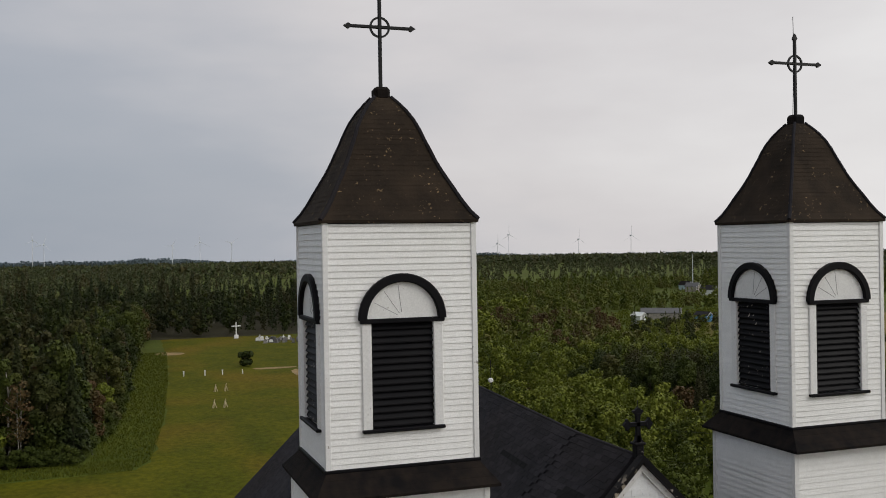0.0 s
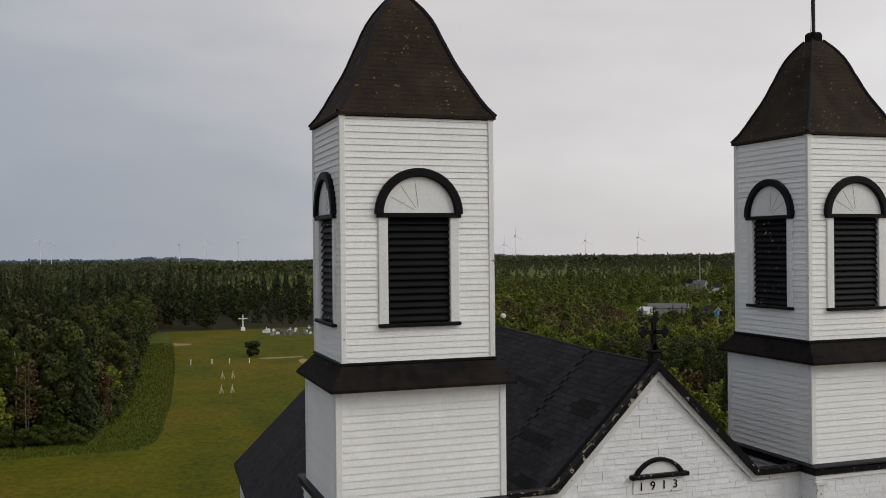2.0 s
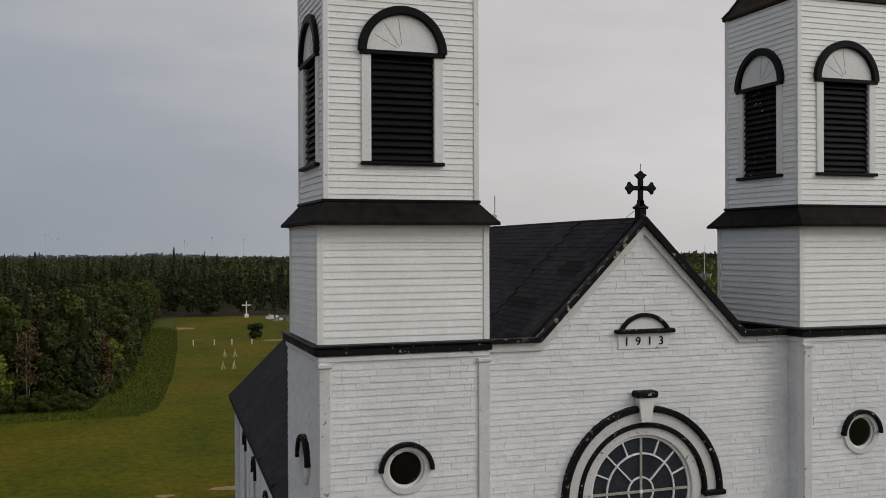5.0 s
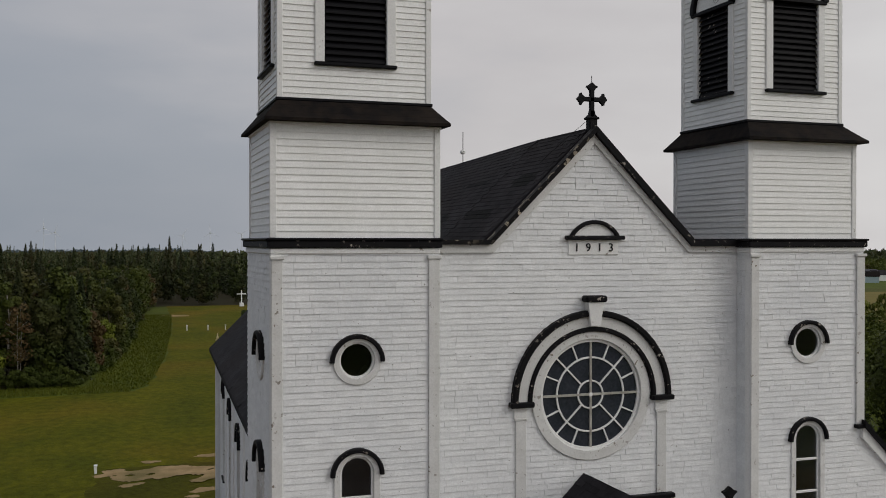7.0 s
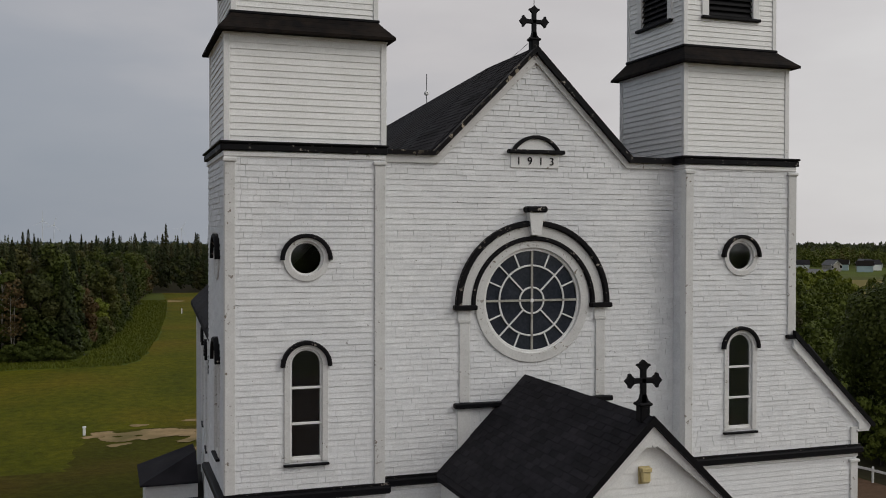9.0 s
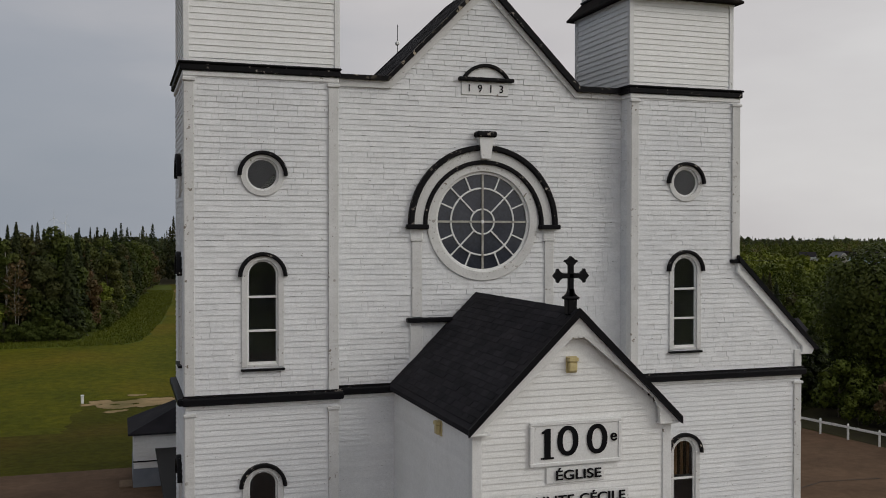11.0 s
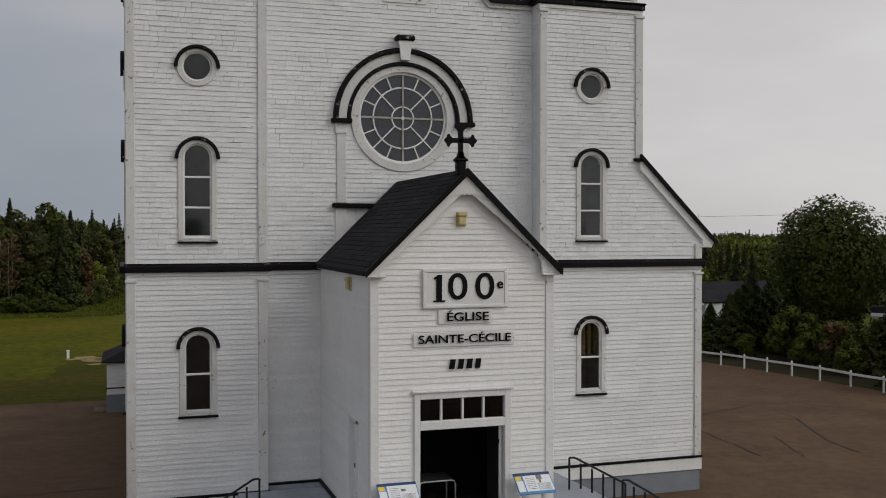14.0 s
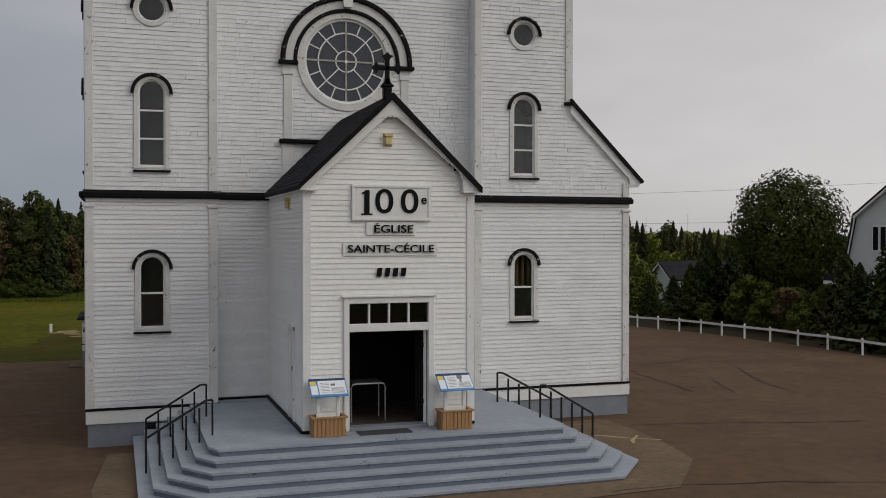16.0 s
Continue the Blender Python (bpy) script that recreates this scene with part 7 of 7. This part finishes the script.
gable_house("small_shed", 134.0, 194.5, 25, 3.0, 3.4, 1.7, 0.8, M_BLUE, M_ROOF, "small blue shed among the shrubs", [], "shed")
gable_house("old_garage", 150, 172, 40, 11, 7, 2.6, 1.4, M_BIRCH, M_SLATE, "weathered grey double garage in the field", [("f", -3, 0.3, 3.0, 2.0), ("f", 2, 0.3, 3.0, 2.0)], "garage")
vr = random.Random(9)
for k, (x, y) in enumerate(((207, 298), (216, 322), (222, 336), (240, 270), (226, 255), (236, 262), (246, 258), (252, 268), (232, 246), (219, 262))):
    gable_house("village_house", x, y, vr.uniform(0, 90), 3.8, 5, 2.1, 1.5, (M_HOUSE, M_BIRCH, M_HOUSE_B)[k % 3], (M_ROOF, M_SLATE, M_ROOF_SKIRT)[k % 3], "small distant village house", [("f", -1.8, 1.0, 1.0, 1.2), ("f", 1.8, 1.0, 1.0, 1.2)])
vm = thing("village_mast", "thin pale mast above the distant village", "mast")
part("mast", Geo((216, 322, ground_z(216, 322))).tube([(0, 0, 0), (0, 0, 15)], 0.18, 6, 0.08), M_TURBINE, vm)

# ---- cemetery ----
cz = ground_z(25, 254)
cem = thing("cemetery_cross", "tall white cross on a white pedestal at the cemetery", "cross")
part("pedestal", Geo((25, 254, cz)).cbox(-0.55, 0.55, -0.5, 0.5, -0.2, 1.0, 0.06), M_TRIM, cem)
part("upright", Geo((25, 254, cz)).cbox(-0.14, 0.14, -0.12, 0.12, 0.9, 4.4, 0.02), M_TRIM, cem)
part("arm", Geo((25, 254, cz)).cbox(-1.25, 1.25, -0.1, 0.1, 3.25, 3.52, 0.02), M_TRIM, cem)
gr = random.Random(14)
for k in range(46):
    x, y = 28.5 + gr.uniform(0, 13), 230 + gr.uniform(0, 15)
    w, h = gr.uniform(0.25, 0.5), gr.uniform(0.5, 1.15)
    z = ground_z(x, y)
    if k % 12 == 3:
        st = thing("grave_cross", "small white cross on a grave", "gravestone", "gravestones")
        part("upright", Geo((x, y, z)).cbox(-0.09, 0.09, -0.08, 0.08, -0.1, 1.7, 0.02), M_TRIM, st)
        part("arm", Geo((x, y, z)).cbox(-0.45, 0.45, -0.07, 0.07, 1.05, 1.22, 0.02), M_TRIM, st)
    else:
        st = thing("gravestone", "upright granite gravestone in the cemetery", "gravestone", "gravestones")
        part("plinth", Geo((x, y, z)).cbox(-w - 0.12, w + 0.12, -0.25, 0.25, -0.1, 0.2, 0.02), M_STONE, st)
        part("stone", Geo((x, y, z)).prism([(-w, 0.18), (w, 0.18), (w, h), (w * 0.6, h + 0.16), (0, h + 0.22), (-w * 0.6, h + 0.16), (-w, h)], -0.12, 0.12), M_STONE if k % 6 else M_TRIM, st)
# stakes and posts on the lawn
for x, y in ((4.7, 123.6), (6.2, 123.4), (6.9, 141.8), (8.5, 141.6)):
    z = ground_z(x, y)
    st = thing("stake_trestle", "pale leaning wooden stakes on the lawn", "stakes", "stakes on the lawn")
    part("stake", Geo((x, y, z)).tube([(-0.25, 0, 0), (0.1, 0.05, 1.25)], 0.055, 6), M_TAN, st)
    part("stake", Geo((x, y, z)).tube([(0.35, 0.1, 0), (0.02, 0, 1.0)], 0.055, 6), M_TAN, st)
    part("stake", Geo((x, y, z)).tube([(-0.1, 0.4, 0), (0.05, 0.0, 0.9)], 0.055, 6), M_TAN, st)
for x, y, h in ((4.0, 166.3, 1.0), (7.7, 165.7, 1.0), (10.8, 165.2, 1.0), (14.4, 165, 0.9), (27, 168, 1.0), (-10.4, 48.9, 0.6)):
    st = thing("white_post", "short white marker post on the lawn", "post", "marker posts")
    part("shaft", Geo((x, y, ground_z(x, y))).cbox(-0.09, 0.09, -0.09, 0.09, -0.1, h * 0.85, 0.02), M_TRIM, st)
    part("cap", Geo((x, y, ground_z(x, y))).cbox(-0.12, 0.12, -0.12, 0.12, h * 0.85, h, 0.03), M_PAPER, st)


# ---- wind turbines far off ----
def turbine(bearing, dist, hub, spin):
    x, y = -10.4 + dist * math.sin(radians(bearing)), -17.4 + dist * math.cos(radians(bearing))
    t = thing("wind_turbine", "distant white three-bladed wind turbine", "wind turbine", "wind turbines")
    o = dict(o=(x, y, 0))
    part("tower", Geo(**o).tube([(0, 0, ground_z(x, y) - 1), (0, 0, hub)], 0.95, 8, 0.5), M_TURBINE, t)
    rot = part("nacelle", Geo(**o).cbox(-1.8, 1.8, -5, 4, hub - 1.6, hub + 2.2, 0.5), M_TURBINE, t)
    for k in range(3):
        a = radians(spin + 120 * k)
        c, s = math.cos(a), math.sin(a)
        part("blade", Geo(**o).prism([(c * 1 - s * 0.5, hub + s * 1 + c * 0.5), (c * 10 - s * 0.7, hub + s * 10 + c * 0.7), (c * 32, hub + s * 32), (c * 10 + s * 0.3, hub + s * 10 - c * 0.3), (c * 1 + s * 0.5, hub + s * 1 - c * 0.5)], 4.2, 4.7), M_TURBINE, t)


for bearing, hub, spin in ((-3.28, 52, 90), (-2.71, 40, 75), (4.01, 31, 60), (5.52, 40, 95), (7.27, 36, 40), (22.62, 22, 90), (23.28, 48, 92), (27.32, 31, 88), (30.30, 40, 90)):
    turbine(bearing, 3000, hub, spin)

# ---- overhead wires ----
for z0, z1 in ((8.4, 9.2), (6.4, 7.0)):
    wire = thing("overhead_wire", "thin dark overhead wire crossing behind the church", "wire", "overhead wires")
    part("strand", Geo(n=(0, 1, 0)).tube([(22 + k * 3.0, 40 - k * 4.0, z0 + (z1 - z0) * k / 8 - 0.25 * math.sin(math.pi * k / 8)) for k in range(9)], 0.008, 5), M_METAL, wire)

for lay in LATER:
    lay()
